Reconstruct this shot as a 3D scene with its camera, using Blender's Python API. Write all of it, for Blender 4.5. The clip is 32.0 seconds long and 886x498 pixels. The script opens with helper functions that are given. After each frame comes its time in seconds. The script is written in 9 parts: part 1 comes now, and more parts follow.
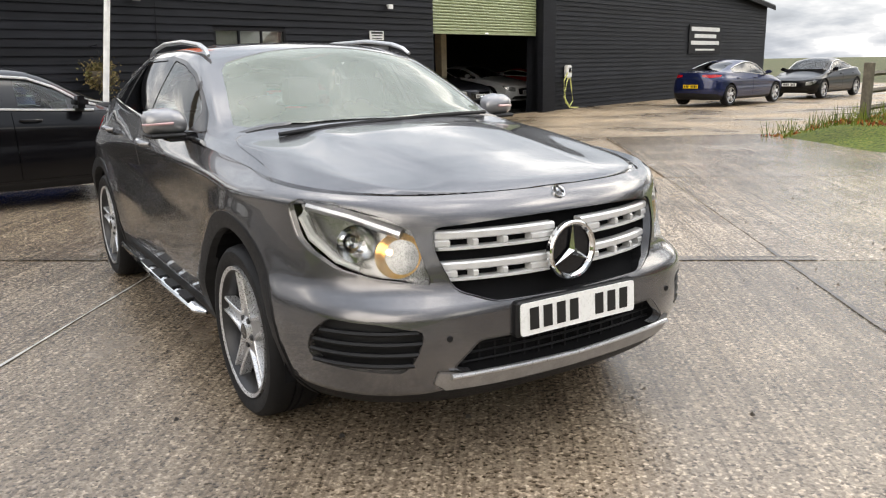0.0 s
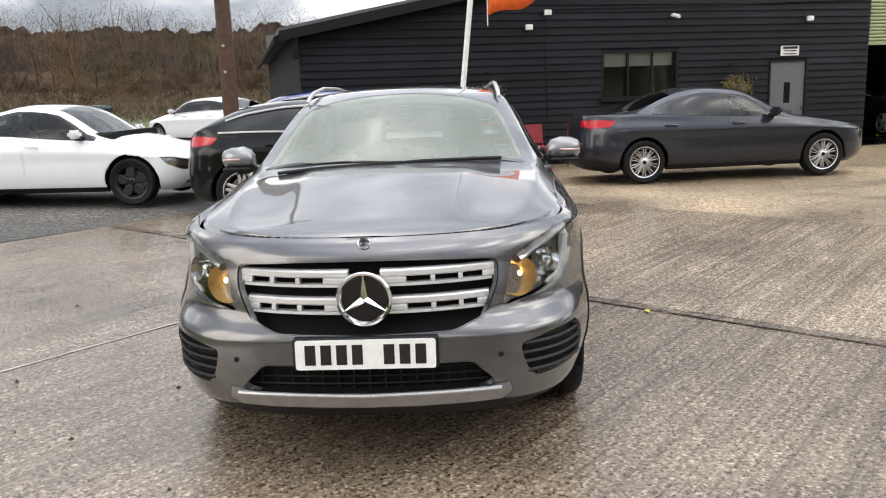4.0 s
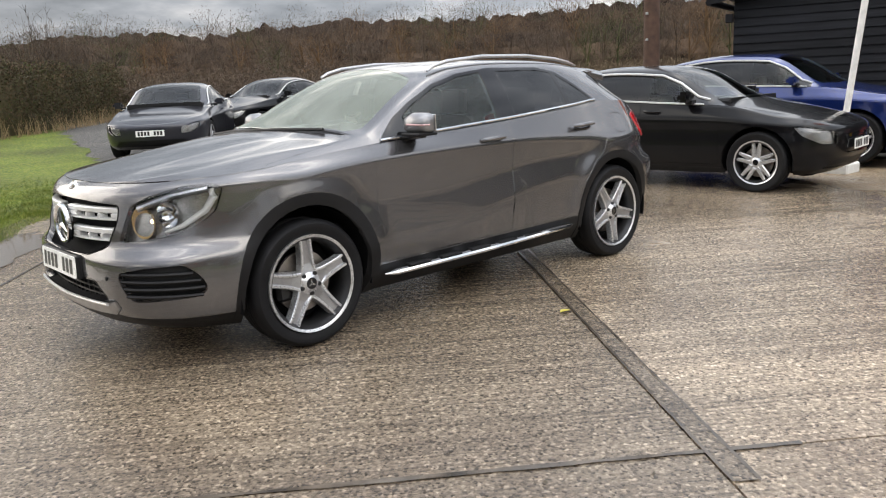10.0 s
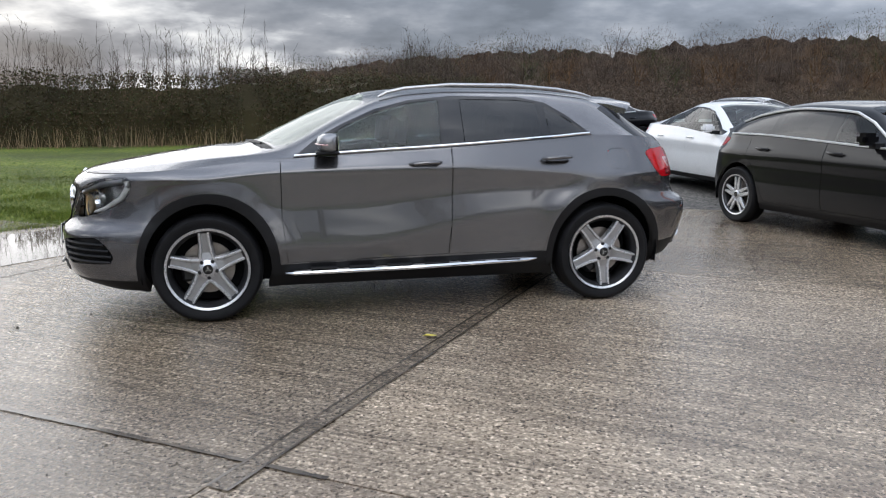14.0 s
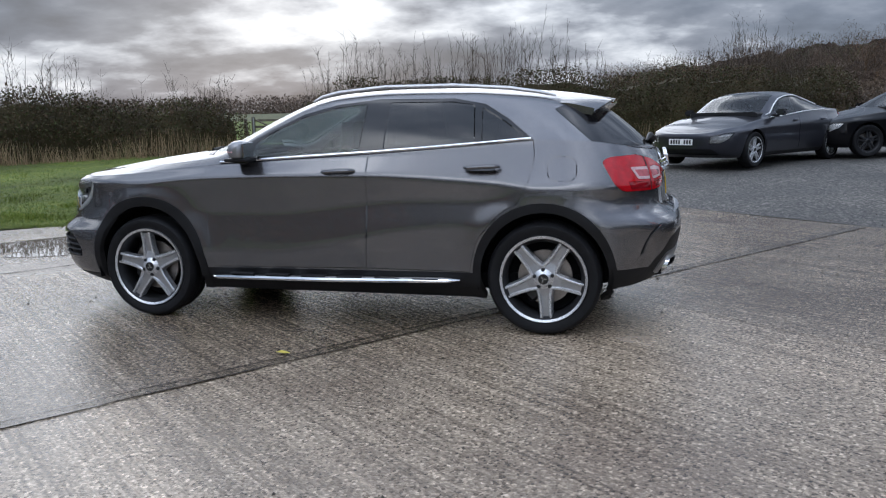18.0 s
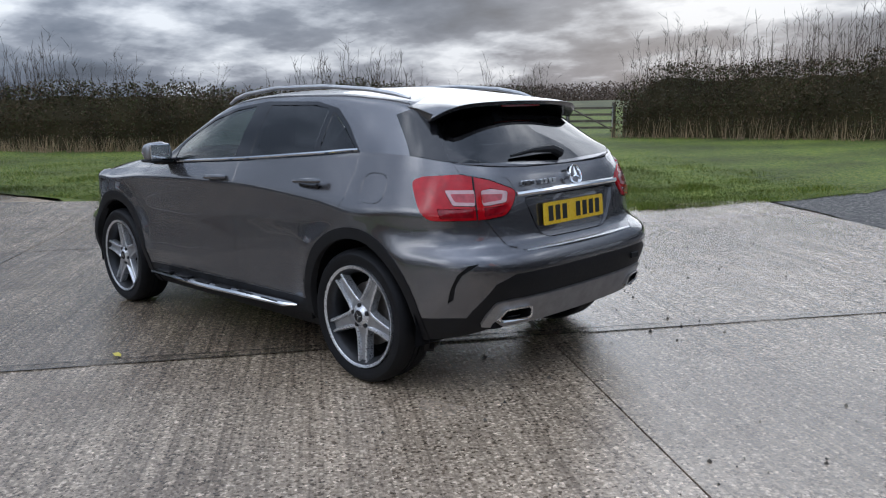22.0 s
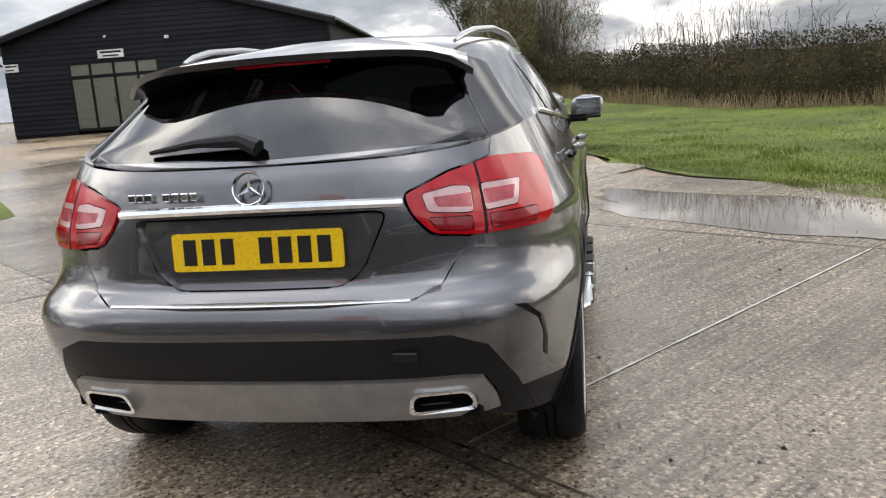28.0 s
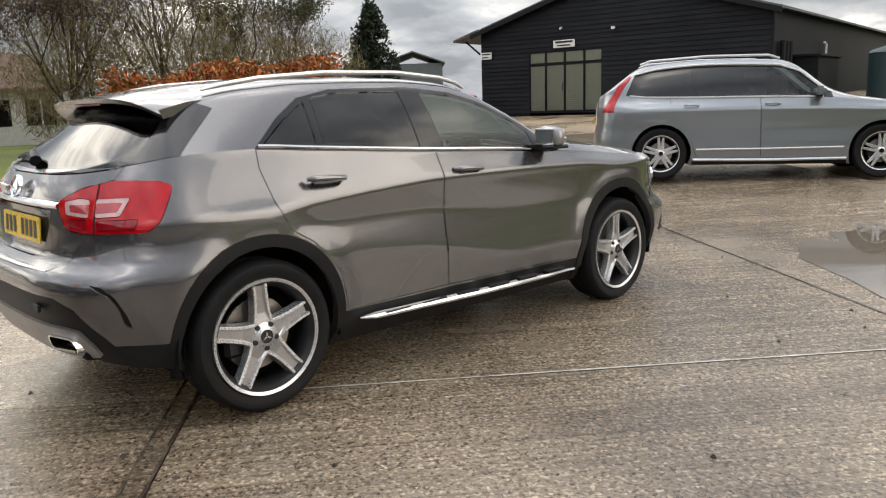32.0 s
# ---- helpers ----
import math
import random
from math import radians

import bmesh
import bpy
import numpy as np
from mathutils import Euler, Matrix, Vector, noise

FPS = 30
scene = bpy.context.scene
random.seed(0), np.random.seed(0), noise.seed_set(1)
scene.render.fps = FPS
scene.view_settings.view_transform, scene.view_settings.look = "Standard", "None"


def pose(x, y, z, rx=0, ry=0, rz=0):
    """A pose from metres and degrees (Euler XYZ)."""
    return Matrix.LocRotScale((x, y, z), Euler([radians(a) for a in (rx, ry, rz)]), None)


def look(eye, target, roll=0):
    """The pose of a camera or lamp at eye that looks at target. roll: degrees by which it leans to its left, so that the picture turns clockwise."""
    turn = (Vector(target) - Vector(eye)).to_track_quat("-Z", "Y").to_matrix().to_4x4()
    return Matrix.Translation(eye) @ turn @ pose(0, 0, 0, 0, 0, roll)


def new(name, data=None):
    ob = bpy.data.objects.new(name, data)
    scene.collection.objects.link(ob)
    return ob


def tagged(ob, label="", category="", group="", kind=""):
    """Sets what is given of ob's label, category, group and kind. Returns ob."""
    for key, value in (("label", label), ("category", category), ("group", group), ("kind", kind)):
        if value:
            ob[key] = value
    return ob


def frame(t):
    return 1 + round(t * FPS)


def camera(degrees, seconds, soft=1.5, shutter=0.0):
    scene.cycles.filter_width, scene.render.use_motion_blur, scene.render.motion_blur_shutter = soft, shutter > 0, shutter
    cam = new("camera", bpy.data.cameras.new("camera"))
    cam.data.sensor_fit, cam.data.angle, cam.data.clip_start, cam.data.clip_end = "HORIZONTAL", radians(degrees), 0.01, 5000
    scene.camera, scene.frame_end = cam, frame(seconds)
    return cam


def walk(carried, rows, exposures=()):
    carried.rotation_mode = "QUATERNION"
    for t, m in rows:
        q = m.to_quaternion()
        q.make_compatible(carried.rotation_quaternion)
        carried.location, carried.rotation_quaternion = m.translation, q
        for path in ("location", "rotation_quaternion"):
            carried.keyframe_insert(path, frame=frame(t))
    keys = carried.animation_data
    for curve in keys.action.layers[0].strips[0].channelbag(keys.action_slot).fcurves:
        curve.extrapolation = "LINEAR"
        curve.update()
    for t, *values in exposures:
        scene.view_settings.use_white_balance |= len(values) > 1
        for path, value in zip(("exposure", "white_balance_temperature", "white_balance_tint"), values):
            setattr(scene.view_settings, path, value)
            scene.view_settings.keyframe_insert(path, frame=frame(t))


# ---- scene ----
import functools

cam = camera(58.6, 32.0, soft=1.15)
PATH = [
    (0, (4.282, -1.806, 1.361), (2.639, -0.76, 0.905), -1.1),
    (0.5, (4.372, -1.526, 1.384), (2.657, -0.605, 0.926), -1.4),
    (1, (4.531, -1.228, 1.393), (2.754, -0.435, 0.928), -1.8),
    (1.5, (4.699, -0.945, 1.392), (2.871, -0.282, 0.923), -1.9),
    (2, (4.841, -0.615, 1.411), (2.968, -0.092, 0.941), -1.7),
    (2.5, (5.019, -0.342, 1.428), (3.111, 0.038, 0.968), -1.5),
    (3, (5.002, -0.097, 1.444), (3.063, 0.13, 1.007), -1.7),
    (3.5, (5.028, 0.127, 1.48), (3.072, 0.194, 1.069), -1.8),
    (5.5, (5.215, 1.514, 1.438), (3.309, 1.047, 1.052), -2.3),
    (6, (5.152, 1.874, 1.439), (3.282, 1.28, 1.051), -1.7),
    (6.5, (5.111, 2.221, 1.451), (3.286, 1.497, 1.068), -1.2),
    (7, (4.942, 2.491, 1.443), (3.172, 1.638, 1.07), -0.9),
    (7.5, (4.71, 2.74, 1.433), (3.001, 1.769, 1.062), -0.9),
    (8, (4.523, 3.046, 1.41), (2.878, 1.974, 1.03), -1.1),
    (8.5, (4.278, 3.314, 1.36), (2.696, 2.154, 0.967), -1.8),
    (9, (4.042, 3.674, 1.326), (2.54, 2.414, 0.929), -2.9),
    (10, (3.539, 4.368, 1.355), (2.23, 2.913, 0.941), -2.8),
    (10.5, (3.257, 4.724, 1.326), (2.067, 3.165, 0.932), -2.7),
    (11, (2.981, 4.96, 1.312), (1.899, 3.32, 0.938), -2.0),
    (11.5, (2.637, 5.137, 1.341), (1.664, 3.429, 0.973), -1.1),
    (12, (2.353, 5.357, 1.413), (1.484, 3.597, 1.028), -0.1),
    (12.5, (2.005, 5.528, 1.405), (1.246, 3.717, 1.03), 0.1),
    (13, (1.684, 5.742, 1.414), (1.028, 3.888, 1.052), -0.0),
    (13.5, (1.374, 5.903, 1.387), (0.825, 4.013, 1.031), -0.1),
    (14, (0.997, 5.983, 1.342), (0.554, 4.064, 0.993), -0.1),
    (14.5, (0.653, 6.108, 1.269), (0.314, 4.166, 0.93), 0.1),
    (16.5, (-0.936, 6.058, 1.27), (-0.789, 4.091, 0.939), -0.7),
    (17, (-1.302, 5.903, 1.278), (-1.031, 3.951, 0.936), -1.3),
    (17.5, (-1.626, 5.703, 1.274), (-1.239, 3.771, 0.931), -1.4),
    (18, (-1.971, 5.484, 1.345), (-1.46, 3.581, 1.002), -1.3),
    (18.5, (-2.327, 5.326, 1.375), (-1.707, 3.455, 1.041), -1.3),
    (19, (-2.665, 5.085, 1.414), (-1.932, 3.255, 1.073), -1.2),
    (19.5, (-3.039, 4.858, 1.416), (-2.201, 3.076, 1.067), -1.0),
    (20, (-3.324, 4.602, 1.427), (-2.38, 2.876, 1.067), -0.8),
    (20.5, (-3.61, 4.298, 1.431), (-2.559, 2.635, 1.069), -0.6),
    (21, (-3.868, 3.997, 1.435), (-2.714, 2.405, 1.071), -0.6),
    (21.5, (-4.078, 3.65, 1.396), (-2.813, 2.142, 1.039), -0.8),
    (22, (-4.361, 3.353, 1.39), (-2.99, 1.942, 1.031), -1.2),
    (22.5, (-4.546, 3.003, 1.354), (-3.064, 1.706, 1.004), -1.3),
    (23, (-4.649, 2.605, 1.373), (-3.074, 1.425, 1.018), -1.2),
    (23.5, (-4.747, 2.214, 1.374), (-3.084, 1.165, 1.01), -0.6),
    (24, (-4.761, 1.809, 1.354), (-3.018, 0.904, 0.975), -0.1),
    (24.5, (-4.83, 1.433, 1.332), (-3.023, 0.665, 0.954), 0.5),
    (26.5, (-4.415, 0.156, 1.267), (-2.466, -0.016, 0.849), -2.6),
    (27, (-4.292, -0.191, 1.276), (-2.338, -0.173, 0.848), -3.0),
    (27.5, (-4.248, -0.581, 1.271), (-2.3, -0.374, 0.87), -3.8),
    (28, (-4.122, -0.953, 1.249), (-2.196, -0.571, 0.867), -4.2),
    (28.5, (-4.082, -1.332, 1.267), (-2.191, -0.793, 0.9), -4.6),
    (29, (-4.078, -1.717, 1.294), (-2.233, -1.03, 0.94), -4.5),
    (29.5, (-3.968, -2.086, 1.291), (-2.174, -1.272, 0.945), -4.1),
    (30, (-3.908, -2.49, 1.29), (-2.179, -1.547, 0.942), -3.8),
    (30.5, (-3.79, -2.865, 1.319), (-2.14, -1.792, 0.966), -3.5),
    (31, (-3.563, -3.209, 1.328), (-2.003, -2.009, 0.971), -3.0),
    (31.5, (-3.362, -3.566, 1.338), (-1.905, -2.245, 0.976), -2.3),
    (32, (-3.082, -3.881, 1.331), (-1.736, -2.446, 0.972), -1.7),
]
EXPOSURES = [(0.0, 1.33, 7050, 10), (6.0, 1.33, 6900, 10), (10.0, 1.28, 6950, 10), (12.0, 1.1, 6800, 10), (14.0, 0.75, 6200, 10), (18.0, 0.55, 5750, 10), (22.0, 0.45, 5750, 10), (24.3, 0.55, 5800, 10), (26.8, 1.2, 6700, 10), (28.0, 1.2, 6850, 10), (32.0, 1.15, 7250, 10)]
walk(cam, [(t, look(eye, target, roll)) for t, eye, target, roll in PATH], EXPOSURES)


# ---------------------------------------------------------------- sky and sun
def sky():
    w = bpy.data.worlds.new("overcast_sky")
    scene.world = w
    w.use_nodes = True
    nt = w.node_tree
    bg = nt.nodes["Background"]
    st = nt.nodes.new("ShaderNodeTexSky")
    st.sky_type, st.sun_disc = "NISHITA", False
    st.sun_elevation, st.sun_rotation = radians(16), radians(153)
    st.air_density, st.dust_density = 1.2, 2.0
    sc = nt.nodes.new("ShaderNodeVectorMath")
    sc.operation = "SCALE"
    sc.inputs["Scale"].default_value = 0.13
    nt.links.new(st.outputs[0], sc.inputs[0])
    # clouds: a flat layer seen in perspective
    tc = nt.nodes.new("ShaderNodeTexCoord")
    sep = nt.nodes.new("ShaderNodeSeparateXYZ")
    nt.links.new(tc.outputs["Generated"], sep.inputs[0])
    up = nt.nodes.new("ShaderNodeMath")
    up.operation = "MAXIMUM"
    up.inputs[1].default_value = 0.0
    nt.links.new(sep.outputs["Z"], up.inputs[0])
    ad = nt.nodes.new("ShaderNodeMath")
    ad.operation = "ADD"
    ad.inputs[1].default_value = 0.26
    nt.links.new(up.outputs[0], ad.inputs[0])
    dv = nt.nodes.new("ShaderNodeVectorMath")
    dv.operation = "DIVIDE"
    cb = nt.nodes.new("ShaderNodeCombineXYZ")
    for k in ("X", "Y", "Z"):
        nt.links.new(ad.outputs[0], cb.inputs[k])
    nt.links.new(tc.outputs["Generated"], dv.inputs[0])
    nt.links.new(cb.outputs[0], dv.inputs[1])
    big, small = nt.nodes.new("ShaderNodeTexNoise"), nt.nodes.new("ShaderNodeTexNoise")
    for n, s, d in ((big, 1.05, 7), (small, 3.6, 6)):
        n.inputs["Scale"].default_value, n.inputs["Detail"].default_value, n.inputs["Roughness"].default_value = s, d, 0.53
        nt.links.new(dv.outputs[0], n.inputs["Vector"])
    mixn = nt.nodes.new("ShaderNodeMath")
    mixn.operation = "MULTIPLY_ADD"
    mixn.inputs[1].default_value = 0.30
    nt.links.new(small.outputs[0], mixn.inputs[0])
    m2 = nt.nodes.new("ShaderNodeMath")
    m2.operation = "MULTIPLY"
    m2.inputs[1].default_value = 0.70
    nt.links.new(big.outputs[0], m2.inputs[0])
    nt.links.new(m2.outputs[0], mixn.inputs[2])
    r = nt.nodes.new("ShaderNodeValToRGB")
    e = r.color_ramp.elements
    e[0].position, e[0].color = 0.40, (0.15, 0.17, 0.205, 1)
    e[1].position, e[1].color = 0.625, (1.15, 1.13, 1.09, 1)
    for p, c in ((0.475, (0.24, 0.265, 0.31, 1)), (0.53, (0.36, 0.38, 0.42, 1)), (0.57, (0.66, 0.67, 0.69, 1))):
        k = e.new(p)
        k.color = c
    nt.links.new(mixn.outputs[0], r.inputs[0])
    mx = nt.nodes.new("ShaderNodeMix")
    mx.data_type = "RGBA"
    mx.inputs[0].default_value = 0.97
    nt.links.new(sc.outputs[0], mx.inputs[6])
    nt.links.new(r.outputs[0], mx.inputs[7])
    pw = nt.nodes.new("ShaderNodeMath")
    pw.operation = "POWER"
    pw.inputs[1].default_value = 1.5
    nt.links.new(up.outputs[0], pw.inputs[0])
    zen = nt.nodes.new("ShaderNodeMath")
    zen.operation = "MULTIPLY_ADD"
    zen.inputs[1].default_value, zen.inputs[2].default_value = 2.3, 0.80
    nt.links.new(pw.outputs[0], zen.inputs[0])
    # an added gradient dims the clouds to the south-east and brightens them towards the west
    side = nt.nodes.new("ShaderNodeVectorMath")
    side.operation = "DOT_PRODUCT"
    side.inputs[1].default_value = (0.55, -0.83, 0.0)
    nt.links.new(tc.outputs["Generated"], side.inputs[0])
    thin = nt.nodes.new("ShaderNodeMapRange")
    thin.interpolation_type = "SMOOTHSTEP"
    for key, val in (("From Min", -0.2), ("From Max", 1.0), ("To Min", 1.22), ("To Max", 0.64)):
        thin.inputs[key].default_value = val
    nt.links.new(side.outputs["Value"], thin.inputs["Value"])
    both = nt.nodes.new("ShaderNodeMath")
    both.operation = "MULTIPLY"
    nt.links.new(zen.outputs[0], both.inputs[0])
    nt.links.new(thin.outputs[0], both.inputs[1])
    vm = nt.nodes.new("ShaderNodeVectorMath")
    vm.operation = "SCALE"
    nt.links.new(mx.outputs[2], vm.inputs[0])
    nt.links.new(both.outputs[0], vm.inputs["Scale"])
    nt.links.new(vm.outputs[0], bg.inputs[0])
    bg.inputs[1].default_value = 1.0
    d = bpy.data.lights.new("sun", "SUN")
    d.energy, d.angle, d.color = 0.5, radians(50), (1.0, 0.97, 0.93)
    s = new("sun", d)
    s.matrix_world = look((4.5, -9.0, 3.2), (0, 0, 0))


sky()

# ---------------------------------------------------------------- materials
def node_mat(name):
    m = bpy.data.materials.new(name)
    m.use_nodes = True
    nt = m.node_tree
    b = nt.nodes["Principled BSDF"]
    return m, nt, b


def link(nt, a, ao, b, bi):
    nt.links.new(a.outputs[ao], b.inputs[bi])


def noise_node(nt, scale, detail=6.0, rough=0.55, coord="Object", stretch=None):
    tc = nt.nodes.new("ShaderNodeTexCoord")
    n = nt.nodes.new("ShaderNodeTexNoise")
    n.inputs["Scale"].default_value, n.inputs["Detail"].default_value, n.inputs["Roughness"].default_value = scale, detail, rough
    if stretch:
        mp = nt.nodes.new("ShaderNodeMapping")
        mp.inputs["Scale"].default_value = stretch[:3]
        if len(stretch) > 3:
            mp.inputs["Rotation"].default_value = (0, 0, stretch[3])
        link(nt, tc, coord, mp, 0)
        link(nt, mp, 0, n, "Vector")
    else:
        link(nt, tc, coord, n, "Vector")
    return n


def ramp(nt, src, out, stops):
    r = nt.nodes.new("ShaderNodeValToRGB")
    e = r.color_ramp.elements
    while len(e) < len(stops):
        e.new(0.5)
    for k, (p, c) in enumerate(stops):
        e[k].position, e[k].color = p, (c if len(c) == 4 else (*c, 1))
    link(nt, src, out, r, 0)
    return r


def mix_rgb(nt, fac, a, b, mode="MIX"):
    """fac, a, b: a (node, output) pair, a number or a colour."""
    m = nt.nodes.new("ShaderNodeMix")
    m.data_type, m.blend_type = "RGBA", mode
    for sock, val in ((m.inputs[0], fac), (m.inputs[6], a), (m.inputs[7], b)):
        if isinstance(val, tuple) and hasattr(val[0], "outputs"):
            nt.links.new(val[0].outputs[val[1]], sock)
        else:
            sock.default_value = val if not isinstance(val, tuple) or len(val) == 4 else (*val, 1)
    return m


def bump(nt, b, src, out, strength, dist=0.01):
    k = nt.nodes.new("ShaderNodeBump")
    k.inputs["Strength"].default_value, k.inputs["Distance"].default_value = strength, dist
    link(nt, src, out, k, "Height")
    link(nt, k, "Normal", b, "Normal")
    return k


def plain(name, col, rough=0.5, metal=0.0, coat=0.0, var=0.12, scale=9.0, bumps=0.0, spec=0.5):
    """A surface with two scales of variation in colour and gloss."""
    m, nt, b = node_mat(name)
    n1, n2 = noise_node(nt, scale), noise_node(nt, scale * 11, 3)
    dark, light = tuple(c * (1 - var) for c in col), tuple(min(1, c * (1 + var)) for c in col)
    r = ramp(nt, n1, 0, [(0.3, dark), (0.7, light)])
    x = mix_rgb(nt, 0.25, (r, 0), (n2, 0), "OVERLAY")
    link(nt, x, 2, b, "Base Color")
    rr = ramp(nt, n2, 0, [(0.3, (max(0, rough - 0.07),) * 3), (0.7, (min(1, rough + 0.07),) * 3)])
    link(nt, rr, 0, b, "Roughness")
    b.inputs["Metallic"].default_value, b.inputs["Coat Weight"].default_value = metal, coat
    b.inputs["Coat Roughness"].default_value, b.inputs["Specular IOR Level"].default_value = 0.03, spec
    if bumps:
        bump(nt, b, n2, 0, bumps, 0.004)
    return m


def car_paint(name, col, metal=0.6, rough=0.32, dirt=0.12, ior=1.7):
    """Clear-coated metallic paint with flake, a film of road dirt and dried drops."""
    m, nt, b = node_mat(name)
    fl = noise_node(nt, 900, 1)
    dr = noise_node(nt, 2.2, 8, 0.65)
    base = ramp(nt, fl, 0, [(0.3, tuple(c * 0.8 for c in col)), (0.72, tuple(min(1, c * 1.25) for c in col))])
    dust = ramp(nt, dr, 0, [(0.5, (0, 0, 0)), (0.85, (dirt,) * 3)])
    x = mix_rgb(nt, (dust, 0), (base, 0), (0.16, 0.14, 0.12))
    link(nt, x, 2, b, "Base Color")
    b.inputs["Metallic"].default_value, b.inputs["Roughness"].default_value = metal, rough
    b.inputs["Specular IOR Level"].default_value = 0.1
    b.inputs["Coat Weight"].default_value, b.inputs["Coat IOR"].default_value = 1.0, ior
    cr = ramp(nt, dr, 0, [(0.45, (0.015,) * 3), (0.9, (0.1,) * 3)])
    link(nt, cr, 0, b, "Coat Roughness")
    return m


def glass_mat(name, tint=(0.5, 0.55, 0.53), gloss=1.0, ior=1.75, veil=0.0):
    """Thin car or window glass: tinted see-through, mirror gloss by Fresnel."""
    m = bpy.data.materials.new(name)
    m.use_nodes = True
    nt = m.node_tree
    nt.nodes.clear()
    out = nt.nodes.new("ShaderNodeOutputMaterial")
    tr, gl, mx, fr = nt.nodes.new("ShaderNodeBsdfTransparent"), nt.nodes.new("ShaderNodeBsdfGlossy"), nt.nodes.new("ShaderNodeMixShader"), nt.nodes.new("ShaderNodeFresnel")
    tr.inputs[0].default_value = (*tint, 1)
    gl.inputs["Roughness"].default_value = 0.01
    gl.inputs[0].default_value = (gloss, gloss, gloss, 1)
    fr.inputs["IOR"].default_value = ior
    link(nt, fr, 0, mx, 0)
    link(nt, tr, 0, mx, 1)
    link(nt, gl, 0, mx, 2)
    if veil:
        # pale green film on the glass: part condensation, part painted sky reflection
        df, m2, n = nt.nodes.new("ShaderNodeBsdfTranslucent"), nt.nodes.new("ShaderNodeMixShader"), noise_node(nt, 2.5, 5)
        d2, m3 = nt.nodes.new("ShaderNodeBsdfDiffuse"), nt.nodes.new("ShaderNodeMixShader")
        df.inputs[0].default_value = d2.inputs[0].default_value = (0.74, 0.82, 0.66, 1)
        r = ramp(nt, n, 0, [(0.3, (veil * 0.92,) * 3), (0.75, (veil * 1.08,) * 3)])
        m3.inputs[0].default_value = 0.75
        link(nt, df, 0, m3, 1)
        link(nt, d2, 0, m3, 2)
        link(nt, r, 0, m2, 0)
        link(nt, mx, 0, m2, 1)
        link(nt, m3, 0, m2, 2)
        mx = m2
    link(nt, mx, 0, out, 0)
    return m


def glow(name, col, strength):
    m, nt, b = node_mat(name)
    b.inputs["Base Color"].default_value = (*col, 1)
    b.inputs["Emission Color"].default_value, b.inputs["Emission Strength"].default_value = (*col, 1), strength
    return m


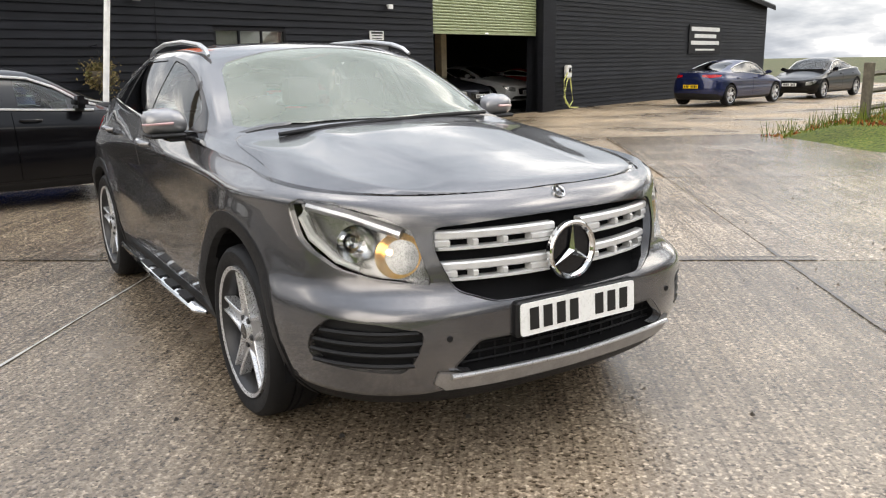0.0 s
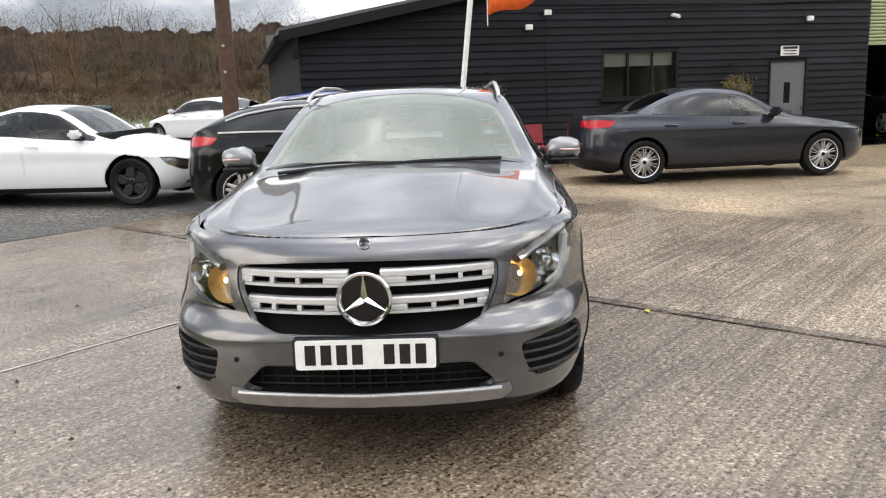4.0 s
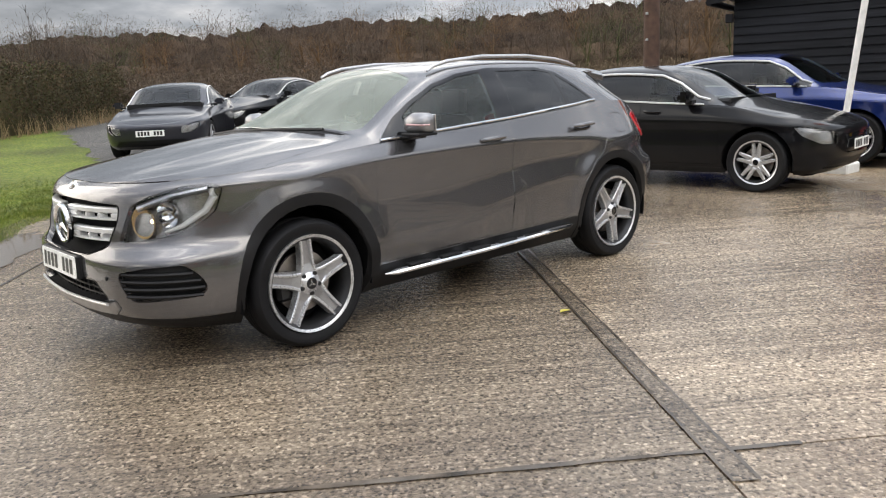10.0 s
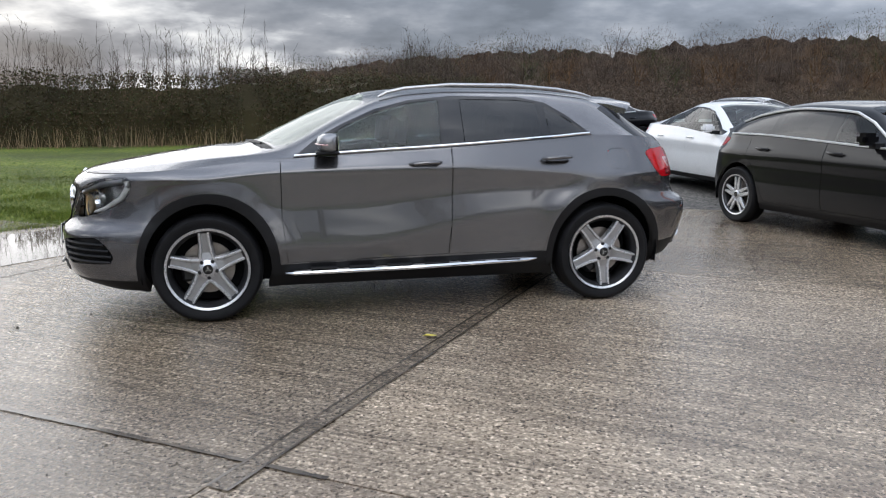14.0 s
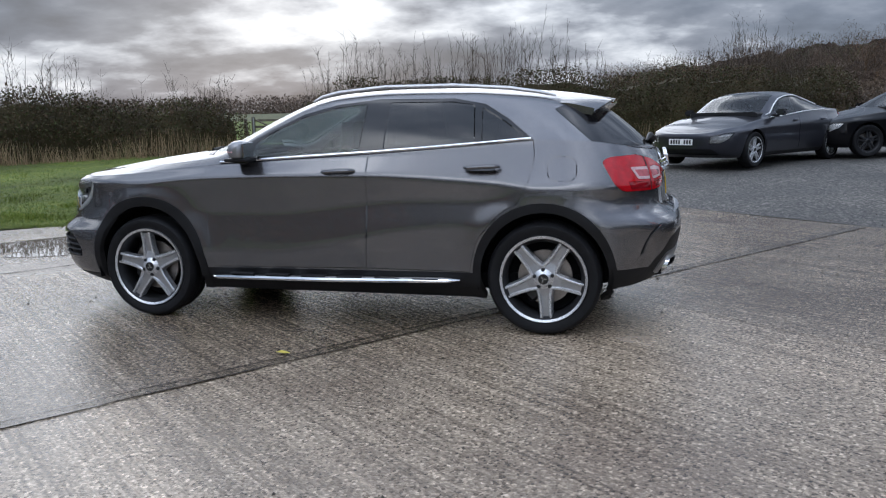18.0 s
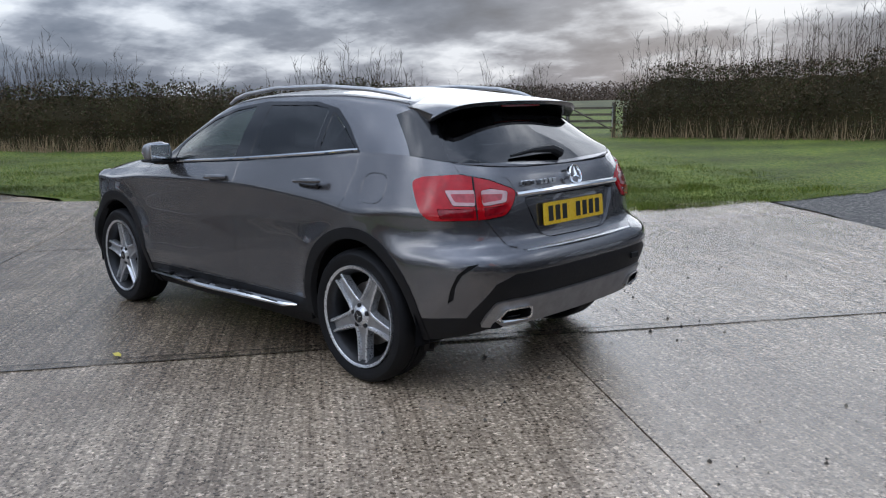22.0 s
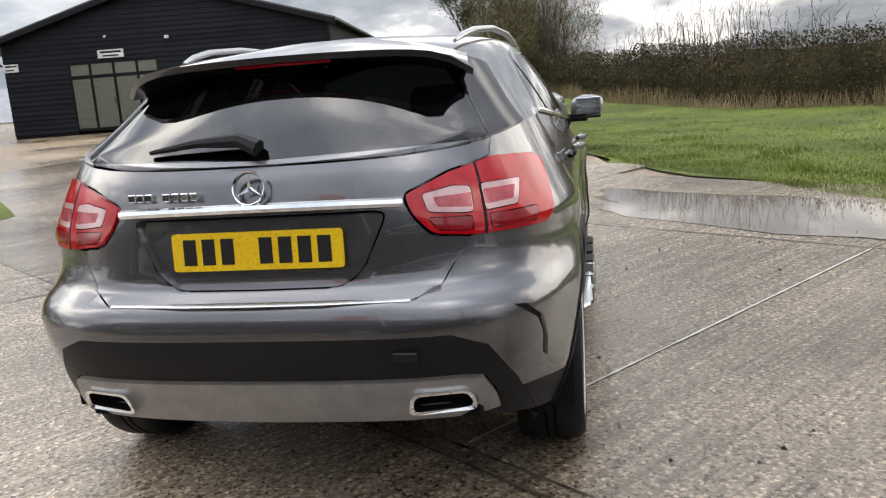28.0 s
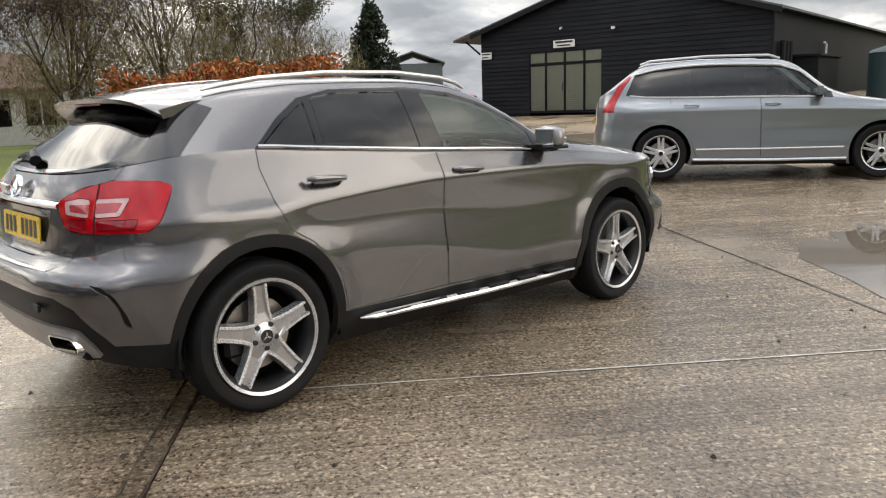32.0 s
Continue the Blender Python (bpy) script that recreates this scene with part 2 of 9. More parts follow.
M = dict(
    grey_paint=car_paint("grey_paint", (0.128, 0.126, 0.131), 0.8, 0.26, 0.10, 1.55),
    mirror_grey=car_paint("mirror_grey_paint", (0.22, 0.22, 0.23), 0.6, 0.4, 0.05),
    black_paint=car_paint("black_paint", (0.003, 0.003, 0.004), 0.0, 0.3, 0.01, 1.30),
    white_paint=car_paint("white_paint", (0.78, 0.79, 0.80), 0.0, 0.35, 0.1),
    blue_paint=car_paint("blue_paint", (0.010, 0.026, 0.14), 0.5, 0.3, 0.05),
    navy_paint=car_paint("navy_paint", (0.008, 0.014, 0.06), 0.4, 0.3, 0.05, 1.5),
    slate_paint=car_paint("slate_paint", (0.036, 0.037, 0.046), 0.6, 0.3, 0.05, 1.4),
    silver_paint=car_paint("silver_paint", (0.42, 0.44, 0.47), 0.7, 0.3, 0.1),
    osmium_paint=car_paint("osmium_paint", (0.20, 0.22, 0.24), 0.6, 0.32, 0.12),
    red_paint=car_paint("red_paint", (0.35, 0.01, 0.01), 0.3, 0.3, 0.05),
    glass=glass_mat("clear_glass", (0.45, 0.52, 0.49), 1.0, 1.5),
    dark_glass=glass_mat("privacy_glass", (0.035, 0.04, 0.045), 1.0, 1.55),
    veiled_glass=glass_mat("veiled_glass", (0.55, 0.62, 0.56), 1.0, 1.75, 0.22),
    side_glass=glass_mat("lightly_veiled_glass", (0.50, 0.62, 0.60), 1.0, 1.5, 0.02),
    lamp_glass=glass_mat("lamp_glass", (0.93, 0.94, 0.95), 1.0, 1.4),
    black_plastic=plain("black_plastic", (0.009, 0.009, 0.010), 0.5, var=0.2, bumps=0.1, spec=0.25),
    black_gloss=plain("black_gloss", (0.006, 0.006, 0.007), 0.08, var=0.1),
    dark_inside=plain("dark_inside", (0.008, 0.008, 0.009), 0.8, spec=0.1),
    chrome=plain("chrome", (0.78, 0.79, 0.80), 0.10, 1.0, var=0.06),
    satin_silver=plain("satin_silver", (0.55, 0.55, 0.56), 0.32, 0.9, var=0.1, scale=20),
    grille_silver=plain("grille_silver", (0.72, 0.72, 0.72), 0.38, 0.45, var=0.06, scale=20),
    skid_silver=plain("skid_silver", (0.30, 0.29, 0.285), 0.42, 0.6, var=0.15, scale=14),
    # bowl colour carries the bulb's warm glow
    glow_tint_bowl=plain("glow_tint_reflector", (0.88, 0.60, 0.28), 0.25, 0.45, var=0.25, scale=70),
    alloy=plain("alloy", (0.62, 0.625, 0.64), 0.30, 0.8, var=0.12, scale=15),
    lamp_silver=plain("lamp_silver", (0.40, 0.395, 0.39), 0.28, 0.85, var=0.25, scale=30),
    # darker alloy that puts the shade of the spoke hollows into colour
    groove=plain("shaded_spoke_groove", (0.36, 0.36, 0.37), 0.35, 0.8),
    alloy_dark=plain("alloy_dark", (0.035, 0.035, 0.037), 0.4, 0.6),
    tyre=plain("tyre_rubber", (0.007, 0.007, 0.008), 0.6, var=0.25, scale=16, bumps=0.25, spec=0.22),
    brake=plain("brake_steel", (0.30, 0.27, 0.25), 0.4, 0.8, var=0.25),
    seat=plain("seat_cloth", (0.03, 0.03, 0.032), 0.85, var=0.2, scale=30),
    cream=plain("cream_leather", (0.42, 0.37, 0.29), 0.5, var=0.1),
    plate_white=plain("plate_white", (0.80, 0.80, 0.78), 0.3, var=0.04),
    plate_yellow=plain("plate_yellow", (0.78, 0.50, 0.015), 0.3, var=0.04),
    ink=plain("black_ink", (0.01, 0.01, 0.01), 0.4),
    red_lens=plain("red_lens", (0.40, 0.002, 0.007), 0.12, coat=0.2, var=0.2, scale=25),
    dark_red_lens=plain("dark_red_lens", (0.22, 0.002, 0.007), 0.12, coat=0.5, var=0.3, scale=40),
    clear_lens=plain("clear_lens", (0.55, 0.34, 0.34), 0.15, 0.1, coat=1.0, var=0.12, scale=50),
    pale_lens=plain("pale_red_lens", (0.40, 0.05, 0.06), 0.15, 0.1, coat=1.0, var=0.3, scale=60),
    reflector=plain("reflector", (0.72, 0.73, 0.74), 0.12, 1.0, var=0.2, scale=60),
    amber=glow("amber_lamp", (1.0, 0.66, 0.32), 4.0),
)

# ---------------------------------------------------------------- mesh helpers
def mesh_of(name, verts, faces, mat, normals=None, smooth=True):
    me = bpy.data.meshes.new(name)
    me.from_pydata(verts, [], faces)
    if smooth:
        me.polygons.foreach_set("use_smooth", [True] * len(me.polygons))
    if normals:
        me.normals_split_custom_set_from_vertices(normals)
    me.materials.append(mat)
    return me


def part(name, bm, mat, parent=None, label="", smooth=False, angle=35):
    """Links a bmesh as one mesh object under a thing."""
    me = bpy.data.meshes.new(name)
    bmesh.ops.recalc_face_normals(bm, faces=bm.faces)
    if smooth:
        for f in bm.faces:
            f.smooth = True
        for e in bm.edges:
            if len(e.link_faces) == 2 and e.calc_face_angle(0) > radians(angle):
                e.smooth = False
    bm.to_mesh(me)
    bm.free()
    me.materials.append(mat)
    return hang(name, me, parent, label)


def hang(name, me, parent=None, label=""):
    ob = new(name, me)
    if parent:
        ob.parent = parent
    return tagged(ob, label)


def empty(name, m=None, **tags):
    ob = new(name)
    ob.empty_display_size = 0.2
    if m is not None:
        ob.matrix_world = m
    return tagged(ob, **tags)


def box(bm, x0, x1, y0, y1, z0, z1, bev=0.0, m=None, seg=1):
    r = bmesh.ops.create_cube(bm, size=1)
    vs = r["verts"]
    for v in vs:
        v.co = Vector(((x0 + x1) / 2 + v.co.x * (x1 - x0), (y0 + y1) / 2 + v.co.y * (y1 - y0), (z0 + z1) / 2 + v.co.z * (z1 - z0)))
    if bev:
        es = list({e for v in vs for e in v.link_edges})
        vs = list({v for f in bmesh.ops.bevel(bm, geom=es, offset=bev, segments=seg, affect="EDGES")["faces"] for v in f.verts} | {v for v in vs if v.is_valid})
    if m is not None:
        bmesh.ops.transform(bm, matrix=m, verts=[v for v in vs if v.is_valid])
    return bm


def boxed(*a, **k):
    return box(bmesh.new(), *a, **k)


def prism(bm, poly, d0, d1, axis="y", bev=0.0):
    """A polygon of two coordinates (the other two axes in order) pushed out from d0 to d1 along axis."""
    def at(p, d):
        return {"x": (d, p[0], p[1]), "y": (p[0], d, p[1]), "z": (p[0], p[1], d)}[axis]
    a = [bm.verts.new(at(p, d0)) for p in poly]
    b = [bm.verts.new(at(p, d1)) for p in poly]
    fs = [bm.faces.new(a), bm.faces.new(b[::-1])]
    n = len(poly)
    for i in range(n):
        fs.append(bm.faces.new((a[i], b[i], b[(i + 1) % n], a[(i + 1) % n])))
    if bev:
        bmesh.ops.bevel(bm, geom=list({e for f in fs[:2] for e in f.edges}), offset=bev, segments=1, affect="EDGES")
    return bm


def lathe(bm, prof, steps=48, axis="y"):
    """Turns a profile of (radius, distance along axis) round that axis."""
    rows = []
    for k in range(steps):
        a = 2 * math.pi * k / steps
        c, s = math.cos(a), math.sin(a)
        rows.append([bm.verts.new({"y": (r * c, d, r * s), "z": (r * c, r * s, d), "x": (d, r * c, r * s)}[axis]) for r, d in prof])
    for k in range(steps):
        p, q = rows[k], rows[(k + 1) % steps]
        for j in range(len(prof) - 1):
            bm.faces.new((p[j], p[j + 1], q[j + 1], q[j]))
    return bm


def tube(bm, pts, r, n=8, flat=1.0):
    """A round bar through points."""
    pts = [Vector(p) for p in pts]
    rings = []
    for i, p in enumerate(pts):
        d = (pts[min(i + 1, len(pts) - 1)] - pts[max(i - 1, 0)]).normalized()
        u = d.cross(Vector((0, 0, 1)))
        if u.length < 1e-3:
            u = d.cross(Vector((1, 0, 0)))
        u.normalize()
        w = d.cross(u)
        rr = r[i] if isinstance(r, (list, tuple)) else r
        rings.append([bm.verts.new(p + u * rr * math.cos(2 * math.pi * k / n) + w * rr * flat * math.sin(2 * math.pi * k / n)) for k in range(n)])
    for a, b in zip(rings, rings[1:]):
        for k in range(n):
            bm.faces.new((a[k], a[(k + 1) % n], b[(k + 1) % n], b[k]))
    bm.faces.new(rings[0][::-1])
    bm.faces.new(rings[-1])
    return bm


def glide(pts):
    """A smooth curve (monotone between points) through (x, value) pairs."""
    pts = sorted(pts)
    x, y = np.array([p[0] for p in pts], float), np.array([p[1] for p in pts], float)
    h, d = np.diff(x), np.diff(y) / np.diff(x)
    m = np.zeros(len(x))
    m[0], m[-1] = d[0], d[-1]
    for i in range(1, len(x) - 1):
        if d[i - 1] * d[i] > 0:
            w1, w2 = 2 * h[i] + h[i - 1], h[i] + 2 * h[i - 1]
            m[i] = (w1 + w2) / (w1 / d[i - 1] + w2 / d[i])

    def f(v):
        v = min(max(v, x[0]), x[-1])
        i = min(max(int(np.searchsorted(x, v)) - 1, 0), len(h) - 1)
        t = (v - x[i]) / h[i]
        return float((2 * t**3 - 3 * t**2 + 1) * y[i] + (t**3 - 2 * t**2 + t) * h[i] * m[i] + (3 * t**2 - 2 * t**3) * y[i + 1] + (t**3 - t**2) * h[i] * m[i + 1])
    return f


def inside(px, py, poly):
    c, n = False, len(poly)
    for i in range(n):
        (x0, y0), (x1, y1) = poly[i], poly[i - 1]
        if (y0 > py) != (y1 > py) and px < (x1 - x0) * (py - y0) / (y1 - y0) + x0:
            c = not c
    return c


def rounded(poly, r=0.03, n=3):
    """The polygon with its corners cut round."""
    out, k = [], len(poly)
    for i in range(k):
        p, a, b = Vector(poly[i]), Vector(poly[i - 1]), Vector(poly[(i + 1) % k])
        u, v = a - p, b - p
        d = min(r, u.length * 0.45, v.length * 0.45)
        s, e = p + u.normalized() * d, p + v.normalized() * d
        for j in range(n + 1):
            t = j / n
            q = s * (1 - t) ** 2 + p * 2 * t * (1 - t) + e * t * t
            out.append((q.x, q.y))
    return out


def disc(cx, cy, r, n=28, a0=0, a1=360):
    return [(cx + r * math.cos(radians(a0 + (a1 - a0) * k / n)), cy + r * math.sin(radians(a0 + (a1 - a0) * k / n))) for k in range(n)]


SIDE = (Vector((1, 0, 0)), Vector((0, 0, 1)), Vector((0, 1, 0)))
FRONT = (Vector((0, 1, 0)), Vector((0, 0, 1)), Vector((1, 0, 0)))
REAR = (Vector((0, 1, 0)), Vector((0, 0, 1)), Vector((-1, 0, 0)))
FRONT_CORNER = (Vector((1, -1, 0)), Vector((0, 0, 1)), Vector((1, 1, 0)).normalized())
REAR_CORNER = (Vector((-1, -1, 0)), Vector((0, 0, 1)), Vector((-1, 1, 0)).normalized())
TOP = (Vector((1, 0, 0)), Vector((0, 1, 0)), Vector((0, 0, 1)))


class Shell:
    """The left half of a car's skin: a lower band round the car and an upper sheet (bonnet, screens, roof)."""

    def __init__(self, sp):
        self.sp = sp
        self.bm = bmesh.new()
        self.tag = self.bm.faces.layers.int.new("tag")
        self.patch = self.bm.faces.layers.int.new("patch")
        self.names = ["body"]
        k = sp.get("fine", 1.0)
        nf, ns = int(26 * k), int(56 * k)
        xa, xb = sp["xa"], sp["xb"]
        st = [("f", 90 * i / nf) for i in range(nf)] + [("s", xa + (xb - xa) * i / ns) for i in range(ns + 1)] + [("r", 90 - 90 * i / nf) for i in range(1, nf + 1)]
        low = sp["levels"]
        nl, nu = int(22 * k) + 2, int(14 * k) + 2
        z0, z1 = sp["z0"], sp["zs"]
        F, R = glide([(z, f) for z, f, r in low]), glide([(z, r) for z, f, r in low])
        zT, wT = glide(sp["zT"]), glide(sp["wT"])
        fT, rT, nT, nB = sp["fT"], sp["rT"], sp.get("nT", 2.5), sp.get("nB", 3.0)
        wlow, wup, form = sp["w"], sp.get("wu"), sp.get("form")
        NF, NR = (glide(sp[key]) if key in sp else None for key in ("nf", "nr"))

        def plan(kind, p, f, r, w, n):
            if kind == "s":
                return p, w
            c, s = max(math.cos(radians(p)), 0) ** (2 / n), max(math.sin(radians(p)), 0) ** (2 / n)
            return (xa + (f - xa) * c, w * s) if kind == "f" else (xb + (r - xb) * c, w * s)
        rows, tops = [], []
        for kind, p in st:
            xw = p if kind == "s" else (xa if kind == "f" else xb)
            n = NF(2) if NF and kind == "f" else NR(2) if NR and kind == "r" else nT
            xt, yt = plan(kind, p, fT, rT, wT(xw), n)
            zt = zT(xt)
            tops.append((xt, yt, zt))
            row = []
            for j in range(nl):
                z = z0 + (z1 - z0) * j / nl
                n = NF(z) if NF and kind == "f" else NR(z) if NR and kind == "r" else nB
                x, y = plan(kind, p, F(z), R(z), wlow(z, xw), n)
                row.append((x, y, z))
            for j in range(nu + 1):
                q = j / nu
                z = z1 + (zt - z1) * q
                k1 = glide([(0, 0), (0.5, 0.2), (0.8, 0.55), (1, 1)])(q)
                f, r = F(z1) + (fT - F(z1)) * k1, R(z1) + (rT - R(z1)) * k1
                n0 = NF(z1) if NF and kind == "f" else NR(z1) if NR and kind == "r" else nB
                n1 = NF(2) if NF and kind == "f" else NR(2) if NR and kind == "r" else nT
                n = n0 + (n1 - n0) * q
                wu = glide([(0, wlow(z1, xw)), (sp.get("qc", 0.45), wlow(z1, xw) + sp.get("crease", 0.008)), (0.75, wT(xw) + 0.035), (1, wT(xw))])(q) if not wup else wup(z, xw)
                x, y = plan(kind, p, f, r, wu, n)
                row.append((x, y, z))
            rows.append(row)
        self.tops = tops
        self.sheet(rows, 0)
        yC, zC, zc = glide(sp["yC"]), glide(sp["zC"]), glide(sp["zc"])
        na, nb = int(14 * k) + 1, int(16 * k) + 1
        rows = []
        for x, y, z in tops:
            cy, cz, oz = min(yC(x), y * 0.97), max(zC(x), z + 0.002), max(zc(x), z + 0.002)
            cz = min(cz, max(oz, z + 0.002))
            pts = []
            for i in range(na):
                a = i / na
                pts.append([x, y + (cy - y) * a + 0.085 * (cz - z) * 4 * a * (1 - a) * 0.5, z + (cz - z) * a])
            for i in range(nb + 1):
                b = i / nb
                pts.append([x, cy * (1 - b), cz + (oz - cz) * (1 - (1 - b) ** 2.2)])
            for _ in range(4):
                q = [p[:] for p in pts]
                for i in range(max(1, na - 4), min(len(pts) - 1, na + 5)):
                    for c in (1, 2):
                        pts[i][c] = q[i][c] * 0.5 + (q[i - 1][c] + q[i + 1][c]) * 0.25
            rows.append([tuple(p) for p in pts])
        self.sheet(rows, 1)
        bmesh.ops.remove_doubles(self.bm, verts=self.bm.verts, dist=1e-5)
        bmesh.ops.dissolve_degenerate(self.bm, dist=1e-5, edges=self.bm.edges)
        if form:
            for v in self.bm.verts:
                v.co = Vector(form(*v.co))
        self.bm.normal_update()

    def sheet(self, rows, patch):
        bm = self.bm
        vs = [[bm.verts.new(p) for p in r] for r in rows]
        for a, b in zip(vs, vs[1:]):
            for j in range(len(a) - 1):
                f = bm.faces.new((a[j], b[j], b[j + 1], a[j + 1]))
                f[self.patch] = patch

    def mark(self, name, poly, view, patch=None, where=None, only=None):
        """Cuts the outline into the skin, seen along view, and names the faces within."""
        u, v, d = view
        if name not in self.names:
            self.names.append(name)
        tag = self.names.index(name)
        bm, n = self.bm, len(poly)
        lo_u, hi_u = min(p[0] for p in poly), max(p[0] for p in poly)
        lo_v, hi_v = min(p[1] for p in poly), max(p[1] for p in poly)
        bm.normal_update()

        def fits(f):
            if patch is not None and f[self.patch] != patch:
                return False
            if f.normal.dot(d) < 0.04:
                return False
            return where is None or where(f.calc_center_median())
        near = set()
        for f in bm.faces:
            a = [w.co.dot(u) for w in f.verts]
            if max(a) < lo_u or min(a) > hi_u:
                continue
            b = [w.co.dot(v) for w in f.verts]
            if max(b) < lo_v or min(b) > hi_v or not fits(f):
                continue
            near.add(f)
        for i in range(n):
            p, q = Vector(poly[i]), Vector(poly[(i + 1) % n])
            e = q - p
            if e.length < 1e-4:
                continue
            e.normalize()
            hit = []
            for f in near:
                a = [((w.co.dot(u) - p.x) * e.x + (w.co.dot(v) - p.y) * e.y, -(w.co.dot(u) - p.x) * e.y + (w.co.dot(v) - p.y) * e.x) for w in f.verts]
                if max(k[0] for k in a) < 0 or min(k[0] for k in a) > (q - p).length or max(k[1] for k in a) <= 1e-6 or min(k[1] for k in a) >= -1e-6:
                    continue
                hit.append(f)
            if not hit:
                continue
            no = (u * -e.y + v * e.x).normalized()
            co = u * (p.x / u.length_squared) + v * p.y
            geo = list({w for f in hit for w in f.verts} | {w for f in hit for w in f.edges}) + hit
            r = bmesh.ops.bisect_plane(bm, geom=geo, dist=1e-6, plane_co=co, plane_no=no)
            near = {f for f in near if f.is_valid} | {g for g in r["geom"] if isinstance(g, bmesh.types.BMFace)}
        for f in near:
            c = f.calc_center_median()
            if inside(c.dot(u), c.dot(v), poly) and (only is None or self.names[f[self.tag]] in only):
                f[self.tag] = tag

    def give(self, name, part_name, mat, parent, label="", both="join", push=0.0, gap=0.0055, fold=0.03, grow=0.0):
        """Hands out the faces under a name as one part (both halves joined) or as two (one a side)."""
        if name not in self.names:
            return []
        tag = self.names.index(name)
        fs = [f for f in self.bm.faces if f[self.tag] == tag]
        if not fs:
            return []
        group = set(fs)
        index, co, no = {}, [], []
        for f in fs:
            for w in f.verts:
                if w not in index:
                    index[w] = len(co)
                    k = Vector(w.normal)
                    if abs(w.co.y) < 1e-4:
                        k.y = 0
                        k.normalize()
                    no.append(k)
                    co.append(Vector(w.co))
        faces = [[index[w] for w in f.verts] for f in fs]
        rim = [e for e in {e for f in fs for e in f.edges} if sum(1 for f in e.link_faces if f in group) == 1 and not (abs(e.verts[0].co.y) < 1e-4 and abs(e.verts[1].co.y) < 1e-4)]
        pull = {}
        for e in rim:
            f = next(f for f in e.link_faces if f in group)
            d = f.calc_center_median() - (e.verts[0].co + e.verts[1].co) / 2
            t = e.verts[1].co - e.verts[0].co
            if t.length_squared > 1e-12:
                d -= t * (d.dot(t) / t.length_squared)
            if d.length > 1e-9:
                d.normalize()
                for w in e.verts:
                    pull.setdefault(w, Vector())
                    pull[w] += d
        for w, d in pull.items():
            if abs(w.co.y) < 1e-4:
                d.y = 0
            if d.length > 1e-6:
                co[index[w]] += d.normalized() * (gap - grow)
        if push:
            co = [c + k * push for c, k in zip(co, no)]
        deep = {}
        for w in pull:
            deep[w] = len(co)
            co.append(co[index[w]] - no[index[w]] * fold)
            no.append(no[index[w]])
        for e in rim:
            f = next(f for f in e.link_faces if f in group)
            a, b = e.verts
            loop = list(f.verts)
            if loop[(loop.index(a) + 1) % len(loop)] is not b:
                a, b = b, a
            faces.append([index[b], index[a], deep[a], deep[b]])
        flip = [Vector((c.x, -c.y, c.z)) for c in co]
        flipn = [Vector((c.x, -c.y, c.z)) for c in no]
        pair = parent if isinstance(parent, list) else [parent, parent]
        if both == "join":
            k = len(co)
            me = mesh_of(part_name, co + flip, faces + [[i + k for i in f[::-1]] for f in faces], mat, no + flipn)
            return [hang(part_name, me, parent, label)]
        out = [hang(part_name, mesh_of(part_name, co, faces, mat, no), pair[0], label)]
        if both == "two":
            out.append(hang(part_name, mesh_of(part_name, flip, [f[::-1] for f in faces], mat, flipn), pair[1], label))
        return out

    def drop(self, name):
        if name in self.names:
            tag = self.names.index(name)
            bmesh.ops.delete(self.bm, geom=[f for f in self.bm.faces if f[self.tag] == tag], context="FACES")


def plate(parent, centre, face, tilt, mat, name="number_plate", w=0.52, h=0.111, label=""):
    """A number plate whose characters are plain bars. face: +1 looks along +x."""
    c = Vector(centre)
    up = Vector((math.sin(radians(tilt)) * -face, 0, math.cos(radians(tilt))))
    side = Vector((0, 1, 0))
    n = side.cross(up).normalized() * 1.0
    if n.x * face < 0:
        n = -n
    bm = bmesh.new()
    poly = rounded([(-w / 2, -h / 2), (w / 2, -h / 2), (w / 2, h / 2), (-w / 2, h / 2)], 0.012, 3)
    a = [bm.verts.new(c + side * p[0] + up * p[1]) for p in poly]
    b = [bm.verts.new(c + side * p[0] + up * p[1] + n * 0.006) for p in poly]
    bm.faces.new(a)
    bm.faces.new(b)
    for i in range(len(poly)):
        bm.faces.new((a[i], a[(i + 1) % len(poly)], b[(i + 1) % len(poly)], b[i]))
    ob = part(name, bm, mat, parent, label)
    step = w * 0.9 / 8
    for i in (0, 1, 2, 3, 5, 6, 7):
        bm = bmesh.new()
        u0, u1 = -w * 0.45 + step * (i + 0.16), -w * 0.45 + step * (i + 0.84)
        bm.faces.new([bm.verts.new(c + side * u + up * v + n * 0.0075) for u, v in ((u0, -h * 0.34), (u1, -h * 0.34), (u1, h * 0.34), (u0, h * 0.34))])
        part("character_bar", bm, M["ink"], ob)
    return ob

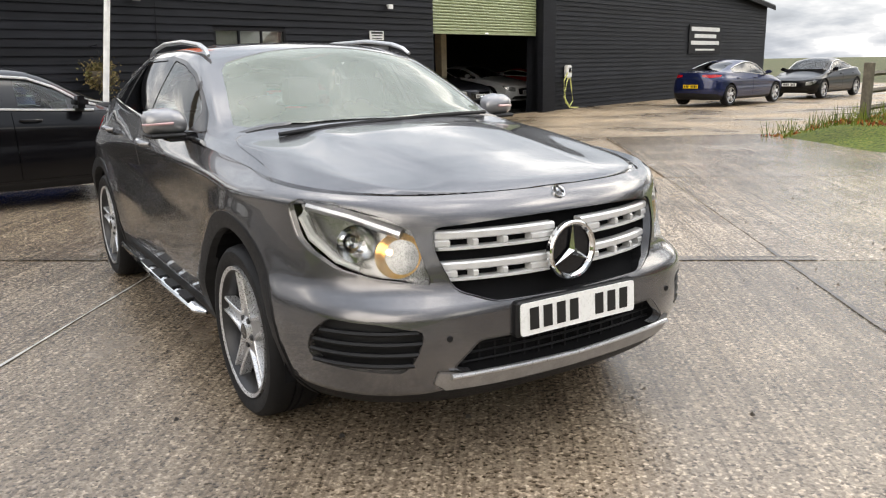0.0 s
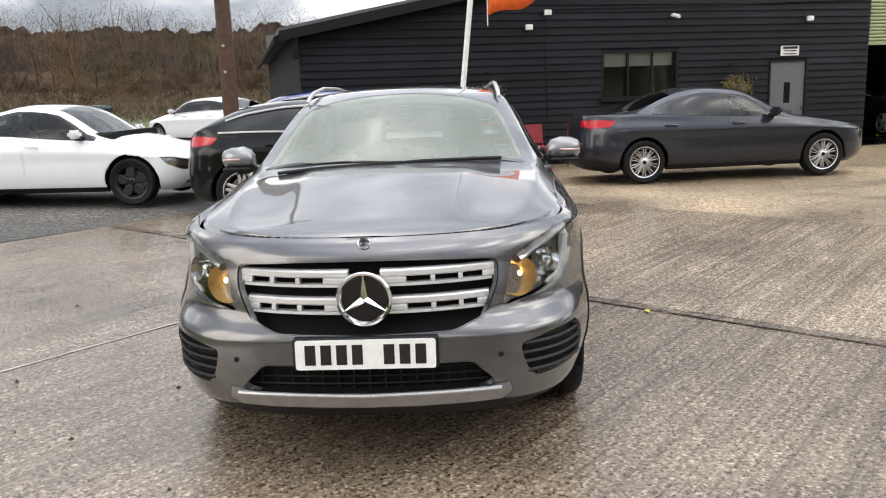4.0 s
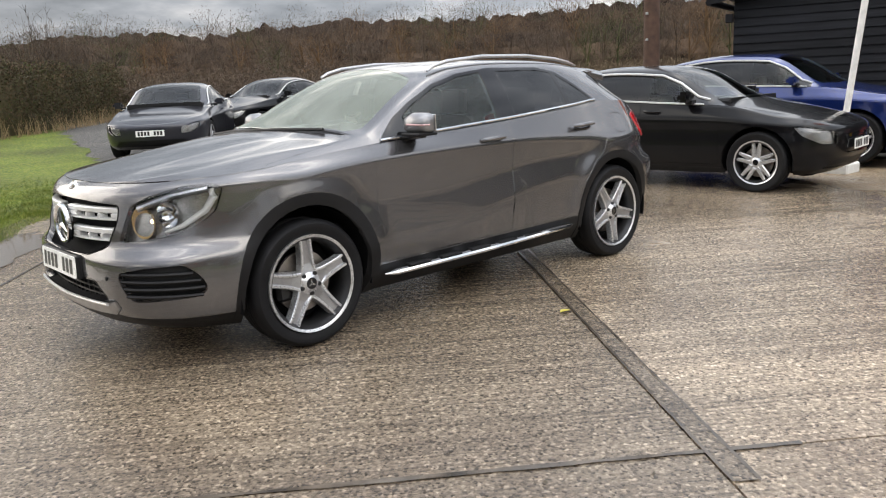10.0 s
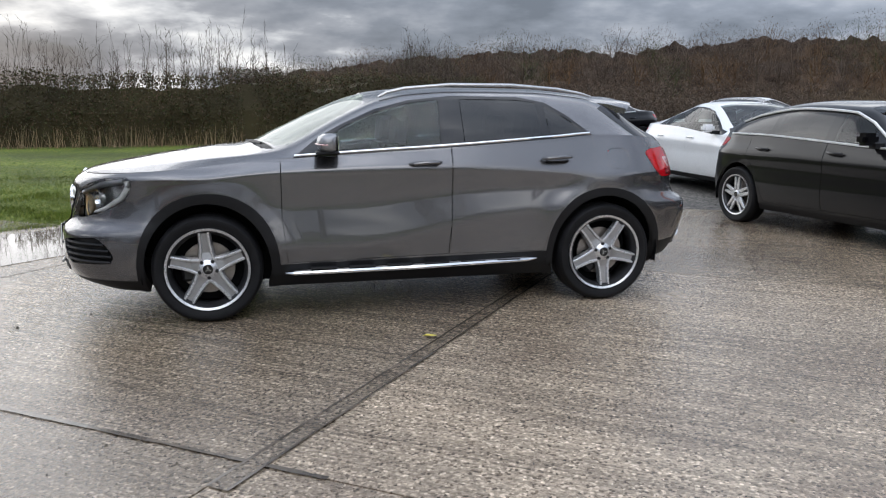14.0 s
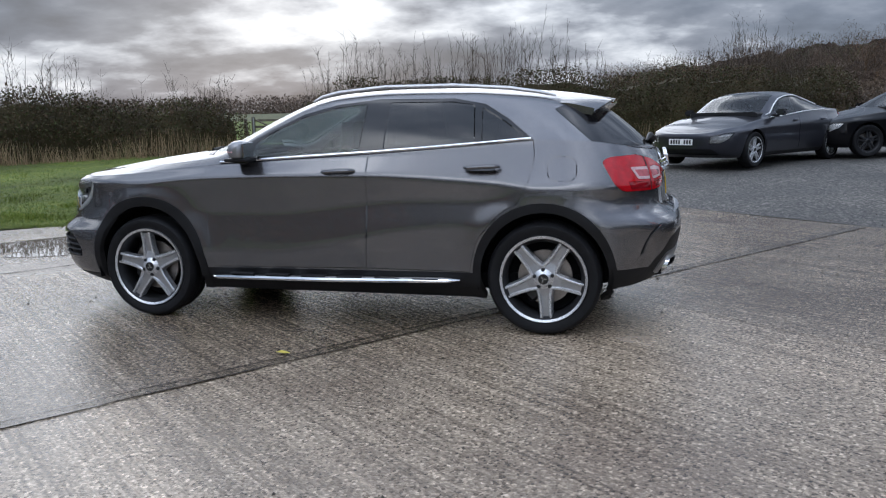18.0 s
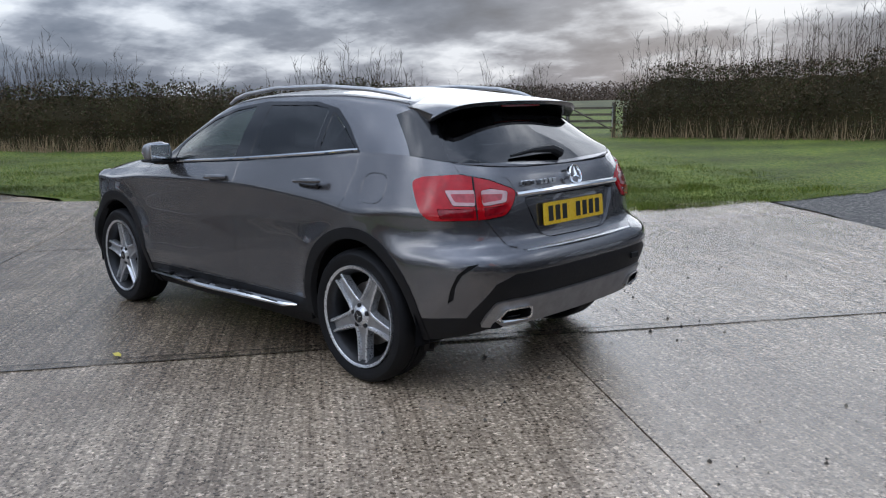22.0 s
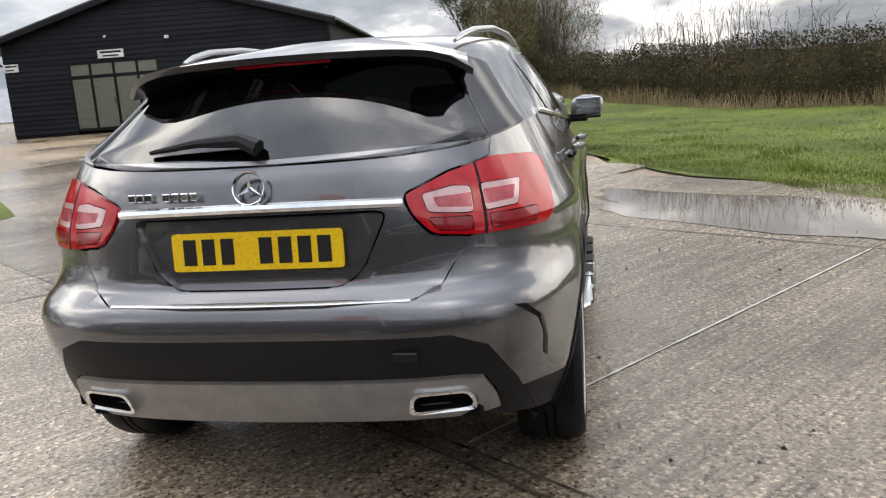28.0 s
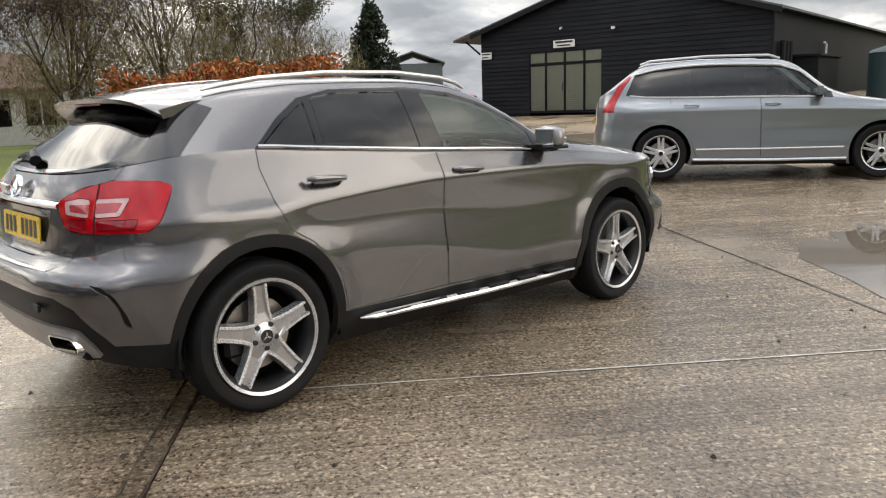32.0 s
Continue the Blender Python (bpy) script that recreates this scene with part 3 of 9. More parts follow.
# ---------------------------------------------------------------- wheels
def wheel(parent, x, y, r=0.345, rim=0.256, width=0.225, style="star5", spoke_mat="alloy", side=1, barrel="alloy_dark", turn=0):
    """A wheel whose outer face looks along +y (side 1) or -y (side -1): rim with tyre, spokes, cap, bolts and brake."""
    h = width / 2
    lip = rim + 0.006
    bm = lathe(bmesh.new(), [(rim - 0.03, -h * 0.9), (rim - 0.012, -h * 0.9), (rim - 0.03, -h * 0.3), (rim - 0.035, h * 0.55), (rim - 0.020, h * 0.80), (rim - 0.012, h * 0.93), (lip, h * 0.97), (lip, h * 0.80), (rim - 0.004, h * 0.6), (rim - 0.004, -h * 0.9), (rim - 0.03, -h * 0.9)], 56)
    w = part("wheel", bm, M[barrel], parent, smooth=True)
    bm = lathe(bmesh.new(), [(rim - 0.018, h * 0.72), (rim - 0.014, h * 0.88), (rim - 0.007, h * 0.95), (lip + 0.001, h * 0.985), (lip + 0.002, h * 0.80)], 56)
    part("rim_lip", bm, M[spoke_mat], w, smooth=True)
    w.matrix_basis = pose(x, y - side * h, r, 0, turn, 0 if side > 0 else 180)
    bm = lathe(bmesh.new(), [(rim - 0.002, -h * 0.8), (rim + 0.03, -h), (r - 0.022, -h), (r - 0.006, -h * 0.86), (r, -h * 0.6), (r, -h * 0.18), (r - 0.008, -h * 0.15), (r - 0.008, -h * 0.11), (r, -h * 0.08), (r, h * 0.08), (r - 0.008, h * 0.11), (r - 0.008, h * 0.15), (r, h * 0.18), (r, h * 0.6), (r - 0.007, h * 0.84), (r - 0.024, h * 0.985), (r - 0.042, h * 1.0), (r - 0.047, h * 0.985), (rim + 0.026, h * 0.97), (rim + 0.012, h * 0.9), (rim, h * 0.8)], 64)
    part("tyre", bm, M["tyre"], w, smooth=True)
    n = {"star5": 5, "mesh10": 10, "five": 5, "aero": 5}[style]
    for k in range(n):
        bm = bmesh.new()
        ri, ro = 0.055, rim - 0.018
        if style == "star5":
            # raised edges, hollow middle, webs flaring into the hub
            secs = []
            for rr, hw in ((0.030, 0.034), (0.060, 0.052), (0.078, 0.047), (0.105, 0.041), (0.15, 0.037), (ro - 0.03, 0.035), (ro + 0.002, 0.037)):
                f0 = h * (0.70 + 0.16 * min(1, rr / ro))
                dip = 0.016 * min(1, max(0, (rr - 0.05) / 0.06))
                secs.append([bm.verts.new((u, y, rr)) for u, y in ((-hw - 0.008, f0 - 0.04), (-hw, f0 - 0.003), (-hw + 0.003, f0), (-hw + 0.013, f0), (-hw + 0.019, f0 - dip), (hw - 0.019, f0 - dip), (hw - 0.013, f0), (hw - 0.003, f0), (hw, f0 - 0.003), (hw + 0.008, f0 - 0.04))])
            for p, q in zip(secs, secs[1:]):
                for j in (0, 1, 2, 3, 5, 6, 7, 8):
                    bm.faces.new((p[j], p[j + 1], q[j + 1], q[j]))
            hollow = bmesh.new()
            rows = [[hollow.verts.new(v.co) for v in p[4:6]] for p in secs]
            for p, q in zip(rows, rows[1:]):
                hollow.faces.new((p[0], p[1], q[1], q[0]))
            bmesh.ops.rotate(hollow, verts=hollow.verts, cent=(0, 0, 0), matrix=Matrix.Rotation(2 * math.pi * k / n, 3, "Y"))
        elif style == "five":
            prism(bm, [(-0.045, ri), (0.0, ri - 0.01), (-0.005, 0.55 * ro), (-0.020, ro), (-0.052, ro)], h * 0.5, h * 0.82, "y", 0.007)
            prism(bm, [(0.045, ri), (0.052, ro), (0.020, ro), (0.005, 0.55 * ro), (0.002, ri)], h * 0.5, h * 0.82, "y", 0.007)
        elif style == "aero":
            prism(bm, [(-0.030, ri), (0.045, ri), (0.085, 0.7 * ro), (0.055, ro), (-0.05, ro), (-0.055, 0.6 * ro)], h * 0.6, h * 0.82, "y", 0.010)
        else:
            prism(bm, [(-0.012, ri), (-0.002, ri), (-0.016, ro), (-0.030, ro)], h * 0.55, h * 0.8, "y", 0.003)
            prism(bm, [(0.002, ri), (0.012, ri), (0.030, ro), (0.016, ro)], h * 0.55, h * 0.8, "y", 0.003)
        bmesh.ops.rotate(bm, verts=bm.verts, cent=(0, 0, 0), matrix=Matrix.Rotation(2 * math.pi * k / n, 3, "Y"))
        sp = part("spoke", bm, M[spoke_mat], w)
        if style == "star5":
            part("spoke_hollow", hollow, M["groove"], w)
            bm = lathe(bmesh.new(), [(0.0, h * 0.80), (0.011, h * 0.80), (0.013, h * 0.74), (0.013, h * 0.55)], 10)
            bmesh.ops.translate(bm, verts=bm.verts, vec=(0.056 * math.sin(2 * math.pi * (k + 0.5) / 5), 0, 0.056 * math.cos(2 * math.pi * (k + 0.5) / 5)))
            part("wheel_bolt", bm, M["alloy_dark"], w, smooth=True)
    bm = lathe(bmesh.new(), [(0.0, h * 0.5), (0.078, h * 0.5), (0.075, h * 0.66), (0.05, h * 0.76), (0.038, h * 0.84), (0.034, h * 0.86), (0.0, h * 0.86)], 28)
    part("hub", bm, M[spoke_mat], w, smooth=True)
    bm = lathe(bmesh.new(), [(0.0, h * 0.875), (0.030, h * 0.875), (0.033, h * 0.85)], 24)
    cap = part("hub_cap", bm, M["black_gloss"], w, smooth=True)
    if style == "star5":
        bm = bmesh.new()
        for k in range(3):
            b2 = [(0, 0.027), (0.0035, 0.004), (-0.0035, 0.004)]
            vs = [bm.verts.new((p[0] * math.cos(2.0944 * k) + p[1] * math.sin(2.0944 * k), h * 0.88, -p[0] * math.sin(2.0944 * k) + p[1] * math.cos(2.0944 * k))) for p in b2]
            bm.faces.new(vs)
        part("cap_mark", bm, M["chrome"], w)
    bm = lathe(bmesh.new(), [(0.06, h * 0.1), (0.165, h * 0.1), (0.165, h * -0.05), (0.06, h * -0.05)], 40)
    part("brake_disc", bm, M["brake"], w, smooth=True)
    bm = boxed(0.07, 0.17, -h * 0.3, h * 0.28, -0.08, 0.08, 0.02)
    part("brake_caliper", bm, M["alloy_dark"], w)
    bm = lathe(bmesh.new(), [(0.0, -h * 0.55), (rim - 0.03, -h * 0.55)], 32)
    part("inner_shield", bm, M["dark_inside"], w)
    return w


def star(parent, centre, r, nx, tilt=0.0, ring=0.10, name="badge"):
    """A round badge: chrome ring and three tapering arms, facing +x (nx 1) or -x (nx -1)."""
    m = Matrix.Translation(centre) @ Matrix.Rotation(radians(tilt), 4, "Y")
    bm = bmesh.new()
    lathe(bm, [(r * (1 - ring * 1.6), 0.0), (r * (1 - ring), 0.010 * nx), (r * (1 - ring * 0.4), 0.012 * nx), (r, 0.006 * nx), (r, -0.01 * nx)], 48, "x")
    bmesh.ops.transform(bm, matrix=m, verts=bm.verts)
    ob = part(name, bm, M["chrome"], parent, "round chrome badge with a three-armed mark", smooth=True)
    for k in range(3):
        bm = bmesh.new()
        a = 2 * math.pi * k / 3
        def at(u, v, d):
            return (d * nx, u * math.cos(a) + v * math.sin(a), -u * math.sin(a) + v * math.cos(a))
        tip, l, rr = bm.verts.new(at(0, r * 0.93, 0.004)), bm.verts.new(at(-r * 0.13, r * 0.07, 0.003)), bm.verts.new(at(r * 0.13, r * 0.07, 0.003))
        o, ridge = bm.verts.new(at(0, 0, 0.016)), bm.verts.new(at(0, 0, 0.0))
        for f in ((tip, l, o), (tip, o, rr), (l, tip, ridge), (tip, rr, ridge)):
            bm.faces.new(f)
        bmesh.ops.transform(bm, matrix=m, verts=bm.verts)
        part("badge_arm", bm, M["chrome"], ob)
    return ob


# ---------------------------------------------------------------- the grey crossover in the middle of the yard
def bent(pts, r=0.018):
    """Straight runs between (x, value) pairs, with the corners rounded over r."""
    xs, ys = [p[0] for p in pts], [p[1] for p in pts]

    def f(v):
        return float(np.mean(np.interp([v - r, v - r / 2, v, v + r / 2, v + r], xs, ys)))
    return f


SHOULDER = glide([(1.7, 0.897), (1.2, 0.930), (0.87, 0.950), (0.1, 0.962), (-0.25, 0.962), (-0.63, 0.945), (-1.0, 0.918), (-1.3, 0.893)])
SWAGE = glide([(1.35, 0.50), (0.85, 0.462), (0.4, 0.455), (0.0, 0.52), (-0.44, 0.61), (-0.9, 0.652), (-1.3, 0.67)])
TOP_Z = [(2.165, 0.938), (2.0, 0.944), (1.8, 0.953), (1.5, 0.972), (1.35, 0.988), (0.9, 1.030), (0.4, 1.060), (-0.3, 1.098), (-1.0, 1.145), (-1.3, 1.165), (-1.6, 1.155), (-1.8, 1.125), (-2.0, 1.085)]
TOP_W = [(1.35, 0.800), (0.9, 0.822), (0.4, 0.830), (-0.3, 0.828), (-1.0, 0.795), (-1.3, 0.765)]
top_z, top_w = glide(TOP_Z), glide(TOP_W)


@functools.lru_cache(maxsize=None)
def flank(x):
    """The side's outline at x: tucked sill, rising swage, hollow, crisp shoulder, lean-in to the glass."""
    lo, sh = SWAGE(x), SHOULDER(x)
    hollow = 0.5 * (lo + sh)
    soft = 0.5 + 0.5 * math.exp(-((x - 0.0) / 1.1) ** 4)
    return bent([(0.18, 0.775), (0.29, 0.862), (lo, 0.893), (lo + 0.035, 0.892), (hollow + 0.02, 0.893 - 0.020 * soft), (sh - 0.03, 0.888), (sh, 0.893), (sh + 0.012, 0.888), (top_z(x), top_w(x)), (1.6, top_w(x) - 0.03)], 0.014)


def side_width(z, x):
    return flank(round(x, 4))(z)


def sculpt(x, y, z):
    """Flares round the wheel arches, the raised middle and edges of the bonnet, the bow of the nose."""
    if y > 0.70 and z < 1.0:
        for cx in (1.335, -1.35):
            d = math.hypot((x - cx) * 1.08, z - 0.345)
            if d > 0.2:
                y += 0.020 * math.exp(-((d - 0.47) / 0.085) ** 2) * clamp((z - 0.28) / 0.15)
    if x > 1.0 and z > 0.90:
        edge = 0.335 + 0.10 * clamp((2.1 - x) / 1.1)
        a = clamp((2.13 - x) / 0.35) * clamp((x - 1.0) / 0.08)
        k = clamp((edge + 0.06 - y) / 0.10)
        z += 0.009 * a * k * k * (3 - 2 * k)
        z -= 0.004 * a * math.exp(-((y - edge - 0.13) / 0.085) ** 2)
    return x, y, z


MAIN = dict(
    xa=1.35, xb=-1.30, z0=0.20, zs=0.82, fT=2.165, rT=-1.985, w=side_width, wu=side_width, form=sculpt, fine=1.25,
    nf=[(0.20, 3.0), (0.45, 3.5), (0.575, 3.4), (0.66, 2.7), (0.86, 2.5), (1.2, 2.5)],
    nr=[(0.20, 3.4), (0.45, 3.8), (0.66, 4.1), (0.73, 3.7), (0.85, 3.3), (1.2, 3.1)],
    levels=[(0.20, 2.10, -1.93), (0.26, 2.235, -2.00), (0.34, 2.285, -2.06), (0.40, 2.295, -2.09), (0.50, 2.30, -2.13), (0.58, 2.298, -2.148), (0.605, 2.288, -2.15), (0.635, 2.270, -2.15), (0.68, 2.268, -2.138), (0.70, 2.270, -2.130), (0.728, 2.268, -2.085), (0.745, 2.266, -2.062), (0.80, 2.255, -2.055), (0.86, 2.235, -2.052), (0.90, 2.21, -2.05)],
    zT=TOP_Z, wT=TOP_W,
    yC=[(2.165, 0.42), (1.95, 0.56), (1.7, 0.64), (1.35, 0.70), (1.0, 0.742), (0.82, 0.732), (0.5, 0.685), (0.2, 0.63), (-0.1, 0.605), (-0.6, 0.60), (-1.1, 0.578), (-1.4, 0.552), (-1.6, 0.545), (-1.85, 0.59), (-1.985, 0.42)],
    zC=[(2.165, 0.939), (1.95, 0.968), (1.7, 0.995), (1.35, 1.035), (1.0, 1.065), (0.86, 1.085), (0.5, 1.255), (0.2, 1.395), (0.0, 1.445), (-0.35, 1.468), (-0.8, 1.462), (-1.2, 1.430), (-1.40, 1.392), (-1.55, 1.325), (-1.8, 1.165), (-1.985, 1.092)],
    zc=[(2.165, 0.940), (2.14, 0.952), (2.05, 0.973), (1.8, 1.012), (1.5, 1.058), (1.27, 1.088), (1.12, 1.100), (0.88, 1.205), (0.56, 1.355), (0.34, 1.440), (0.2, 1.472), (0.0, 1.492), (-0.35, 1.503), (-0.9, 1.497), (-1.3, 1.466), (-1.50, 1.425), (-1.64, 1.360), (-1.80, 1.245), (-1.985, 1.09)],
)


def clamp(v, a=0.0, b=1.0):
    return min(b, max(a, v))


def oval(cx, cy, rx, ry, n=40, power=2.0):
    return [(cx + rx * math.copysign(abs(math.cos(2 * math.pi * k / n)) ** (2 / power), math.cos(2 * math.pi * k / n)), cy + ry * math.copysign(abs(math.sin(2 * math.pi * k / n)) ** (2 / power), math.sin(2 * math.pi * k / n))) for k in range(n)]


def main_car():
    car = empty("crossover_car", label="dark grey metallic crossover hatchback car parked on wet concrete", category="car")
    s = Shell(MAIN)
    # sides
    s.mark("sill", [(0.95, 0.10), (0.95, 0.355), (-0.95, 0.372), (-0.95, 0.10)], SIDE, 0)
    s.mark("front_door", [(0.875, 1.2), (0.875, 0.66), (0.845, 0.362), (-0.225, 0.378), (-0.245, 0.62), (-0.255, 1.2)], SIDE, 0)
    s.mark("rear_door", [(-0.255, 1.2), (-0.245, 0.62), (-0.225, 0.378), (-0.90, 0.372), (-0.95, 0.58), (-1.09, 0.735), (-1.205, 0.805), (-1.265, 0.93), (-1.29, 1.08), (-1.275, 1.2)], SIDE, 0)
    s.mark("fuel_flap", rounded([(-1.365, 0.93), (-1.545, 0.925), (-1.54, 1.07), (-1.37, 1.075)], 0.07, 5), SIDE, 0)
    s.mark("arch_trim", oval(1.332, 0.335, 0.440, 0.492, 44, 2.15), SIDE, 0, lambda c: c.z > 0.1)
    s.mark("arch_trim_rear", oval(-1.350, 0.335, 0.432, 0.468, 44, 2.1), SIDE, 0)
    s.mark("hole", oval(1.340, 0.340, 0.392, 0.425, 40), SIDE, 0, lambda c: c.y > 0.45)
    s.mark("hole", oval(-1.350, 0.340, 0.388, 0.408, 40), SIDE, 0, lambda c: c.y > 0.45)
    # glass house
    dlo = [(0.80, 1.03), (0.62, 1.165), (0.47, 1.245), (0.24, 1.345), (0.01, 1.402), (-0.29, 1.432), (-0.77, 1.424), (-0.97, 1.385), (-1.12, 1.295), (-1.30, 1.15), (-1.0, 1.1), (0.24, 1.0)]
    s.mark("window_trim", dlo, SIDE, 1, lambda c: c.y > 0.5)
    s.mark("front_window", rounded([(0.56, 1.075), (0.56, 1.165), (0.46, 1.228), (0.24, 1.325), (0.01, 1.383), (-0.20, 1.408), (-0.185, 1.10)], 0.02, 2), SIDE, 1, lambda c: c.y > 0.5)
    s.mark("rear_window", rounded([(-0.345, 1.118), (-0.345, 1.41), (-0.76, 1.405), (-0.90, 1.385), (-0.925, 1.148)], 0.02, 2), SIDE, 1, lambda c: c.y > 0.5)
    s.mark("quarter_window", rounded([(-0.965, 1.15), (-0.945, 1.37), (-1.10, 1.28), (-1.245, 1.175)], 0.02, 2), SIDE, 1, lambda c: c.y > 0.5)
    s.mark("bonnet", [(2.3, -0.1), (2.3, 0.9), (1.62, 0.9), (1.48, 0.772), (1.3, 0.762), (1.08, 0.757), (0.985, 0.735), (0.955, 0.67), (1.03, 0.45), (1.08, -0.1)], TOP, 1)
    s.mark("cowl", [(1.08, -0.1), (1.03, 0.45), (0.955, 0.67), (0.90, 0.70), (0.96, 0.5), (1.03, -0.1)], TOP, 1)
    s.mark("windscreen", [(1.045, -0.1), (0.99, 0.40), (0.90, 0.645), (0.81, 0.685), (0.36, 0.575), (0.30, 0.535), (0.265, 0.3), (0.25, -0.1)], TOP, 1)
    s.mark("roof_glass", [(0.10, -0.1), (0.10, 0.43), (-0.95, 0.42), (-0.95, -0.1)], TOP, 1)
    s.mark("rear_screen", [(-0.1, 1.098), (0.62, 1.118), (0.655, 1.13), (0.57, 1.26), (0.49, 1.36), (0.46, 1.415), (-0.1, 1.47)], REAR, 1, lambda c: c.x < -1.42)
    s.mark("pillar_fin", [(-1.385, 1.345), (-1.55, 1.42), (-1.70, 1.30), (-1.95, 1.125), (-1.66, 1.118)], SIDE, 1, lambda c: c.y > 0.42, only=("body",))
    # front
    s.mark("grille_hole", rounded([(-0.1, 0.866), (0.25, 0.861), (0.492, 0.846), (0.495, 0.765), (0.445, 0.645), (0.33, 0.602), (-0.1, 0.588)], 0.03), FRONT, 0, lambda c: c.x > 1.9)
    s.mark("intake_hole", rounded([(-0.1, 0.478), (0.395, 0.480), (0.485, 0.392), (0.44, 0.372), (-0.1, 0.362)], 0.02), FRONT, 0, lambda c: c.x > 1.9)
    s.mark("front_skid", [(-0.1, 0.362), (0.44, 0.372), (0.535, 0.392), (0.545, 0.345), (0.50, 0.312), (-0.1, 0.300)], FRONT, 0, lambda c: c.x > 1.8)
    s.mark("lip", [(-0.1, 0.300), (0.50, 0.312), (0.56, 0.300), (1.0, 0.268), (1.0, 0.1), (-0.1, 0.1)], FRONT, 0, lambda c: c.x > 1.6, only=("body",))
    s.mark("fog_grille", rounded([(1.665, 0.530), (1.45, 0.556), (1.19, 0.562), (1.09, 0.50), (1.055, 0.43), (1.12, 0.395), (1.56, 0.385), (1.625, 0.44)], 0.04), FRONT_CORNER, 0)
    s.mark("headlamp", rounded([(1.672, 0.664), (1.60, 0.79), (1.572, 0.838), (1.43, 0.884), (1.20, 0.926), (1.0, 0.932), (0.935, 0.905), (0.985, 0.800), (1.06, 0.758), (1.215, 0.708), (1.40, 0.682)], 0.022), FRONT_CORNER)
    # rear
    s.mark("tailgate", [(-0.1, 0.698), (0.46, 0.708), (0.53, 0.735), (0.575, 0.80), (0.615, 0.862), (0.66, 1.07), (0.665, 1.2), (-0.1, 1.2)], REAR, 0, lambda c: c.x < -1.8)
    s.mark("plate_recess", rounded([(-0.1, 0.742), (0.25, 0.745), (0.31, 0.785), (0.385, 0.945), (-0.1, 0.945)], 0.03), REAR, 0, lambda c: c.x < -1.8)
    s.mark("rear_valance", [(-0.1, 0.612), (0.56, 0.614), (0.655, 0.575), (0.72, 0.45), (0.77, 0.25), (0.77, 0.1), (-0.1, 0.1)], REAR, 0, lambda c: c.x < -1.7)
    s.mark("hole", [(-0.1, 0.335), (0.60, 0.343), (0.70, 0.315), (0.80, 0.29), (1.0, 0.285), (1.0, 0.1), (-0.1, 0.1)], REAR, 0, lambda c: c.x < -1.74)
    s.mark("rear_skid", rounded([(-0.1, 0.486), (0.58, 0.490), (0.635, 0.482), (0.662, 0.42), (0.668, 0.36), (0.60, 0.347), (-0.1, 0.338)], 0.015), REAR, 0, lambda c: c.x < -1.7)
    s.mark("tail_lamp", rounded([(1.578, 0.985), (1.562, 0.93), (1.505, 0.872), (1.35, 0.860), (1.0, 0.862), (0.93, 0.90), (0.90, 0.98), (0.885, 1.04), (0.96, 1.062), (1.197, 1.070), (1.40, 1.038)], 0.03), REAR_CORNER, 0)
    lamp = ("tail_lamp",)
    s.mark("tail_clear", rounded([(1.515, 0.982), (1.505, 0.935), (1.39, 0.925), (1.345, 0.925), (1.335, 0.992), (1.40, 0.998)], 0.012), REAR_CORNER, 0, only=lamp)
    s.mark("tail_inner", rounded([(1.480, 0.972), (1.470, 0.945), (1.345, 0.937), (1.335, 0.976)], 0.008), REAR_CORNER, 0, only=("tail_clear",))
    s.mark("tail_clear_outer", rounded([(1.290, 0.996), (1.295, 0.925), (1.15, 0.930), (1.10, 0.998)], 0.012), REAR_CORNER, 0, only=lamp)
    s.mark("tail_inner_outer", rounded([(1.290, 0.980), (1.293, 0.940), (1.165, 0.945), (1.135, 0.982)], 0.008), REAR_CORNER, 0, only=("tail_clear_outer",))
    s.mark("tail_dark", rounded([(1.51, 0.918), (1.48, 0.885), (1.36, 0.876), (1.355, 0.912)], 0.008), REAR_CORNER, 0, only=lamp)
    s.mark("tail_dark_outer", rounded([(1.285, 0.912), (1.28, 0.876), (1.07, 0.878), (1.05, 0.915)], 0.008), REAR_CORNER, 0, only=lamp)
    s.mark("tail_split", [(1.313, 0.80), (1.319, 0.80), (1.275, 1.15), (1.269, 1.15)], REAR_CORNER, 0, only=lamp)
    s.mark("bumper_vent", rounded([(1.315, 0.678), (1.24, 0.668), (1.165, 0.625), (1.118, 0.55), (1.10, 0.482), (1.14, 0.50), (1.155, 0.57), (1.195, 0.622), (1.25, 0.646)], 0.012), REAR_CORNER, 0)
    s.mark("corner_trim", [(0.70, 0.1), (0.70, 0.40), (1.15, 0.412), (1.46, 0.405), (1.46, 0.1)], REAR_CORNER, 0, lambda c: c.x < -1.5, only=("body",))
    s.mark("hole", rounded([(0.430, 0.381), (0.607, 0.386), (0.594, 0.437), (0.443, 0.437)], 0.020, 3), REAR, 0, lambda c: c.x < -1.8)
    s.drop("hole")
    P = M["grey_paint"]
    s.give("body", "body", P, car, gap=0.0)
    s.give("front_door", "front_door", P, car, both="two")
    s.give("rear_door", "rear_door", P, car, both="two")
    s.give("sill", "sill", M["black_plastic"], car, "black plastic sill", both="two", gap=0.001)
    for k in ("arch_trim", "arch_trim_rear"):
        s.give(k, "wheel_arch_trim", M["black_plastic"], car, "black plastic wheel arch trim", both="two", push=0.006, fold=0.05, gap=0.0)
    s.give("fuel_flap", "fuel_flap", P, car, both="one")
    flap = s.names.index("fuel_flap")
    for f in s.bm.faces:
        if f[s.tag] != flap:
            f.hide = True
    s.names[flap] = "plain_side"
    fl = [f for f in s.bm.faces if f[s.tag] == flap]
    bm = bmesh.new()
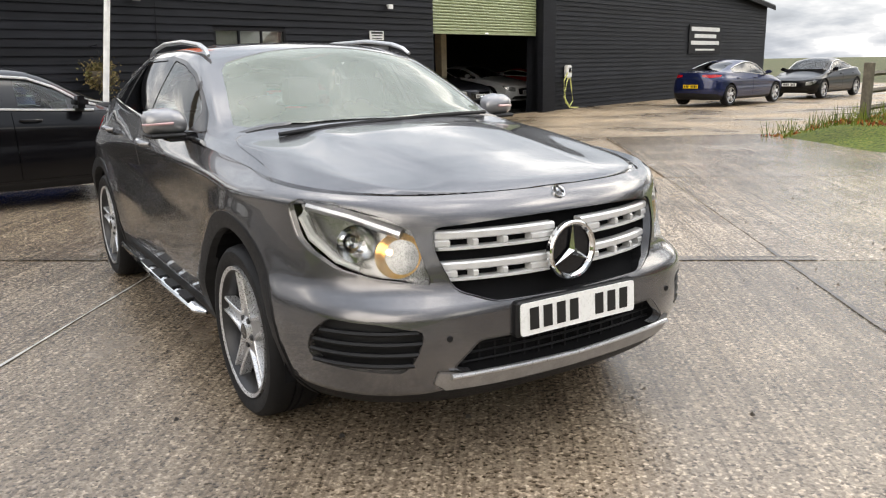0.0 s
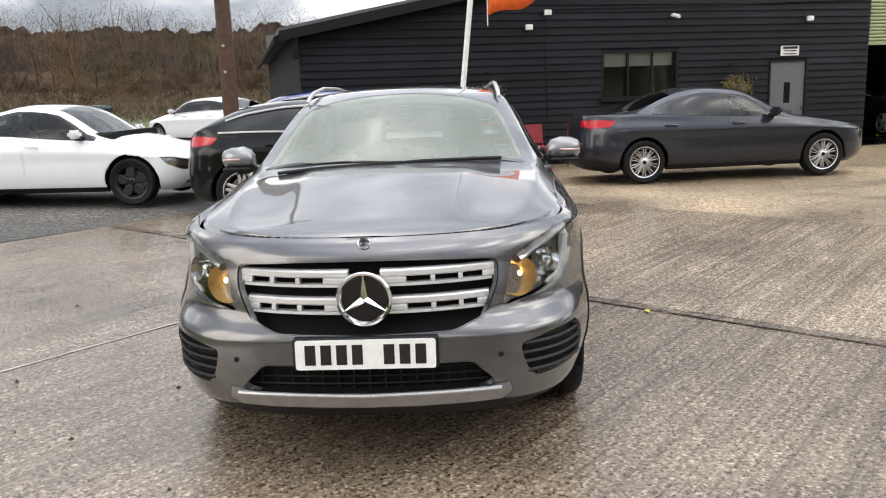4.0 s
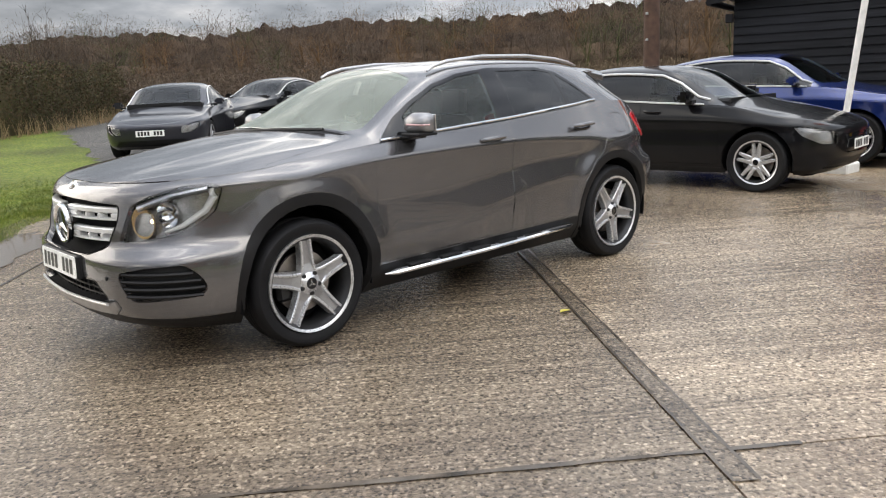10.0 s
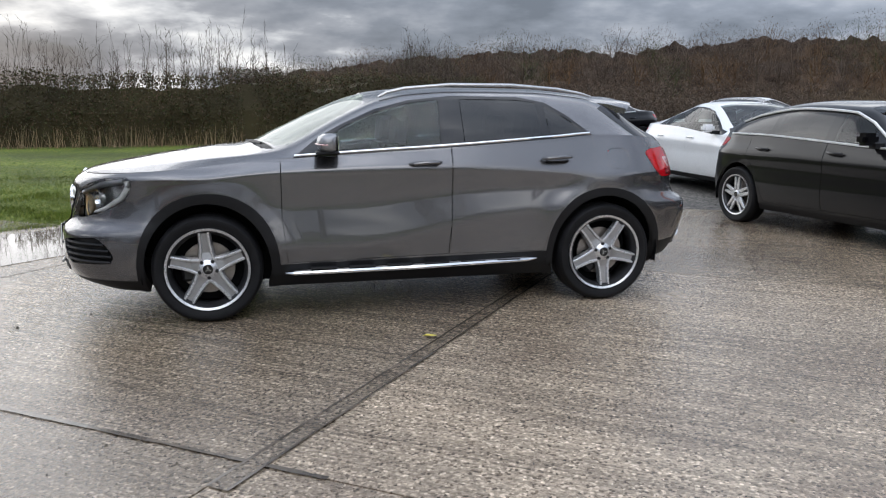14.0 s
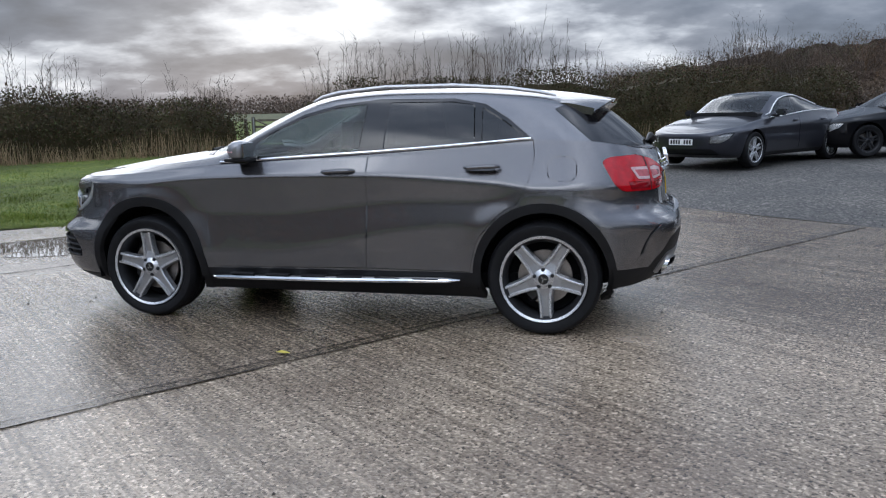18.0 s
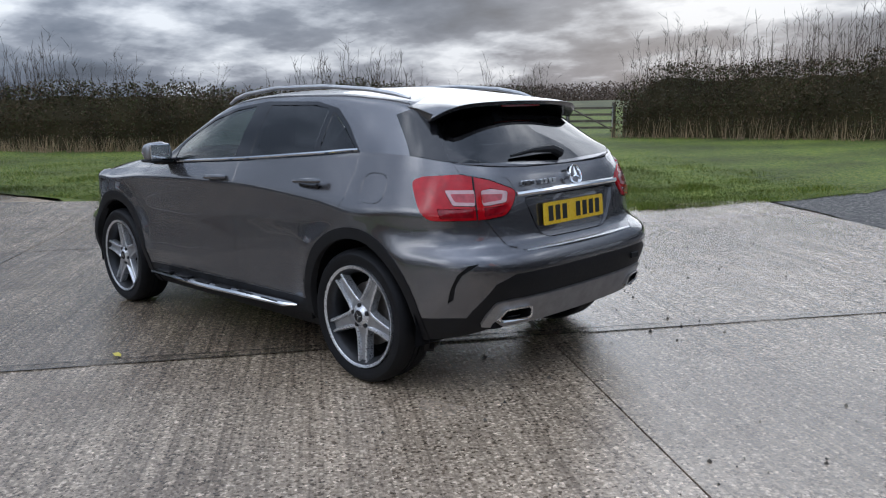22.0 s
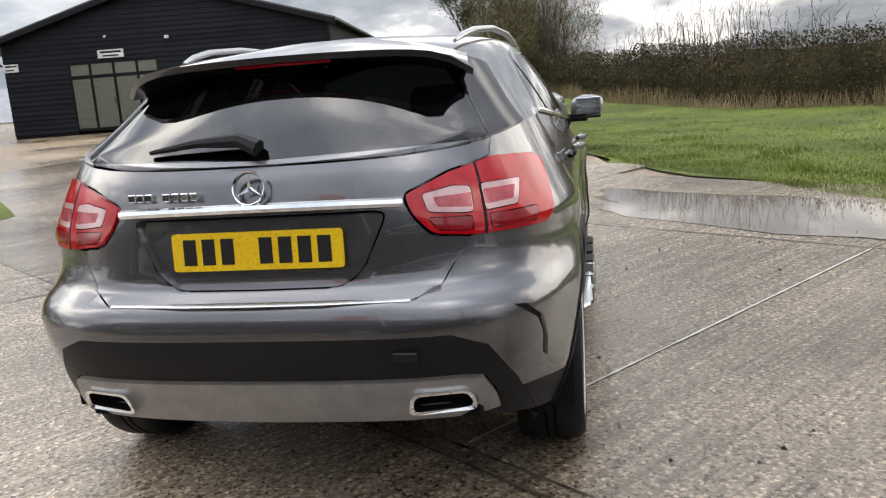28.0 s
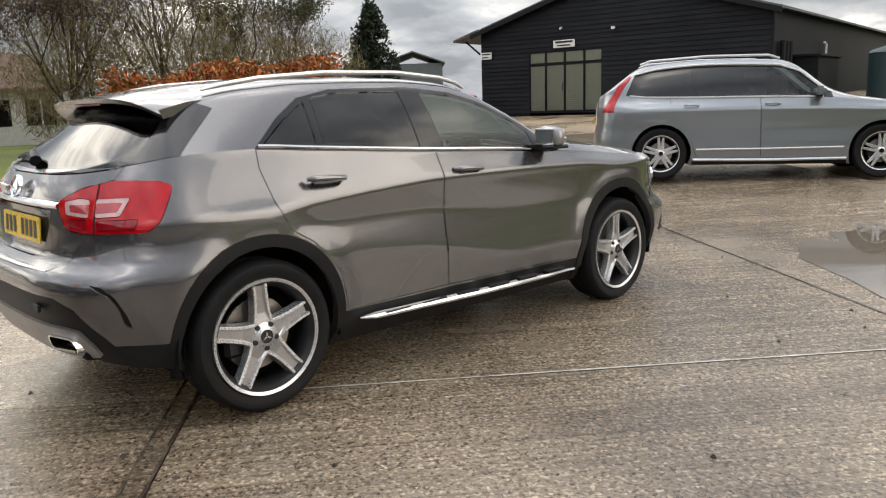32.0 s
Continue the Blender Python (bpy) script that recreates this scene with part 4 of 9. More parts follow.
    for f in fl:
        bm.faces.new([bm.verts.new((w.co.x, -w.co.y, w.co.z)) for w in f.verts])
    bmesh.ops.remove_doubles(bm, verts=bm.verts, dist=1e-5)
    part("quarter_panel_patch", bm, P, car, smooth=True)
    s.give("window_trim", "window_trim", M["black_gloss"], car, "gloss black window surround", both="two", gap=0.001)
    s.give("front_window", "front_window", M["side_glass"], car, "clear side glass", both="two", push=-0.003, fold=0.004)
    s.give("rear_window", "rear_window", M["dark_glass"], car, "dark privacy glass", both="two", push=-0.003, fold=0.004)
    s.give("quarter_window", "quarter_window", M["dark_glass"], car, "dark privacy glass", both="two", push=-0.003, fold=0.004)
    s.give("bonnet", "bonnet", P, car, gap=0.003, fold=0.016)
    s.give("bonnet", "bonnet_flange", P, car, push=-0.015, gap=-0.020, fold=0.002)
    s.give("cowl", "cowl_panel", M["black_plastic"], car, "black plastic scuttle below the windscreen", push=-0.012, gap=0)
    s.give("windscreen", "windscreen", M["veiled_glass"], car, "clear windscreen with a pale veil of mist and painted sky reflection", push=-0.003, gap=0.001, fold=0.005)
    s.give("roof_glass", "roof_panel", P, car)
    s.give("rear_screen", "rear_screen", M["dark_glass"], car, "dark tinted rear screen", push=-0.003, gap=0.001, fold=0.004)
    s.give("pillar_fin", "pillar_fin", M["black_gloss"], car, "gloss black fin beside the rear screen", both="two", push=0.003, gap=0.0)
    s.give("front_skid", "front_skid_plate", M["skid_silver"], car, "silver lower bumper trim", push=0.008, fold=0.03)
    s.give("lip", "front_lip", M["black_plastic"], car, "black plastic front lip", gap=0.0)
    s.give("corner_trim", "bumper_corner_trim", M["black_plastic"], car, "black plastic lower bumper corner", both="two", gap=0.001)
    s.give("tailgate", "tailgate", P, car)
    s.give("plate_recess", "plate_recess", P, car, push=-0.020, gap=0.0, fold=-0.020)
    s.give("rear_valance", "rear_valance", M["black_plastic"], car, "black plastic lower rear bumper", gap=0.001)
    s.give("rear_skid", "rear_skid_plate", M["skid_silver"], car, "silver rear skid plate", push=0.010, fold=0.03)
    s.give("bumper_vent", "bumper_vent", M["black_plastic"], car, "black slot in the bumper corner", both="two", push=-0.012, gap=-0.0)
    s.give("fog_grille", "fog_grille", M["black_plastic"], car, "black slatted grille in the bumper", both="two", push=-0.03, gap=0.0, fold=-0.03)
    s.give("grille_hole", "grille_back", M["dark_inside"], car, push=-0.075, gap=-0.004, fold=-0.08)
    s.give("intake_hole", "intake_mesh", M["dark_inside"], car, push=-0.06, gap=-0.004, fold=-0.062)
    heads = s.give("headlamp", "headlamp", M["lamp_glass"], car, "clear headlamp with a lit bulb", both="two", fold=0.003)
    tails = s.give("tail_lamp", "tail_lamp", M["red_lens"], car, "red tail lamp with clear windows", both="two", push=0.008, fold=0.03, gap=0.003)
    # headlamp insides: dark box, silver bowls, light-guide strip, bowl coloured amber to look lit
    for sd, head in zip((1, -1), heads):
        s2 = s.names.index("headlamp")
        fs = [f for f in s.bm.faces if f[s.tag] == s2]
        bm = bmesh.new()
        seen = {}
        for f in fs:
            q = []
            for w in f.verts:
                if w not in seen:
                    c = w.co - w.normal * 0.066
                    seen[w] = bm.verts.new((c.x, c.y * sd, c.z))
                q.append(seen[w])
            bm.faces.new(q)
        part("lamp_housing", bm, M["lamp_silver"], head, smooth=True)
        def bowl(x, y, z, r, mat, nm, turn):
            b = lathe(bmesh.new(), [(0.004, -0.055), (r * 0.5, -0.045), (r * 0.85, -0.022), (r, 0.0)], 28, "x")
            bmesh.ops.transform(b, matrix=Matrix.Translation((x, y * sd, z)) @ Matrix.Rotation(radians(turn * sd), 4, "Z"), verts=b.verts)
            return part(nm, b, mat, head, smooth=True)
        bowl(2.082, 0.580, 0.752, 0.078, M["glow_tint_bowl"], "reflector_bowl", 18)
        b = lathe(bmesh.new(), [(0.0, 0.0), (0.010, -0.004), (0.012, -0.02)], 16, "x")
        bmesh.ops.translate(b, verts=b.verts, vec=(2.045, 0.585 * sd, 0.755))
        part("lit_bulb", b, M["amber"], head, "warm lit bulb", smooth=True)
        bowl(2.000, 0.690, 0.792, 0.064, M["reflector"], "reflector_bowl", 25)
        b = lathe(bmesh.new(), [(0.0, 0.002), (0.018, -0.004), (0.022, -0.02)], 20, "x")
        bmesh.ops.translate(b, verts=b.verts, vec=(1.975, 0.685 * sd, 0.790))
        part("projector_lens", b, M["chrome"], head, smooth=True)
        b = tube(bmesh.new(), [(1.81, 0.775 * sd, 0.90), (1.80, 0.785 * sd, 0.865), (1.845, 0.775 * sd, 0.80), (1.95, 0.735 * sd, 0.735), (2.02, 0.69 * sd, 0.71)], [0.020, 0.021, 0.017, 0.013, 0.007], 8)
        part("light_guide", b, M["plate_white"], head, "white light strip", smooth=True)
        b = tube(bmesh.new(), [(1.82, 0.77 * sd, 0.905), (1.97, 0.685 * sd, 0.878), (2.09, 0.57 * sd, 0.825)], 0.026, 10, 0.7)
        part("lamp_brow", b, M["satin_silver"], head, smooth=True)
    for k, (nm, mat) in {"tail_clear": ("clear_window", "clear_lens"), "tail_clear_outer": ("clear_window", "clear_lens"), "tail_inner": ("pale_red_lens", "pale_lens"), "tail_inner_outer": ("pale_red_lens", "pale_lens"), "tail_dark": ("dark_lens", "dark_red_lens"), "tail_dark_outer": ("dark_lens", "dark_red_lens")}.items():
        s.give(k, nm, M[mat], tails, both="two", push=0.0095, fold=0.003, gap=0.0)
    s.give("tail_split", "lamp_split", M["black_plastic"], tails, both="two", push=0.0088, fold=0.004, gap=0.0)
    bm = bmesh.new()
    # grille bars, badge and plate
    for z, y1, tilt in ((0.797, 0.484, -0.012), (0.692, 0.462, -0.010)):
        for sd in (1, -1):
            bm = bmesh.new()
            def bx(y):
                return 2.252 - 0.105 * (y / 0.5) ** 2.4
            ys = [0.06 + (y1 - 0.06) * k / 12 for k in range(13)]
            hole = [(0.155, 0.245), (0.262, 0.348), (0.365, y1 - 0.045)]
            def strip(za, zb, ya, yb):
                kk = [ya] + [y for y in ys if ya < y < yb] + [yb]
                top = [[bm.verts.new((bx(y) + dx, y * sd, zz + 0.0)) for dx, zz in ((-0.004, za), (0.003, za + (zb - za) * 0.2), (0.003, zb - (zb - za) * 0.2), (-0.004, zb), (-0.035, zb), (-0.035, za))] for y in kk]
                for a, b in zip(top, top[1:]):
                    for j in range(6):
                        bm.faces.new((a[j], a[(j + 1) % 6], b[(j + 1) % 6], b[j]))
                bm.faces.new(top[0])
                bm.faces.new(top[-1])
            strip(z + 0.006, z + 0.034, 0.06, y1)
            strip(z - 0.031, z - 0.019, 0.06, y1 - 0.01)
            edges = [0.06] + [v for h in hole for v in h] + [y1]
            for a, b in zip(edges[::2], edges[1::2]):
                strip(z - 0.019, z + 0.006, a, b)
            part("grille_bar", bm, M["grille_silver"], car, "satin silver slotted grille bar")
    bm = lathe(bmesh.new(), [(0.0, 0.0), (0.088, 0.0), (0.095, -0.02)], 40, "x")
    bmesh.ops.translate(bm, verts=bm.verts, vec=(2.270, 0, 0.727))
    part("badge_backing", bm, M["black_gloss"], car, smooth=True)
    star(car, (2.276, 0, 0.727), 0.105, 1, 0, 0.12)
    star(car, (2.196, 0, 0.918), 0.026, 1, -40, 0.16, "bonnet_badge")
    star(car, (-2.046, 0, 1.030), 0.050, -1, 14, 0.10, "tailgate_badge")
    plate(car, (2.320, 0, 0.530), 1, 3, M["plate_white"], label="white front number plate with plain dark bars")
    part("plate_bracket", boxed(2.26, 2.319, -0.272, 0.272, 0.468, 0.592, 0.008), M["black_plastic"], car)
    plate(car, (-2.044, 0, 0.852), -1, 4, M["plate_yellow"], label="yellow rear number plate with plain dark bars")
    # fog grille slats, intake mesh bars
    for sd in (1, -1):
        for z, a0, a1 in ((0.525, 0.06, 0.90), (0.488, 0.03, 0.97), (0.452, 0.05, 1.0), (0.416, 0.10, 0.98)):
            pts = []
            for k in range(11):
                q = a0 + (a1 - a0) * k / 10
                ph = radians(28 + 37 * q)
                x = 1.35 + (2.307 - 1.35) * math.cos(ph) ** (2 / 3.45) - 0.014
                y = 0.892 * math.sin(ph) ** (2 / 3.45) - 0.012
                pts.append((x, y * sd, z - 0.012 * q))
            part("grille_slat", tube(bmesh.new(), pts, 0.011, 6, 0.8), M["black_plastic"], car, smooth=True)
    for k in range(15):
        y = -0.42 + 0.06 * k
        part("intake_bar", boxed(2.235 - 0.18 * y * y, 2.250 - 0.18 * y * y, y - 0.004, y + 0.004, 0.365, 0.478), M["black_plastic"], car)
    for k in range(3):
        part("intake_bar", tube(bmesh.new(), [(2.252 - 0.18 * y * y, y, 0.39 + 0.03 * k) for y in [-0.45 + 0.15 * i for i in range(7)]], 0.005, 6), M["black_plastic"], car)
    part("skid_edge", tube(bmesh.new(), [(2.308 - 0.17 * abs(y) ** 2.2, y, 0.362 + 0.02 * abs(y)) for y in [-0.5 + 0.1 * k for k in range(11)]], 0.009, 8), M["satin_silver"], car, "bright edge of the lower bumper trim", smooth=True)
    # side bars (chrome running strips)
    for sd in (1, -1):
        bm = bmesh.new()
        tube(bm, [(0.86, 0.885 * sd, 0.300), (0.80, 0.905 * sd, 0.303), (0.0, 0.912 * sd, 0.310), (-0.76, 0.905 * sd, 0.325), (-0.84, 0.885 * sd, 0.325)], [0.010, 0.030, 0.034, 0.030, 0.010], 10, 0.62)
        bar = part("side_bar", bm, M["chrome"], car, "polished side step strip", smooth=True)
        for k in range(6):
            x = 0.62 - 0.25 * k
            part("step_pad", boxed(x - 0.085, x + 0.085, 0.912 * sd - 0.022, 0.912 * sd + 0.022, 0.325, 0.3355, 0.004), M["black_plastic"], bar)
        # door handles
        for x, z in ((-0.065, 0.99), (-0.985, 1.013)):
            bm = bmesh.new()
            tube(bm, [(x + 0.105, 0.880 * sd, z - 0.002), (x + 0.08, 0.905 * sd, z), (x, 0.912 * sd, z + 0.006), (x - 0.08, 0.905 * sd, z + 0.008), (x - 0.105, 0.880 * sd, z + 0.006)], [0.012, 0.017, 0.018, 0.017, 0.012], 10, 0.85)
            hnd = part("door_handle", bm, M["grey_paint"], car, smooth=True)
            part("handle_cup", boxed(x - 0.085, x + 0.085, 0.872 * sd - 0.018, 0.872 * sd + 0.018, z - 0.034, z - 0.008, 0.012), M["black_gloss"], hnd)
        # waist strip
        T = [(x, y, z) for x, y, z in s.tops if -1.30 <= x <= 0.80]
        part("waist_strip", tube(bmesh.new(), [(x, (y - 0.004) * sd, z + 0.012) for x, y, z in T[::2]], 0.0085, 6), M["chrome"], car, "chrome strip below the side windows", smooth=True)
        # roof rail
        zc = glide(MAIN["zC"])
        rail = [(0.20, 0.585, 1.425), (0.14, 0.58, 1.455), (0.02, 0.575, 1.482), (-0.3, 0.572, 1.508), (-0.75, 0.560, 1.506), (-1.1, 0.535, 1.480), (-1.28, 0.515, 1.452), (-1.38, 0.503, 1.428)]
        part("roof_rail", tube(bmesh.new(), [(x, y * sd, z) for x, y, z in rail], [0.009, 0.013, 0.014, 0.014, 0.014, 0.014, 0.013, 0.007], 10, 0.9), M["satin_silver"], car, "bright aluminium roof rail", smooth=True)
        # mirrors
        bm = bmesh.new()
        rows = []
        for k, (yy, sx, z0, z1) in enumerate(((0.835, 0.035, 1.09, 1.15), (0.86, 0.055, 1.075, 1.18), (0.91, 0.066, 1.072, 1.195), (0.97, 0.062, 1.075, 1.19), (1.005, 0.048, 1.083, 1.178), (1.018, 0.025, 1.10, 1.16))):
            cx = 0.585 - 0.06 * (yy - 0.83)
            rows.append([bm.verts.new((cx + sx * a, yy * sd, (z0 + z1) / 2 + (z1 - z0) / 2 * b)) for a, b in ((1.0, 0.0), (0.85, 0.62), (0.35, 0.95), (-0.6, 1.0), (-0.9, 0.8), (-0.9, -0.8), (-0.6, -1.0), (0.4, -0.95), (0.88, -0.6))])
        for a, b in zip(rows, rows[1:]):
            for j in range(9):
                bm.faces.new((a[j], a[(j + 1) % 9], b[(j + 1) % 9], b[j]))
        bm.faces.new(rows[0])
        bm.faces.new(rows[-1])
        mir = part("door_mirror", bm, M["mirror_grey"], car, "body-coloured door mirror", smooth=True, angle=50)
        part("mirror_glass", boxed(0.512, 0.519, min(0.865 * sd, 1.0 * sd), max(0.865 * sd, 1.0 * sd), 1.085, 1.178, 0.002), M["chrome"], mir)
        part("mirror_foot", prism(bmesh.new(), [(0.64, 1.045), (0.64, 1.085), (0.50, 1.085), (0.53, 1.045)], 0.80 * sd, 0.93 * sd, "y", 0.008), M["black_gloss"], mir)
        part("indicator", tube(bmesh.new(), [(0.648, 0.90 * sd, 1.128), (0.640, 0.96 * sd, 1.126), (0.615, 1.008 * sd, 1.124), (0.58, 1.017 * sd, 1.123)], 0.0065, 6), M["clear_lens"], mir, smooth=True)
        part("mirror_base", boxed(0.505, 0.655, min(0.845 * sd, 1.005 * sd), max(0.845 * sd, 1.005 * sd), 1.062, 1.082, 0.008), M["black_plastic"], mir)
        # exhaust trims
        bm = bmesh.new()
        o = rounded([(0.420, 0.373), (0.615, 0.378), (0.600, 0.443), (0.435, 0.443)], 0.025, 4)
        i = rounded([(0.433, 0.382), (0.602, 0.387), (0.590, 0.435), (0.445, 0.435)], 0.020, 4)
        ox, ix, bk = [], [], []
        for p, q in zip(o, i):
            dx = 0.24 * (p[0] - 0.415) - 0.3 * (p[1] - 0.40)
            ox.append(bm.verts.new((-2.112 + dx, p[0] * sd, p[1])))
            ix.append(bm.verts.new((-2.110 + dx, q[0] * sd, q[1])))
            bk.append((q[0] * sd, q[1]))
        ob = [bm.verts.new((-2.02, p[0] * sd, p[1])) for p in o]
        n = len(o)
        for k in range(n):
            j = (k + 1) % n
            bm.faces.new((ox[k], ox[j], ix[j], ix[k]))
            bm.faces.new((ob[k], ob[j], ox[j], ox[k]))
        mouth = [v.co.copy() for v in ix]
        ex = part("exhaust_trim", bm, M["chrome"], car, "chrome exhaust trim")
        bm = bmesh.new()
        near = [bm.verts.new((v.x, v.y, v.z)) for v in mouth]
        deep = [bm.verts.new((-1.99, y, z)) for y, z in bk]
        for k in range(n):
            bm.faces.new((near[k], near[(k + 1) % n], deep[(k + 1) % n], deep[k]))
        bm.faces.new(deep)
        part("exhaust_hollow", bm, M["dark_inside"], ex)
        # windscreen wipers
        pts = [(1.075, 0.02, 1.118), (1.06, 0.15, 1.124), (1.03, 0.38, 1.125), (0.985, 0.56, 1.122)] if sd > 0 else [(1.085, -0.58 + 0.0, 1.085), (1.09, -0.35, 1.106), (1.085, -0.1, 1.116), (1.075, 0.02, 1.121)]
        part("wiper", tube(bmesh.new(), pts, 0.010, 6), M["black_plastic"], car, smooth=True)
        part("parking_sensor", lathe(bmesh.new(), [(0, 0.002), (0.010, 0.001), (0.011, -0.004)], 12, "x"), M["black_plastic"], car).matrix_basis = pose(2.265, 0.50 * sd, 0.50)
    # tailgate trim: chrome bar, sill strip, model letters as bars, rear wiper, spoiler
    bm = tube(bmesh.new(), [(-2.010, -0.43, 0.966), (-2.046, -0.25, 0.972), (-2.056, 0, 0.974), (-2.046, 0.25, 0.972), (-2.010, 0.43, 0.966)], 0.018, 8, 0.8)
    part("tailgate_bar", bm, M["chrome"], car, "chrome bar above the number plate", smooth=True)
    for k in (0, 1, 2, 4, 5, 6, 7):
        y = 0.395 - 0.030 * k
        dx = 0.22 * max(0, y - 0.15) ** 1.5
        part("lettering_bar", boxed(-2.050 + dx, -2.034 + dx, y - 0.023, y, 1.004, 1.026, 0.002), M["chrome"], car, "small chrome bar of the model lettering")
    part("loading_sill", tube(bmesh.new(), [(-2.085, -0.45, 0.708), (-2.112, -0.2, 0.709), (-2.116, 0, 0.709), (-2.112, 0.2, 0.709), (-2.085, 0.45, 0.708)], 0.020, 8, 0.35), M["satin_silver"], car, "brushed metal loading-sill strip", smooth=True)
    part("tow_cover", boxed(-2.152, -2.140, -0.47, -0.40, 0.545, 0.575, 0.003), M["black_plastic"], car)
    bm = tube(bmesh.new(), [(-1.955, 0.0, 1.135), (-1.945, 0.06, 1.162), (-1.935, 0.20, 1.160), (-1.925, 0.36, 1.140)], [0.028, 0.022, 0.013, 0.007], 8)
    part("rear_wiper", bm, M["black_plastic"], car, smooth=True)
    top, low = [], []
    bm = bmesh.new()
    for e0 in [-1 + 0.1 * k for k in range(21)]:
        e = abs(e0)
        xt = -1.725 + 0.05 * e ** 4 + 0.06 * e ** 12
        zt = 1.405 - 0.020 * e ** 2 - 0.060 * e ** 9
        row = [(-1.30, 0.545, 1.470 - 0.075 * e ** 2.2), (-1.48, 0.555, 1.447 - 0.070 * e ** 2.6), (-1.62, 0.580, 1.424 - 0.025 * e ** 2 - 0.055 * e ** 8), (xt, 0.595, zt), (xt + 0.012, 0.590, zt - 0.020), (-1.58, 0.565, 1.372 - 0.06 * e ** 3), (-1.45, 0.55, 1.385 - 0.07 * e ** 2.6)]
        top.append([bm.verts.new((x, half * e0, z)) for x, half, z in row])
    for a, b in zip(top, top[1:]):
        for j in range(6):
            bm.faces.new((a[j], a[j + 1], b[j + 1], b[j]))
    bm.faces.new(top[0])
    bm.faces.new(top[-1])
    part("roof_spoiler", bm, P, car, "grey roof spoiler over the rear screen", smooth=True)
    part("high_brake_light", boxed(-1.706, -1.698, -0.16, 0.16, 1.374, 1.384, 0.003), M["dark_red_lens"], car)
    # underside, wheel wells, cabin
    bm = bmesh.new()
    prism(bm, [(2.05, 0.24), (1.80, 0.21), (-1.45, 0.22), (-1.75, 0.29), (-2.03, 0.345), (-2.03, 0.45), (2.1, 0.40)], -0.62, 0.62, "y", 0.01)
    part("underbody", bm, M["dark_inside"], car)
    for x in (1.345, -1.35):
        for sd in (1, -1):
            bm = bmesh.new()
            rows = []
            for k in range(15):
                a = radians(-12 + 204 * k / 14)
                rows.append([bm.verts.new((x + 0.41 * math.cos(a), yy * sd, 0.345 + 0.41 * math.sin(a))) for yy in (0.87, 0.55)] + [bm.verts.new((x, 0.55 * sd, 0.345))])
            for a, b in zip(rows, rows[1:]):
                bm.faces.new((a[0], a[1], b[1], b[0]))
                bm.faces.new((a[1], a[2], b[2], b[1]))
            part("wheel_well", bm, M["dark_inside"], car)
            wheel(car, x, 0.895 * sd, side=sd, turn=40 if x < 0 and sd > 0 else 4)
    cabin(car, 0.52, -0.42, 0.62, dash=0.92)
    return car


def cabin(car, front, rear, half, dash=0.9, base=0.45, seat_mat="seat"):
    """Dashboard, steering wheel (on the right), four seats, floor and rear-view mirror."""
    part("cabin_floor", boxed(-1.55, dash, -half - 0.12, half + 0.12, base - 0.2, base - 0.1), M["dark_inside"], car)
    bm = bmesh.new()
    prism(bm, [(dash + 0.12, 0.55), (dash + 0.10, 1.03), (dash - 0.25, 1.02), (dash - 0.38, 0.92), (dash - 0.30, 0.6)], -half - 0.1, half + 0.1, "y", 0.03)
    part("dashboard", bm, M["black_plastic"], car)
    bm = lathe(bmesh.new(), [(0.165, -0.014), (0.185, 0.0), (0.165, 0.014), (0.150, 0.0), (0.165, -0.014)], 28, "x")
    box(bm, -0.01, 0.01, -0.15, 0.15, -0.03, 0.03)
    sw = part("steering_wheel", bm, M["black_plastic"], car, smooth=True)
    sw.matrix_basis = pose(dash - 0.48, -0.36, 0.93, 0, -22, 0)
    for x in (front, rear):
        for y in (0.36, -0.36):
            x0 = x - 0.35
            bm = bmesh.new()
            prism(bm, [(x0 - 0.02, base + 0.08), (x0 + 0.45, base + 0.12), (x0 + 0.46, base + 0.0), (x0, base - 0.05)], y - 0.24, y + 0.24, "y", 0.03)
            prism(bm, [(x0 + 0.02, base + 0.05), (x0 - 0.17, base + 0.62), (x0 - 0.08, base + 0.64), (x0 + 0.13, base + 0.1)], y - 0.23, y + 0.23, "y", 0.04)
            prism(bm, [(x0 - 0.18, base + 0.66), (x0 - 0.20, base + 0.84), (x0 - 0.11, base + 0.84), (x0 - 0.09, base + 0.66)], y - 0.13, y + 0.13, "y", 0.03)
            part("seat", bm, M[seat_mat], car)

# ---------------------------------------------------------------- ground
def gz(x, y):
    """Height of the ground: level yard, rising to the east and south, falling a little to the long shed."""
    g = 0.05 * max(0, x - 5.5) * clamp((y + 20) / 25) + 0.022 * max(0, -y - 4.5) - 0.02 * clamp(-x - 5, 0, 5) * clamp((y + 4) / 4)
    return min(g, 1.6)


U, V = Vector((0.6, 0.8)), Vector((0.8, -0.6))


def uv_to_xy(u, v):
    return u * U.x + v * V.x, u * U.y + v * V.y


